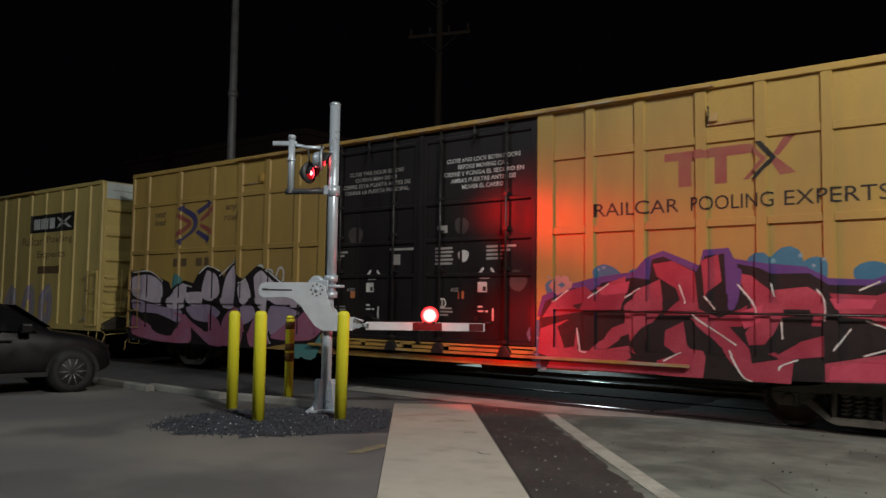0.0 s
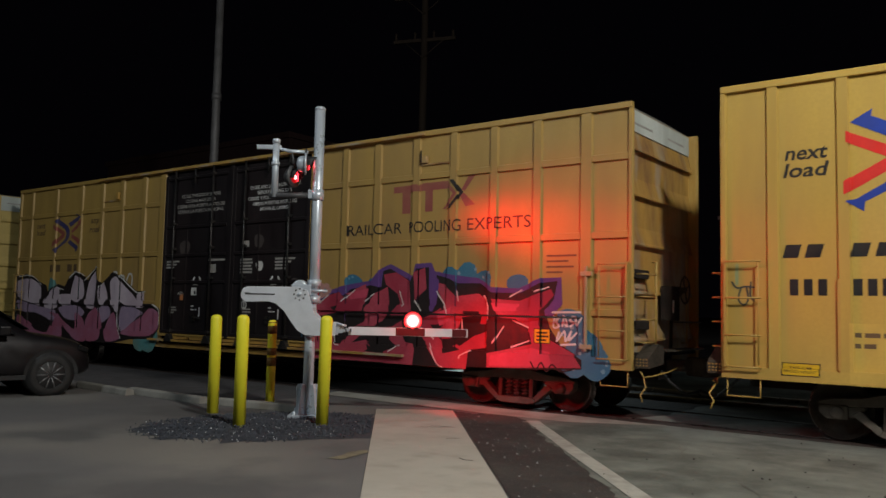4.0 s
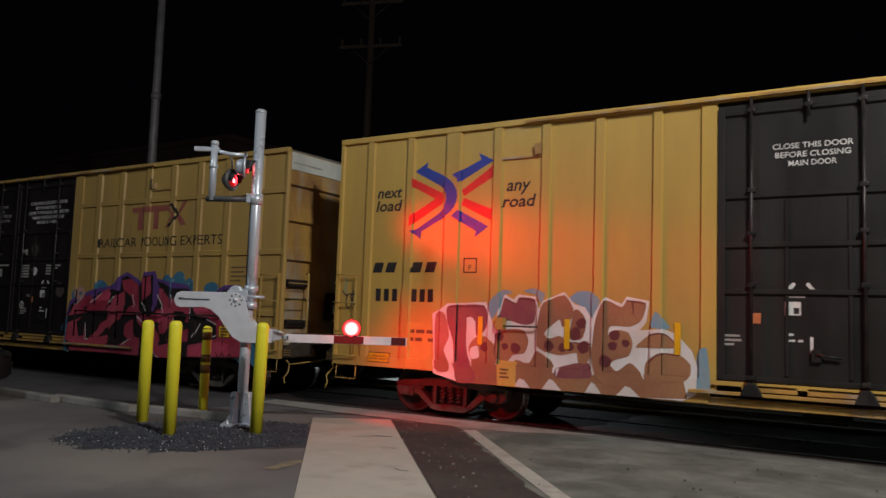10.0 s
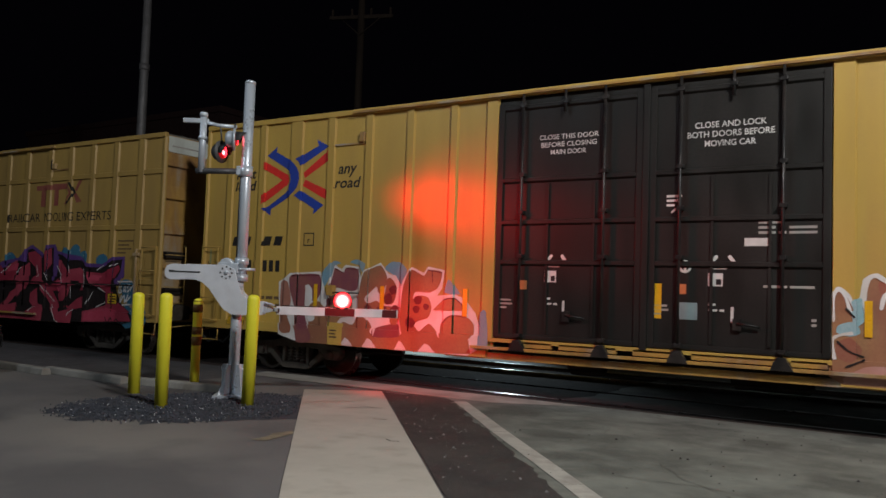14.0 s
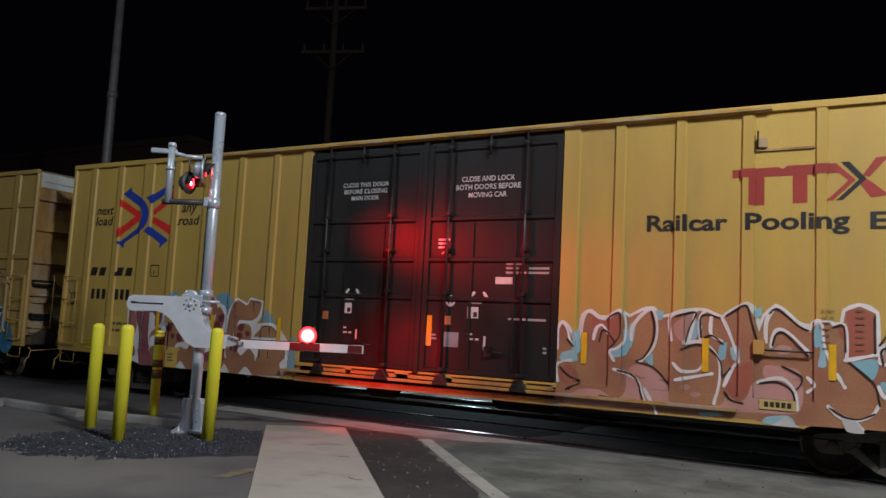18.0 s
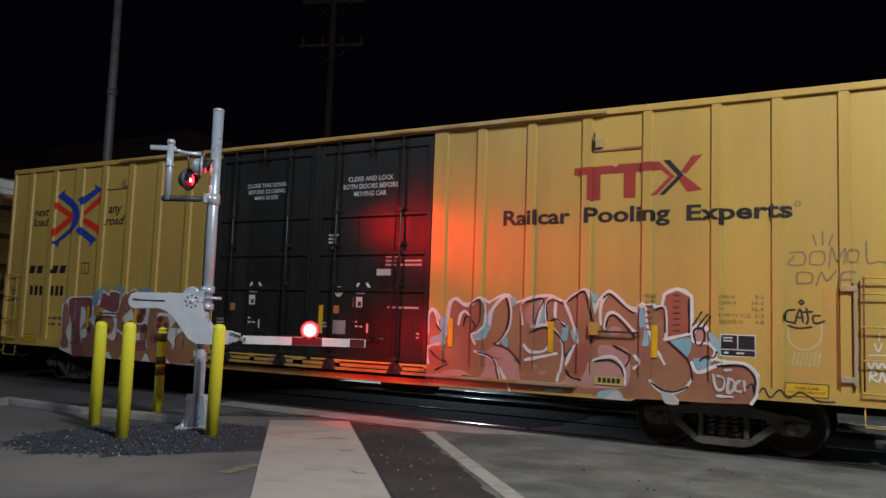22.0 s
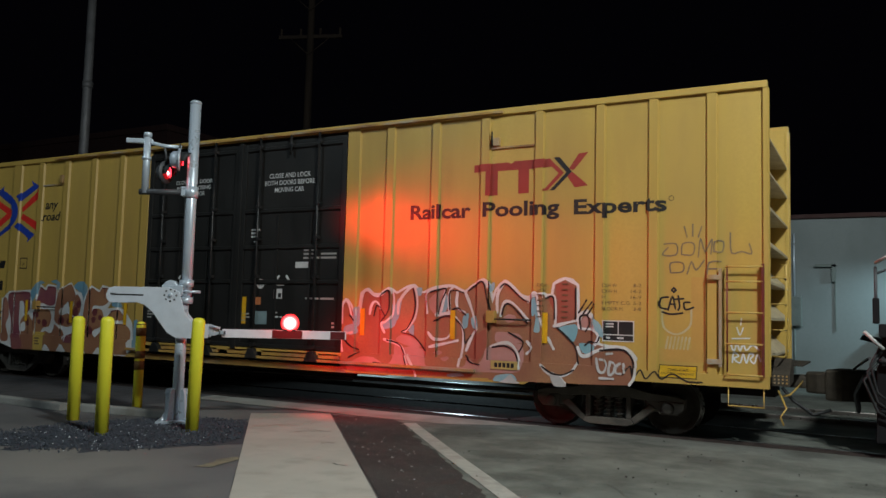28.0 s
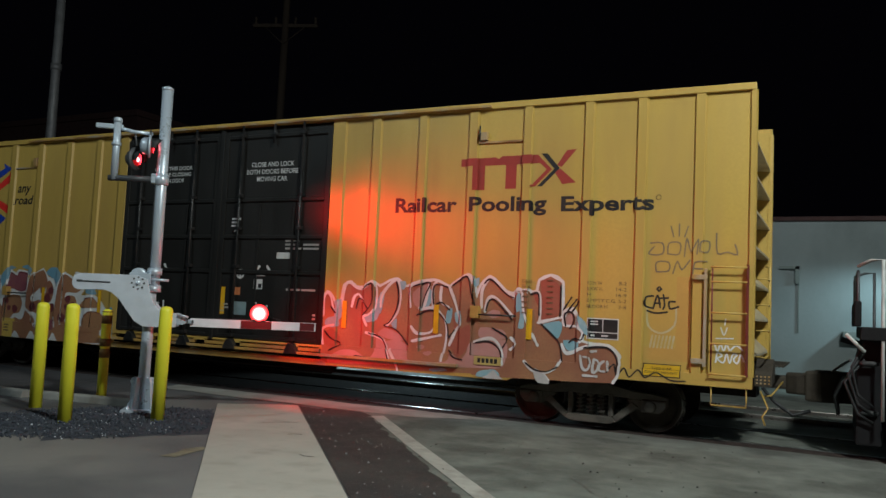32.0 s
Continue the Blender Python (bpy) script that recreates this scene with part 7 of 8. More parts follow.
outline("al_black", (-12.48, 1.93), (-12.39, 2.4), (-11.82, 2.47), (-11.11, 2.24), (-10.69, 2.12), (-10.6, 1.94), (-10.05, 2.16), (-9.66, 2.09), (-9.44, 2.37), (-9.09, 2.51), (-8.65, 2.37), (-8.48, 2.23), (-8.27, 2.5), (-8.05, 2.63), (-8, 2.29), (-7.79, 2.16), (-7.48, 2.36), (-7.31, 2.46), (-6.95, 2.38), (-6.2, 1.97), (-5.89, 1.97), (-5.83, 1.65), (-5.41, 1.66), (-5.12, 1.54), (-5.1, 1.12), (-5.36, 0.84), (-6.32, 0.8), (-7.14, 0.665), (-8.92, 0.665), (-10.94, 0.665), (-12.35, 0.71), (-12.56, 1.32))
outline("al_fill", (-12.35, 2.27), (-11.53, 2.33), (-10.98, 2.09), (-10.99, 1.57), (-11.46, 1.64), (-12.3, 1.81))
outline("al_fill", (-10.71, 1.72), (-10.17, 2.09), (-9.94, 2.03), (-10.04, 1.52), (-10.68, 1.48))
outline("al_fill", (-9.97, 1.87), (-9.23, 1.88), (-9.32, 1.53), (-9.79, 1.59))
outline("al_fill", (-9.33, 1.92), (-9.13, 2.4), (-8.74, 2.27), (-8.63, 1.88), (-8.88, 1.68), (-9.19, 1.74))
outline("al_fill", (-8.55, 1.75), (-8.41, 2.23), (-8.09, 2.53), (-8, 2.23), (-8.08, 1.55), (-8.47, 1.54))
outline("al_fill", (-7.93, 1.98), (-7.68, 2.19), (-7.48, 1.8), (-7.75, 1.56))
outline("al_fill", (-7.4, 2.22), (-7.1, 2.38), (-6.79, 2.16), (-6.24, 1.84), (-6.1, 1.65), (-6.48, 1.58), (-6.88, 1.73), (-6.92, 1.44), (-7.25, 1.59))
outline("al_fill", (-6.12, 1.86), (-5.87, 1.97), (-5.83, 1.59), (-6.18, 1.59))
outline("al_mauve", (-12.23, 1.71), (-10.98, 1.53), (-10.11, 1.44), (-10.21, 1.15), (-11.15, 1.35), (-12.19, 1.4))
outline("al_mauve", (-6.79, 1.6), (-6.14, 1.56), (-5.85, 1.44), (-6.35, 1.18), (-6.7, 0.96), (-6.92, 1.16))
outline("al_mauve", (-9.94, 1.52), (-9.01, 1.6), (-8.57, 1.41), (-8.98, 1.19), (-9.59, 1.24))
outline("al_mauve", (-7.96, 1.49), (-7.47, 1.63), (-7.3, 1.37), (-7.71, 1.16))
outline("al_hot", (-12.27, 1.29), (-11.54, 1.09), (-11.11, 0.88), (-10.44, 0.83), (-9.98, 1.37), (-9.64, 0.96), (-9.71, 0.67), (-10.95, 0.665), (-12.19, 0.81))
outline("al_hot", (-10.36, 1.37), (-10.02, 1.34), (-9.45, 1.08), (-8.96, 0.96), (-8.99, 1.4), (-8.6, 1.2), (-8.37, 0.665), (-8.92, 0.665), (-9.44, 0.94))
outline("al_hot", (-8.34, 1.41), (-7.95, 1.55), (-7.71, 1.16), (-7.75, 0.73), (-8.34, 0.665), (-8.52, 1.13))
outline("al_hot", (-7.53, 1.01), (-7.3, 1.37), (-7.07, 1.44), (-6.92, 1.12), (-6.77, 0.78), (-7.4, 0.68))
outline("al_hot", (-6.74, 0.91), (-6.35, 1.18), (-5.96, 1.31), (-5.59, 1.56), (-5.16, 1.48), (-5.12, 1.12), (-5.46, 0.9), (-6.13, 0.86))
outline("al_white", (-12.3, 2.4), (-11.54, 2.42), (-10.96, 2.16))
outline("al_white", (-9.99, 2.06), (-9.73, 2.02))
outline("al_white", (-9.44, 2.34), (-9.09, 2.51), (-8.65, 2.39))
outline("al_white", (-8.64, 2.27), (-8.03, 2.63))
outline("al_white", (-6.95, 2.38), (-6.2, 1.97), (-5.81, 1.98))
outline("al_white", (-7.9, 2.09), (-7.69, 2.2))
outline("al_white", (-11.01, 2.06), (-10.99, 1.65))
outline("al_white", (-9.92, 1.88), (-9.75, 1.63))
outline("al_white", (-5.41, 1.66), (-5.14, 1.53), (-5.12, 1.18))
outline("al_white", (-6.94, 1.44), (-6.89, 1.06), (-6.73, 0.78))
outline("br_foot", (3.02, 0.67), (3.1, 0.72), (3.2, 0.80), (3.28, 0.72), (3.36, 0.67))
outline("br_foot", (3.92, 0.67), (3.86, 0.76), (3.84, 0.88), (3.95, 0.85), (4.05, 0.76), (4.1, 0.67))


def closed_curve(pts, per=3):
    """A smooth closed outline through the points."""
    n, out = len(pts), []
    for i in range(n):
        a, b, c, d = pts[i - 1], pts[i], pts[(i + 1) % n], pts[(i + 2) % n]
        for j in range(per):
            t = j / per
            out.append(tuple(0.5 * (2 * b[k] + 0.7 * (c[k] - a[k]) * t + (1.4 * a[k] - 5.3 * b[k] + 4.6 * c[k] - 0.7 * d[k]) * t * t * 1.0
                                    + (-0.7 * a[k] + 3.3 * b[k] - 3.3 * c[k] + 0.7 * d[k]) * t ** 3) for k in (0, 1)))
    return out


def sprayed(car, side, key, material, lift, label="", soft=True, grow=0.0, name="graffiti_area"):
    """Sprayed areas of a piece, each a part of its own; grow widens them into an outline."""
    for i, o in enumerate(ART[key]):
        o = closed_curve(o) if soft else o
        bm = shapes([o])
        if grow:
            edge = brush([o + [o[0]]], grow * 2)
            tmp = bpy.data.meshes.new("edge")
            edge.to_mesh(tmp)
            edge.free()
            bm.from_mesh(tmp)
            bpy.data.meshes.remove(tmp)
        lay(name, bm, material, car, side, lift + 0.00012 * i, label)


def sprayed_lines(car, side, key, material, width, lift, label="", name="graffiti_stroke"):
    for i, o in enumerate(ART[key]):
        lay(name, brush([curve_points(o, 4)], width, swell=0.25), material, car, side, lift + 0.00005 * i, label)


def placed(outline, x0, x1, z0, z1):
    """An outline drawn in a unit square, set into a field of the car's side."""
    return [(x0 + u * (x1 - x0), z0 + v * (z1 - z0)) for u, v in outline]


def arrow_logo(car, side, x0, x1, z0, z1, red, blue):
    blue_shapes = [
        [(0.05, 0.84), (0.21, 0.95), (0.20, 0.88), (0.43, 0.75), (0.50, 0.70), (0.55, 0.635), (0.58, 0.57), (0.588, 0.50), (0.58, 0.43), (0.555, 0.365), (0.50, 0.30), (0.43, 0.25), (0.15, 0.09), (0.14, 0.0), (0.01, 0.10), (0.09, 0.12), (0.36, 0.30), (0.42, 0.36), (0.452, 0.43), (0.46, 0.49), (0.45, 0.55), (0.42, 0.60), (0.37, 0.64)],
        [(0.52, 0.76), (0.85, 0.92), (0.82, 1.0), (1.0, 0.90), (0.59, 0.66), (0.58, 0.71)],
        [(0.52, 0.26), (0.60, 0.33), (0.95, 0.12), (0.80, 0.0), (0.81, 0.07)]]
    red_shapes = [
        [(0.02, 0.76), (0.40, 0.55), (0.42, 0.485), (0.40, 0.42), (0.0, 0.16), (0.0, 0.29), (0.31, 0.485), (0.02, 0.655)],
        [(1.0, 0.85), (0.63, 0.565), (0.66, 0.495), (1.0, 0.71)],
        [(0.66, 0.475), (0.99, 0.32), (0.98, 0.19), (0.63, 0.39)]]
    for o in blue_shapes:
        lay("arrow_logo", shapes([placed(o, x0, x1, z0, z1)]), blue, car, side, 0.004, "blue arrow shapes of a logo")
    for o in red_shapes:
        lay("arrow_logo", shapes([placed(o, x0, x1, z0, z1)]), red, car, side, 0.003, "red arrow shapes of a logo")


def bar_logo(car, side, x0, x1, z0, z1, red):
    reds = [[(0, 0.66), (0, 0.86), (0.31, 0.88), (0.34, 0.83), (0.37, 0.90), (0.68, 0.90), (0.735, 0.68), (0.5, 0.66)], [(0.115, 0), (0.22, 0), (0.22, 0.66), (0.115, 0.66)], [(0.405, 0.02), (0.50, 0.02), (0.50, 0.66), (0.405, 0.66)],
            [(0.84, 0.60), (0.92, 0.98), (1.0, 1.0), (0.88, 0.55)], [(0.82, 0.44), (0.87, 0.51), (1.0, 0.14), (0.89, 0.10)]]
    for o in reds:
        lay("bar_logo", shapes([placed(o, x0, x1, z0, z1)]), red, car, side, 0.003, "dark red bar shapes of a logo")
    lay("bar_logo", shapes([placed([(0.64, 0.86), (0.755, 0.50), (0.62, 0.06), (0.66, 0.06), (0.80, 0.50), (0.69, 0.86)], x0, x1, z0, z1)]), red, car, side, 0.004)
    lay("bar_logo", shapes([placed([(0.71, 0.92), (0.82, 0.51), (0.68, 0.06), (0.72, 0.06), (0.865, 0.52), (0.76, 0.92)], x0, x1, z0, z1)]), L_BLACK, car, side, 0.005, "black chevron of a logo")


def spots(car, side, name, centres, r, m, lift, label=""):
    for i, (x, z, k) in enumerate(centres):
        bm = bmesh.new()
        bm.faces.new([bm.verts.new((x + r * k * math.cos(a) * (1 + 0.12 * math.sin(3 * a + i)), 0, z + r * k * math.sin(a) * (1 + 0.1 * math.cos(2 * a + i)))) for a in (2 * math.pi * j / 14 for j in range(14))])
        lay(name, bm, m, car, side, lift + 0.00004 * i, label)


def plate(car, side, x0, x1, z0, z1, m, words, border=True, char=0.04, ink=L_BLACK, name="sign_plate", label=""):
    if border:
        lay(name, shapes([rect(x0 - 0.012, x1 + 0.012, z0 - 0.012, z1 + 0.012)]), L_BLACK, car, side, 0.0030)
    lay(name, shapes([rect(x0, x1, z0, z1)]), m, car, side, 0.0045, label)
    n = len(words)
    for i, w in enumerate(words):
        h = (z1 - z0) / (n + 1) * 0.62
        zc = z1 - (z1 - z0) * (i + 1) / (n + 1)
        wd = min(len(w) * char, (x1 - x0) * 0.9)
        lay("lettering", lettering(w, (x0 + x1 - wd) / 2, (x0 + x1 + wd) / 2, zc - h / 2, zc + h / 2), ink, car, side, 0.0062)


def door_labels(car, side, xs, orange=L_ORANGE, white=L_WHITE):
    """Small stickers and stencils low on each door leaf."""
    for x in xs:
        lay("door_sticker", shapes([rect(x - 0.03, x + 0.17, 1.90, 2.08)]), white, car, side, 0.003, "white door sticker")
        lay("door_sticker", shapes([rect(x + 0.08, x + 0.15, 1.92, 2.0)]), L_BLACK, car, side, 0.0045)
        lay("door_sticker", shapes([rect(x - 0.46, x - 0.33, 1.78, 1.92)]), orange, car, side, 0.003, "orange door sticker")
        lay("door_arrow", brush([[(x + 0.0, 2.22), (x + 0.08, 2.31)], [(x + 0.26, 2.31), (x + 0.33, 2.22)]], 0.05), white, car, side, 0.003)
        bars([(0.10,), (0.12, 0.06)], x - 0.02, 1.66, 0.03, 0.05, white, car, side)
        bars([0.20], x + 0.02, 2.16, 0.025, 0.02, L_GREY, car, side)
        bars([(0.42, 0.36)], x - 0.85, 2.22, 0.035, 0.02, L_GREY, car, side)
        lay("door_mark", shapes([rect(x + 0.28, x + 0.32, 1.40, 1.62)]), white, car, side, 0.003)
        bars([0.28, 0.3, 0.2], x - 0.88, 1.62, 0.03, 0.03, L_GREY, car, side)


def marks_b():
    car, side = car_b, side_b
    lay("lettering", lettering("next", -10.98, -10.45, 3.83, 4.00, 0.22, 0.02), L_BLACK, car, side, 0.003)
    lay("lettering", lettering("load", -11.00, -10.46, 3.59, 3.79, 0.22, 0.02), L_BLACK, car, side, 0.003)
    lay("lettering", lettering("any", -8.35, -7.93, 3.75, 3.96, 0.22, 0.02), L_BLACK, car, side, 0.003)
    lay("lettering", lettering("road", -8.40, -7.83, 3.55, 3.75, 0.22, 0.02), L_BLACK, car, side, 0.003)
    arrow_logo(car, side, -10.24, -8.57, 3.08, 4.50, L_BRIGHT_RED, L_NAVY)
    # reporting mark and car number as plain bars
    for x in (-11.02, -10.74, -10.18, -9.89):
        lay("reporting_mark", shapes([rect(x, x + 0.20, 2.49, 2.67, 0.05)]), L_BLACK, car, side, 0.003, "black bars in place of the reporting mark")
    for x in (-10.93, -10.75, -10.57, -10.15, -9.98, -9.81):
        lay("car_number", shapes([rect(x, x + 0.11, 1.98, 2.20)]), L_BLACK, car, side, 0.003, "black bars in place of the car number")
    lay("stencil_box", shapes([rect(-9.11, -8.85, 2.48, 2.50), rect(-9.11, -8.85, 2.71, 2.73), rect(-9.11, -9.09, 2.50, 2.71), rect(-8.87, -8.85, 2.50, 2.71)]), L_BLACK, car, side, 0.003)
    lay("lettering", lettering("F", -9.01, -8.95, 2.53, 2.61), L_BLACK, car, side, 0.003)
    bars([(0.08, 0.18, 0.22), (0.07, 0.14, -0.05, 0.18)], -10.14, 1.50, 0.06, 0.08, L_FADED, car, side)
    lay("sprayed_square", shapes([rect(-10.20, -9.72, 0.84, 1.62)]), mat_panel, car, side, 0.0022, "fresher yellow painted patch")
    bar_logo(car, side, 2.48, 4.39, 3.60, 4.19, L_RED)
    for w, a, b, z0, z1 in (("Railcar", 1.30, 2.43, 3.255, 3.50), ("Pooling", 2.66, 3.94, 3.185, 3.495), ("Experts", 4.17, 5.56, 3.175, 3.475)):
        lay("lettering", lettering(w, a, b, z0, z1, 0, 0.030), L_BLACK, car, side, 0.003, "black slogan lettering")
    lay("sign_plate", brush([[(5.62 + 0.035 * math.cos(a), 3.43 + 0.035 * math.sin(a)) for a in (2 * math.pi * j / 12 for j in range(13))]], 0.008), L_BLACK, car, side, 0.003)
    plate(car, side, 5.47, 5.97, 0.905, 1.06, SIGN_YELLOW, ["THIS CAR", "EXCESS HEIGHT"], char=0.036, label="yellow excess height sign")
    plate(car, side, -11.03, -10.57, 0.91, 1.06, SIGN_YELLOW, ["THIS CAR", "EXCESS HEIGHT"], char=0.036, label="yellow excess height sign")
    plate(car, side, 4.64, 5.10, 1.365, 1.67, L_WHITE, [], False, label="white-edged black data panel")
    for r in (rect(4.655, 4.86, 1.47, 1.655), rect(4.875, 5.085, 1.47, 1.655), rect(4.655, 5.085, 1.38, 1.455)):
        lay("data_panel_cell", shapes([r]), L_BLACK, car, side, 0.0062)
    bars([(0.12,), (0.12,)], 4.68, 1.63, 0.02, 0.02, L_WHITE, car, side, 0.008)
    bars([(0.06, -0.03, 0.10)], 4.69, 1.43, 0.025, 0.02, L_WHITE, car, side, 0.008)
    for i, (a, b) in enumerate((("EXH W", "8-2"), ("EXW H", "14-2"), ("H", "16-9"), ("EMPTY C.G.", "5-2"), ("FLOOR H", "3-8"))):
        z = 2.205 - i * 0.085
        lay("lettering", lettering(a, 4.63, 4.63 + 0.042 * len(a), z - 0.05, z), L_FADED, car, side, 0.003)
        lay("lettering", lettering(b, 5.20 - 0.038 * len(b), 5.20, z - 0.05, z), L_FADED, car, side, 0.003)
    for i, (a, b) in enumerate((("EXH", "17-0"), ("EXW", "10-8"), ("IW", "9-7"), ("IL", "60-9"), ("IW", "9-6"), ("IH", "13-1"), ("CU FT", "7550"))):
        z = 2.205 - i * 0.083
        if i < 2:
            lay("lettering", lettering(a, 3.62, 3.62 + 0.045 * len(a), z - 0.048, z), L_FADED, car, side, 0.0178)
        else:
            bars([0.09], 3.62, z, 0.02, 0.01, L_FADED, car, side, 0.0178)
        bars([0.10], 4.0, z, 0.018, 0.01, L_FADED, car, side, 0.0178)
    lay("stencil_plate", shapes([rect(2.87, 3.32, 0.87, 1.00)]), SIGN_TAN, car, side, 0.0205, "tan stencil plate with dark bars")
    lay("stencil_plate", shapes([rect(2.93 + 0.07 * k, 2.98 + 0.07 * k, 0.90, 0.97) for k in range(5)]), L_BLACK, car, side, 0.0225)
    # reflective markers
    for x in (-8.74, -7.20, -5.50, 0.41, 2.16, 3.74):
        lay("reflective_marker", shapes([rect(x - 0.045, x + 0.045, 1.30, 1.76)]), REFLECT, car, side, 0.0210, "yellow reflective strip")
    lay("reflective_marker", shapes([rect(-2.33, -2.23, 1.42, 1.92)]), REFLECT, car, side, 0.003, "yellow reflective strip")
    # doors
    lines_of(["CLOSE THIS DOOR", "BEFORE CLOSING", "MAIN DOOR"], -3.73, 4.225, 0.078, 0.042, L_WHITE, car, side, 0.066)
    lines_of(["CLOSE AND LOCK", "BOTH DOORS BEFORE", "MOVING CAR"], -1.31, 4.225, 0.088, 0.046, L_WHITE, car, side, 0.069)
    door_labels(car, side, (-4.05, -1.55))
    lay("door_sticker", brush([[(-1.90 + 0.075 * math.cos(a), 2.17 + 0.075 * math.sin(a)) for a in (2 * math.pi * j / 16 for j in range(17))], [(-1.90, 2.12), (-1.90, 2.22)]], 0.035), L_WHITE, car, side, 0.003, "white ring mark")
    lay("door_sticker", shapes([rect(-2.00, -1.72, 1.42, 1.66)]), L_CYAN, car, side, 0.003, "pale blue grey sticker")
    lay("door_sticker", shapes([rect(-1.10, -0.76, 2.46, 2.57)]), L_WHITE, car, side, 0.003, "white sticker")
    bars([(0.30,), (0.22, -0.10, 0.34), (0.22, 0.1, 0.34)], -0.92, 2.80, 0.035, 0.035, L_GREY, car, side)
    bars([0.22, 0.16, 0.12], -2.18, 3.20, 0.035, 0.03, L_WHITE, car, side)
    lay("door_arrow", brush([[(-2.10, 2.95), (-2.02, 3.02)]], 0.03), L_WHITE, car, side, 0.003)
    bars([(0.30, 0.3)], -0.85, 1.93, 0.035, 0.03, L_GREY, car, side)
    bars([0.06, 0.06], -0.25, 1.50, 0.035, 0.03, L_GREY, car, side)
    # tags
    g = [[(5.15, 2.78), (5.05, 2.66), (5.30, 2.66), (5.30, 2.84), (5.08, 2.84)], [(5.40, 2.66), (5.42, 2.84), (5.62, 2.84), (5.60, 2.66), (5.42, 2.66)], [(5.70, 2.62), (5.74, 2.92), (5.82, 2.70), (5.95, 2.90), (5.93, 2.66)],
         [(5.98, 2.70), (6.0, 2.86), (6.14, 2.86), (6.12, 2.70), (6.0, 2.70)], [(6.26, 3.0), (6.28, 2.68), (6.45, 2.70), (6.62, 2.66), (6.58, 2.82)], [(5.50, 2.95), (5.45, 3.12)], [(5.60, 2.96), (5.60, 3.16)], [(5.70, 2.95), (5.76, 3.12)],
         [(5.20, 2.36), (5.20, 2.52), (5.42, 2.52), (5.42, 2.38), (5.22, 2.36)], [(5.50, 2.34), (5.58, 2.54), (5.66, 2.40), (5.80, 2.56)], [(5.86, 2.30), (5.90, 2.52), (6.10, 2.54)], [(5.88, 2.42), (6.04, 2.42)]]
    g = [[(5.5 + (x - 5.05) * 0.76, 2.62 + (z - 2.66) * 0.85) for x, z in line] for line in g]
    lay("tag", brush([curve_points(line, 3) for line in g], 0.021), P_GREYTAG, car, side, 0.003, "grey scribbled tag")
    lay("tag", brush([curve_points([(5.58, 2.02), (5.48, 2.0), (5.47, 1.88), (5.56, 1.85)]), curve_points([(5.58, 1.84), (5.64, 2.03), (5.68, 1.86)]), [(5.60, 1.92), (5.68, 1.92)], curve_points([(5.72, 2.04), (5.74, 1.90), (5.72, 1.84)]), [(5.67, 1.99), (5.79, 2.0)], curve_points([(5.88, 1.95), (5.80, 1.94), (5.82, 1.85), (5.93, 1.88)]), curve_points([(5.50, 1.81), (5.62, 1.78), (5.78, 1.80)]), [(5.63, 2.12 + 0.03 * 0), (5.66, 2.15), (5.69, 2.12), (5.66, 2.09), (5.63, 2.12)]], 0.026), L_BLACK, car, side, 0.003, "black scribbled tag")
    lay("tag", brush([curve_points([(4.95, 0.90), (5.05, 1.02), (5.10, 0.86), (5.20, 0.98), (5.28, 0.86), (5.40, 0.97), (5.50, 0.87), (5.65, 0.95), (5.85, 0.86), (6.05, 0.86)])], 0.02), L_BLACK, car, side, 0.008, "black scribbled tag")
    lay("tag", brush([curve_points([(5.50, 1.86), (5.52, 1.60), (5.70, 1.50), (5.88, 1.62), (5.90, 1.84)])] + [[(5.55 + 0.05 * k, 1.30), (5.58 + 0.05 * k, 1.46)] for k in range(7)], 0.028), P_FAINT, car, side, 0.003, "faint white tag")
    lay("tag", brush([curve_points([(6.50, 1.62), (6.54, 1.52), (6.58, 1.62)]), [(6.44, 1.47), (6.66, 1.48)], [(6.55, 1.66), (6.56, 1.74)]], 0.018), P_CHALK, car, side, 0.003, "white scribbled tag")
    lay("tag", brush([curve_points([(6.42, 1.40), (6.46, 1.30), (6.50, 1.40), (6.54, 1.31), (6.58, 1.40), (6.62, 1.32), (6.70, 1.39), (6.78, 1.33)]), curve_points([(6.44, 1.15), (6.46, 1.28), (6.52, 1.24), (6.46, 1.20), (6.54, 1.15), (6.58, 1.27), (6.62, 1.15), (6.66, 1.27), (6.71, 1.26), (6.67, 1.20), (6.72, 1.15), (6.76, 1.27), (6.80, 1.18)])], 0.022), P_CHALK, car, side, 0.003, "white scribbled tag")
    lay("painted_patch", shapes([rect(5.90, 6.10, 1.12, 2.30), rect(5.46, 5.90, 1.12, 1.30)]), mat_patch, car, side, 0.0022, "orange touched-up paint")
    lay("painted_patch", shapes([rect(-10.38, -10.30, 1.0, 2.2)]), mat_patch, car, side, 0.0022)
    lay("tag", brush([[(-11.63, 2.40), (-11.635, 2.14)]], 0.05), P_SAGE, car, side, 0.003, "pale green paint drip")
    lay("tag", brush([curve_points([(-11.70, 2.16), (-11.63, 2.08), (-11.52, 2.10), (-11.40, 2.09)]), curve_points([(-11.58, 2.08), (-11.61, 1.92), (-11.54, 1.84), (-11.48, 1.92), (-11.50, 2.08)]), curve_points([(-11.44, 2.16), (-11.45, 1.98), (-11.40, 1.90)])], 0.024), P_DARKGREEN, car, side, 0.006, "dark green scribbled tag")

    # right-hand piece
    for o in ART["br_base"]:
        rim = [p for p in closed_curve(o, 2) if p[1] > 1.02]
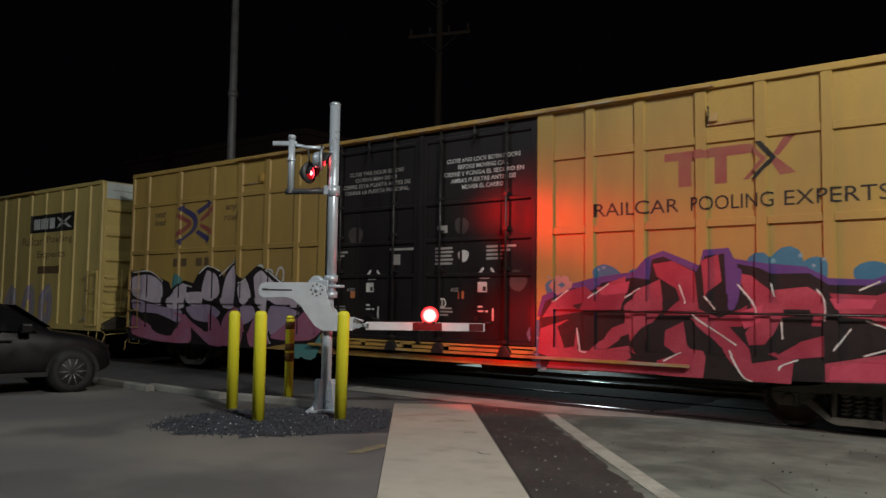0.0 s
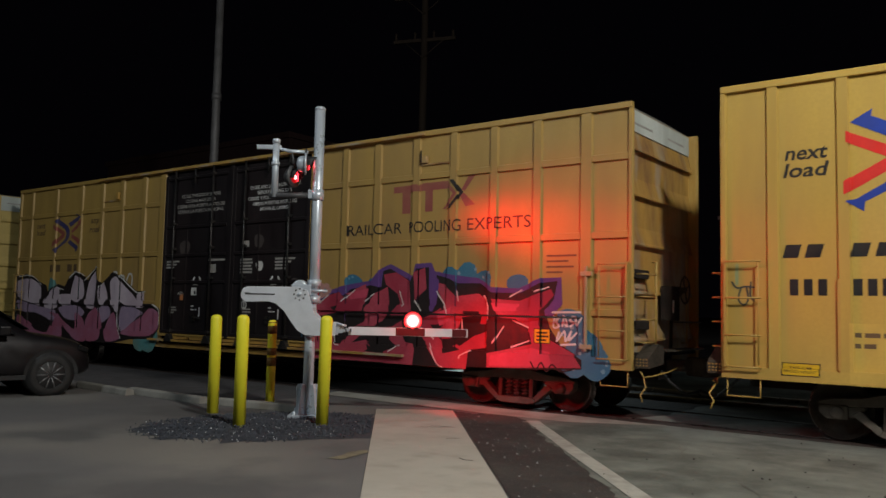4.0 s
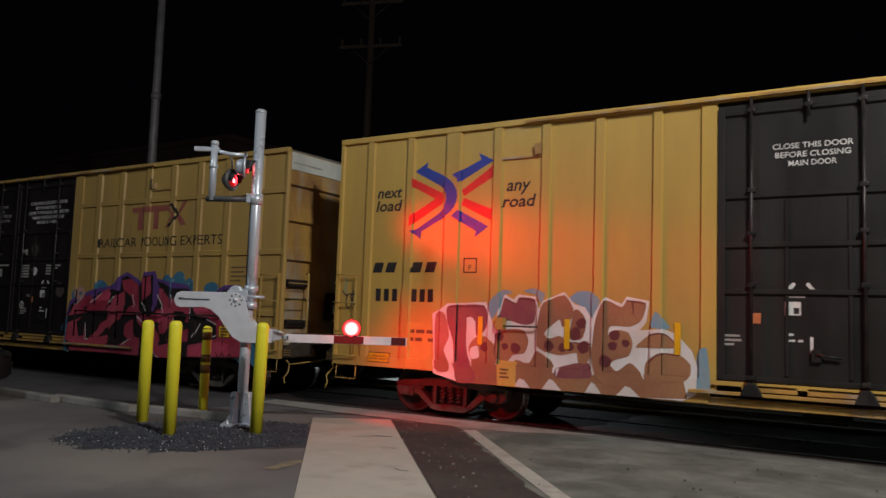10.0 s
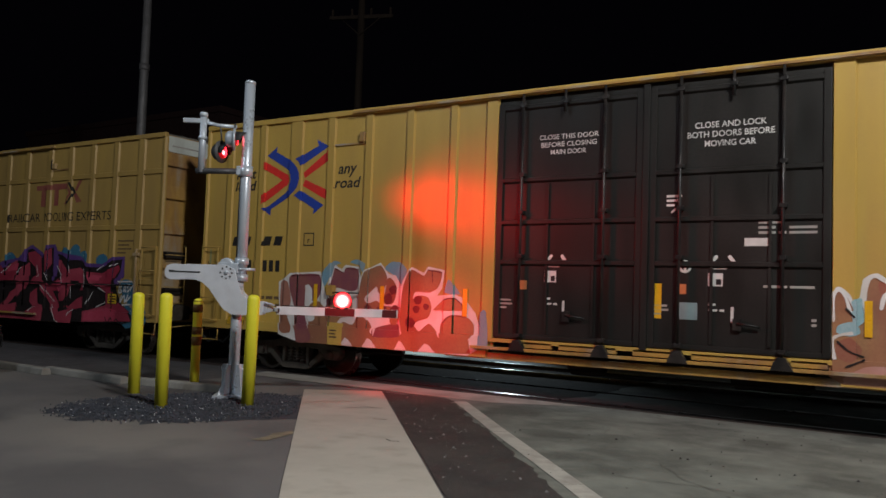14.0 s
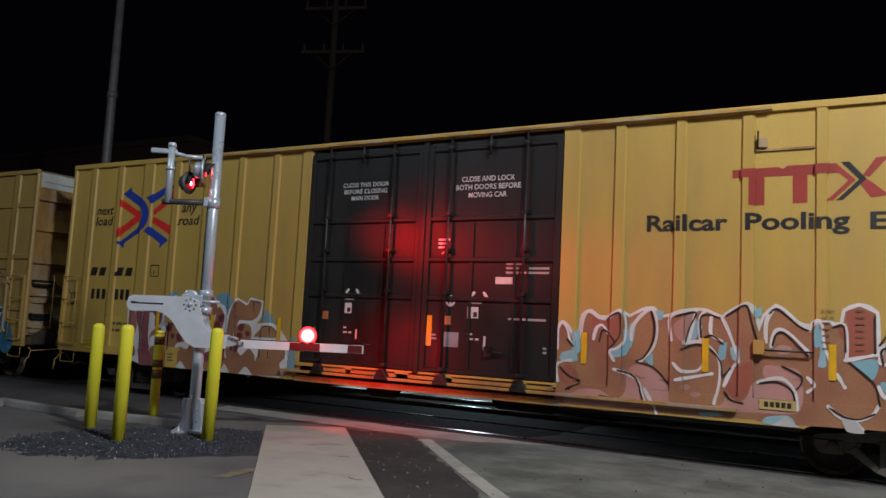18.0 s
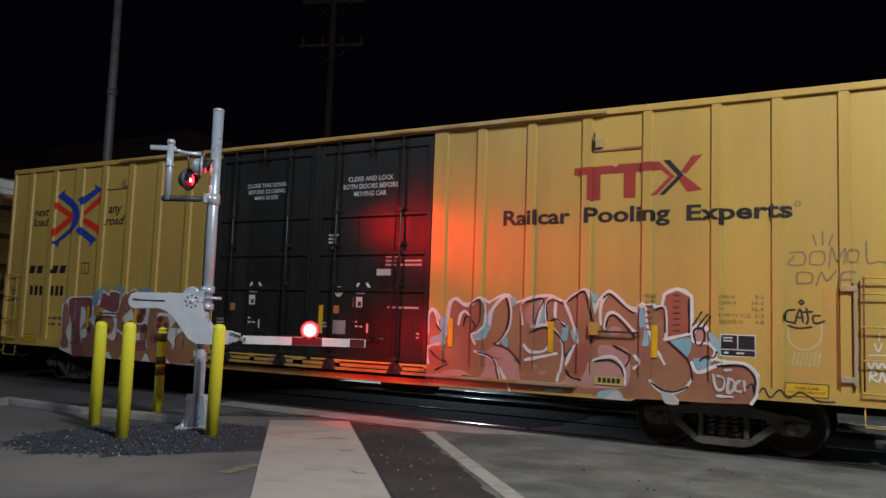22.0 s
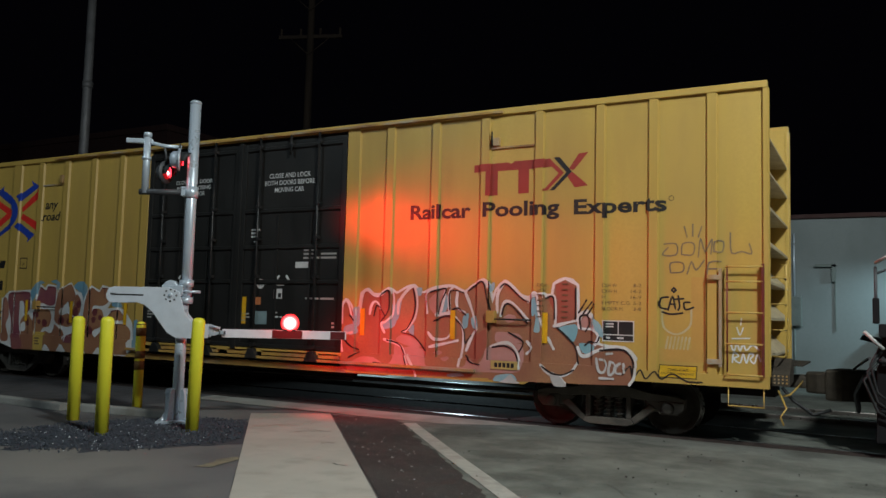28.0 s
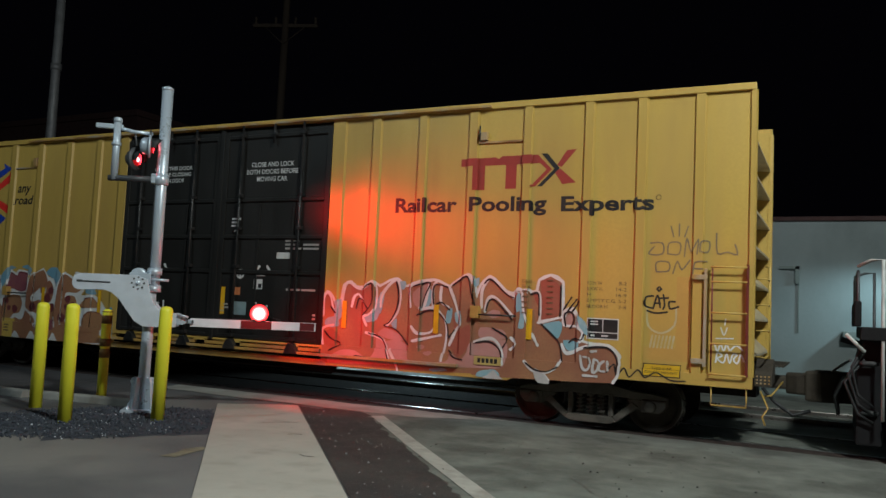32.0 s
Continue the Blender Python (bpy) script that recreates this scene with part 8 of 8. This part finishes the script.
        lay("graffiti_halo", brush([[p, q] for p, q in zip(rim, rim[1:]) if math.hypot(p[0] - q[0], p[1] - q[1]) < 0.4], 0.085), P_CHALK, car, side, 0.0008, "white sprayed halo")
    sprayed(car, side, "br_base", P_BROWN, 0.0020, "brown salmon graffiti letters", False)
    sprayed(car, side, "br_pink", P_PINK, 0.0040, "pink sprayed areas")
    sprayed(car, side, "br_crimson", P_RUSSET, 0.0055, "russet red sprayed areas")
    sprayed(car, side, "br_blue", P_AQUA, 0.0080, "light blue sprayed areas")
    sprayed_lines(car, side, "br_white", P_CHALK, 0.044, 0.0105, "white sprayed outline")
    sprayed_lines(car, side, "br_ink", P_BLACK, 0.024, 0.0135, "black sprayed line")
    sprayed_lines(car, side, "br_tag", P_WHITE, 0.034, 0.0160, "white scribbled tag", "tag")
    sprayed(car, side, "br_foot", P_WHITE, 0.0125, "white sprayed flame")
    # left-hand piece
    sprayed(car, side, "bl_blue", P_BLUE, 0.0020, "light blue sprayed patch")
    sprayed(car, side, "bl_outer", P_CHALK, 0.0035, "white sprayed outline", False)
    sprayed(car, side, "bl_low", P_BROWN, 0.0050, "tan brown sprayed band", False)
    sprayed(car, side, "bl_curl", P_SALMON, 0.0065, "salmon sprayed curl")
    sprayed(car, side, "bl_plum", P_PLUM, 0.0068, "plum sprayed letter")
    sprayed(car, side, "bl_fill", P_BROWN, 0.0085, "brown graffiti letter with plum dots")
    spots(car, side, "graffiti_dot", [(o[0][0], o[0][1], 0.7 + 0.5 * ((i * 5) % 7) / 7) for i, o in enumerate(ART["bl_dot"])], 0.085, P_DOT, 0.0102, "dark plum dot")
    sprayed(car, side, "bl_eye", P_CHALK, 0.0115, "white sprayed gap")
    sprayed_lines(car, side, "bl_ink", P_DOT, 0.018, 0.0125, "dark sprayed line")
    sprayed(car, side, "bl_foot", P_CHALK, 0.0135, "white sprayed flame", False)
    sprayed(car, side, "bl_panel", mat_panel, 0.0150, "yellow painted panel left clear", False, name="painted_patch")
    bars([0.16, 0.14, 0.17], ART["bl_panel"][0][0][0] + 0.06, ART["bl_panel"][0][0][1] - 0.13, 0.03, 0.03, L_FADED, car, side, 0.0170)


def marks_a():
    car, side = car_a, side_a
    arrow_logo(car, side, -10.45, -8.95, 3.05, 4.12, L_FADED_RED, L_FADED_NAVY)
    lay("lettering", lettering("next", -11.42, -10.95, 3.78, 3.93, 0.2, 0.02), L_FADED, car, side, 0.003)
    lay("lettering", lettering("load", -11.42, -10.95, 3.58, 3.74, 0.2, 0.02), L_FADED, car, side, 0.003)
    lay("lettering", lettering("any", -8.52, -8.12, 3.76, 3.93, 0.2, 0.02), L_FADED, car, side, 0.003)
    lay("lettering", lettering("road", -8.55, -8.02, 3.56, 3.74, 0.2, 0.02), L_FADED, car, side, 0.003)
    for x in (-10.55, -10.22, -9.60, -9.27):
        lay("reporting_mark", shapes([rect(x, x + 0.24, 2.52, 2.72, 0.0)]), L_FADED, car, side, 0.003, "dark bars in place of the reporting mark")
    bar_logo(car, side, 2.22, 4.10, 3.47, 4.08, L_FADED_RED)
    for w, a, b in (("RAILCAR", 1.05, 2.44), ("POOLING", 2.62, 3.80), ("EXPERTS", 3.94, 5.24)):
        lay("lettering", lettering(w, a, b, 3.10, 3.31), L_BLACK, car, side, 0.003, "black slogan lettering")
    lines_of(["CLOSE THIS DOOR BEFORE", "CLOSING MAIN DOOR", "CIERRE ESTA PUERTA ANTES DE", "CERRAR LA PUERTA PRINCIPAL"], -3.72, 4.30, 0.078, 0.045, L_GREY, car, side, 0.066)
    lines_of(["CLOSE AND LOCK BOTH DOORS", "BEFORE MOVING CAR", "CIERRE Y PONGA EL SEGURO EN", "AMBAS PUERTAS ANTES DE", "MOVER EL CARRO"], -1.15, 4.33, 0.078, 0.045, L_WHITE, car, side, 0.064)
    door_labels(car, side, (-3.9, -1.2))
    lines_of(["ASD"], -1.72, 1.98, 0.075, 0.02, L_GREY, car, side, 0.075)
    lines_of(["ASD"], -4.35, 1.98, 0.075, 0.02, L_GREY, car, side, 0.075)
    for x0, rows in ((-1.05, [0.62, 0.5, 0.34, 0.34]), (-4.95, [0.5, 0.4, 0.3])):
        bars(rows, x0, 2.72, 0.04, 0.03, L_GREY, car, side)
    lay("door_sticker", shapes([rect(-3.25, -3.05, 2.42, 2.62), rect(-2.62, -2.45, 2.45, 2.66), rect(-2.15, -1.92, 2.98, 3.12)]), L_GREY, car, side, 0.003)
    bars([0.75], -3.35, 2.74, 0.045, 0.03, L_GREY, car, side)
    bars([0.40, 0.42, 0.38, 0.42, 0.40], -2.2, 2.72, 0.04, 0.03, L_GREY, car, side)
    spots(car, side, "door_sticker", [(-1.55, 2.55, 1.0)], 0.12, L_WHITE, 0.003, "round white sticker")
    lay("door_sticker", brush([[(-2.02 + 0.08 * math.cos(a), 1.70 + 0.08 * math.sin(a)) for a in (2 * math.pi * j / 16 for j in range(17))], [(-2.02, 1.65), (-2.02, 1.75)]], 0.03), L_WHITE, car, side, 0.003)
    spots(car, side, "scuff", [(-4.25, 3.02, 1.0), (-1.6, 3.1, 0.8), (-0.4, 2.1, 0.9)], 0.20, mat_scuff, 0.003, "dull rubbed patch")
    
    bars([0.55, 0.4, 0.5, 0.3], 5.55, 2.62, 0.03, 0.06, L_FADED, car, side)
    # right-hand piece: crimson letters, black shadow, purple and blue cloud
    sprayed(car, side, "ar_outer", P_PURPLE, 0.0055, "purple sprayed outline", False)
    sprayed(car, side, "ar_black", P_BLACK, 0.0075, "black sprayed shadow", False)
    sprayed(car, side, "ar_fill", P_CRIMSON, 0.0095, "crimson graffiti letters with black shadow", False)
    sprayed(car, side, "ar_hot", P_HOT, 0.0115, "hot pink sprayed areas", False)
    sprayed(car, side, "ar_wedge", P_BLACK, 0.0125, "black sprayed wedge", False)
    sprayed(car, side, "ar_drip", P_PURPLE, 0.0126, "purple sprayed drip")
    sprayed_lines(car, side, "ar_white", P_CHALK, 0.022, 0.0150, "white sprayed highlights")
    blob = [(0.35, 1.95, 0.7), (1.25, 2.12, 0.9), (1.75, 2.1, 0.6), (3.6, 2.18, 1.0), (3.95, 2.26, 1.0), (4.3, 2.18, 0.8), (5.0, 2.12, 0.8), (6.02, 1.5, 1.0), (6.25, 1.15, 1.1), (6.45, 0.9, 1.0), (6.1, 0.95, 1.1), (0.08, 1.2, 1.0), (0.1, 0.85, 0.9)]
    spots(car, side, "graffiti", blob, 0.26, P_BLUE_DEEP, 0.0030, "blue cloud behind the letters")
    r2 = random.Random(8)
    spots(car, side, "graffiti", [(x + (r2.random() - 0.5) * 0.42, z + (r2.random() - 0.5) * 0.42, 0.7 + 0.6 * r2.random()) for x, z, k in blob for _ in range(4)], 0.030, P_BLUE, 0.0042, "pale blue dots")
    lay("sign_plate", shapes([rect(5.36, 5.64, 1.17, 1.41)]), L_BLACK, car, side, 0.0172)
    lay("sign_plate", shapes([rect(5.372, 5.628, 1.182, 1.398)]), SIGN_YELLOW, car, side, 0.0190, "small yellow sign")
    bars([0.18, 0.2, 0.16], 5.41, 1.36, 0.03, 0.03, L_BLACK, car, side, 0.0208)
    scribble = [[(5.72, 1.62), (5.70, 1.44), (5.80, 1.46), (5.74, 1.54), (5.82, 1.60)], [(5.86, 1.46), (5.90, 1.62), (5.95, 1.46), (5.88, 1.52)], [(6.06, 1.62), (5.99, 1.56), (6.07, 1.52), (6.0, 1.46)], [(6.10, 1.62), (6.12, 1.48), (6.22, 1.60)], [(5.80, 1.36), (5.76, 1.22), (5.90, 1.38), (5.92, 1.22), (6.02, 1.38), (5.98, 1.24), (6.12, 1.36)], [(5.70, 1.68), (6.20, 1.69)], [(5.84, 1.16), (6.10, 1.18)]]
    for line in scribble:
        lay("tag", brush([curve_points(line, 3)], 0.034), P_CHALK, car, side, 0.0165, "white scribbled tag")
    lay("tag", brush([curve_points([(5.3, 0.86), (5.4, 0.74), (5.5, 0.86), (5.6, 0.72), (5.7, 0.84), (5.85, 0.74), (6.1, 0.80)])], 0.025), P_BLACK, car, side, 0.0170)
    spots(car, side, "graffiti", [(0.45 + 0.13 * math.cos(k * 1.05), 2.02 + 0.10 * math.sin(k * 1.05), 1.0) for k in range(6)], 0.07, P_PINK, 0.0060)
    # left-hand piece: rose letters fading to magenta, teal cloud
    sprayed(car, side, "al_black", P_BLACK, 0.0055, "black sprayed shadow", False, 0.02)
    sprayed(car, side, "al_fill", P_ROSE, 0.0080, "rose and magenta graffiti letters")
    sprayed(car, side, "al_mauve", P_MAUVE, 0.0095, "mauve band across the letters")
    sprayed(car, side, "al_hot", P_MAGENTA, 0.0110, "magenta lower halves of the letters")
    sprayed_lines(car, side, "al_white", P_CHALK, 0.028, 0.0130, "white sprayed highlights")
    spots(car, side, "graffiti", [(-12.2, 1.3, 1.0), (-12.15, 0.95, 1.0), (-10.35, 2.1, 0.8), (-8.85, 2.05, 0.8), (-6.7, 1.9, 1.0), (-6.3, 1.7, 0.9), (-5.5, 1.2, 1.2), (-5.55, 0.85, 1.3), (-5.9, 0.8, 1.0)], 0.30, P_TEAL, 0.0028, "teal sprayed cloud")
    lay("tag", brush([curve_points([(-7.25, 2.10), (-7.3, 2.45), (-7.05, 2.45), (-7.2, 2.22)]), curve_points([(-6.95, 2.15), (-6.95, 2.36), (-6.78, 2.36), (-6.78, 2.15)]), curve_points([(-6.65, 2.25), (-6.55, 2.42), (-6.42, 2.38), (-6.42, 2.15), (-6.58, 2.12), (-6.65, 2.25)])], 0.05), P_WHITE, car, side, 0.003, "white scribbled tag")


def marks_z():
    car, side = car_z, side_z
    lay("logo_panel", shapes([rect(2.75, 5.40, 3.68, 4.22)]), L_BLACK, car, side, 0.003, "black logo panel")
    lay("logo_panel", shapes([rect(2.9, 3.3, 3.78, 4.10), rect(3.35, 3.8, 3.78, 4.10), rect(3.88, 4.2, 3.78, 4.10), [(4.3, 3.78), (4.5, 3.78), (5.2, 4.10), (5.0, 4.10)], [(4.3, 4.10), (4.5, 4.10), (5.2, 3.78), (5.0, 3.78)]]), L_WHITE, car, side, 0.0045, "pale shapes of a logo")
    for w, a, b, z in (("Railcar", 2.2, 3.5, 3.30), ("Pooling", 3.75, 5.3, 3.30), ("Experts", 3.2, 4.9, 2.86)):
        lay("lettering", lettering(w, a, b, z, z + 0.26), L_FADED, car, side, 0.003)
    bars([1.4], 3.25, 2.66, 0.22, 0.1, L_FADED, car, side)
    strokes = [[(x, 0.9), (x - 0.1, 1.5), (x + 0.3, 1.95), (x + 0.4, 1.3), (x + 0.2, 1.0)] for x in (-4.6, -3.6, -2.6, -1.6, -0.6, 0.4, 1.4, 2.6, 3.7)]
    lay("graffiti", brush([curve_points(s) for s in strokes], 0.34), P_MAUVE, car, side, 0.003, "faded mauve graffiti letters")
    lay("graffiti", brush([curve_points([(x + 0.08, z + 0.05) for x, z in s]) for s in strokes], 0.16), L_GREY, car, side, 0.0055, "grey fill of the letters")


mat_panel = paint("fresh_yellow_patch_paint", (0.62, 0.42, 0.09), (0.54, 0.36, 0.08))
mat_patch = paint("orange_touch_up_paint", (0.54, 0.32, 0.075), (0.50, 0.30, 0.07))
mat_scuff = paint("dull_scuffed_paint", (0.075, 0.06, 0.055))
marks_b()
marks_a()
marks_z()


# hatches, hinged panels and latches high on the sides
def side_fittings(car, panels):
    for x0, x1, z in panels:
        bm = bmesh.new()
        box(bm, x0, x1, PANEL - 0.03, PANEL - 0.001, z - 0.015, z + 0.015)
        part("panel_seam", bm, RUSTY_YELLOW, car)
        bm = bmesh.new()
        box(bm, x0 + 0.02, x0 + 0.16, PANEL - 0.075, PANEL - 0.001, z + 0.03, z + 0.16)
        part("latch_box", bm, RUSTY_YELLOW, car, bevel=0.01)
        tagged(part("latch_rod", tube(bmesh.new(), [(x0 + 0.04, PANEL - 0.08, z + 0.02), (x0 + 0.04, PANEL - 0.08, z + 0.26)], 0.014, 6), BAR_BLACK, car))


side_fittings(car_b, [(2.78, 3.52, 4.36)])
side_fittings(car_a, [(2.88, 3.55, 4.36)])
for car, x0, x1 in ((car_b, -8.42, -7.68), (car_a, -8.0, -7.1)):
    bm = bmesh.new()
    box(bm, x0, x1, PANEL - 0.03, PANEL - 0.001, 4.345, 4.375)
    part("panel_seam", bm, RUSTY_YELLOW, car)
    bm = bmesh.new()
    box(bm, x1 - 0.12, x1 - 0.02, PANEL - 0.075, PANEL - 0.001, 4.38, 4.56)
    part("latch_box", bm, RUSTY_YELLOW, car, bevel=0.01)
for car, xs in ((car_b, ((2.80, 3.52, 1.64), (-8.40, -7.70, 1.62))), (car_a, ((0.9, 6.2, 1.60),))):
    for x0, x1, z in xs:
        for xb in (x0 + 0.06,) if x1 - x0 < 2 else ():
            bm = bmesh.new()
            box(bm, xb - 0.07, xb + 0.07, SIDE - 0.075, PANEL - 0.001, z - 0.06, z + 0.13)
            part("latch_bracket", bm, RUSTY_YELLOW, car, "grimy yellow latch bracket", bevel=0.008)
        part("grab_iron", tube(bmesh.new(), [(x0, PANEL, z), (x0, SIDE - 0.05, z), (x1, SIDE - 0.05, z), (x1, PANEL, z)], 0.014, 6), BAR_BLACK, car)
for car in (car_b, car_a, car_z):
    for z in (1.15, 2.30):
        bm = bmesh.new()
        x = 6.22 if car is not car_a else 6.30
        box(bm, x - 0.10, x + 0.10, SIDE - 0.05, SIDE - 0.001, z - 0.035, z + 0.035)
        part("hinge_block", bm, RUSTY_YELLOW, car, bevel=0.008)
    bm = bmesh.new()
    box(bm, 6.275, 6.315, SIDE - 0.045, SIDE - 0.001, 1.08, 2.42)
    part("gate_stile", bm, RUSTY_YELLOW, car, "grimy yellow stile", bevel=0.006)


# ---- the train rolls in, slows, stops and eases back ----
def motions():
    for ob, shift in ((car_b, 0.0), (car_a, A_SHIFT), (car_z, Z_SHIFT), (loco, 0.0)):
        walk(ob, [(t, pose(s + shift, TRACK_Y, 0)) for t, s in TRAIN])
    for w, x in wheelsets:
        walk(w, [(t, pose(x, 0, WHEEL_R + 0.022, 0, math.degrees(s / WHEEL_R), 0)) for t, s in TRAIN])


motions()
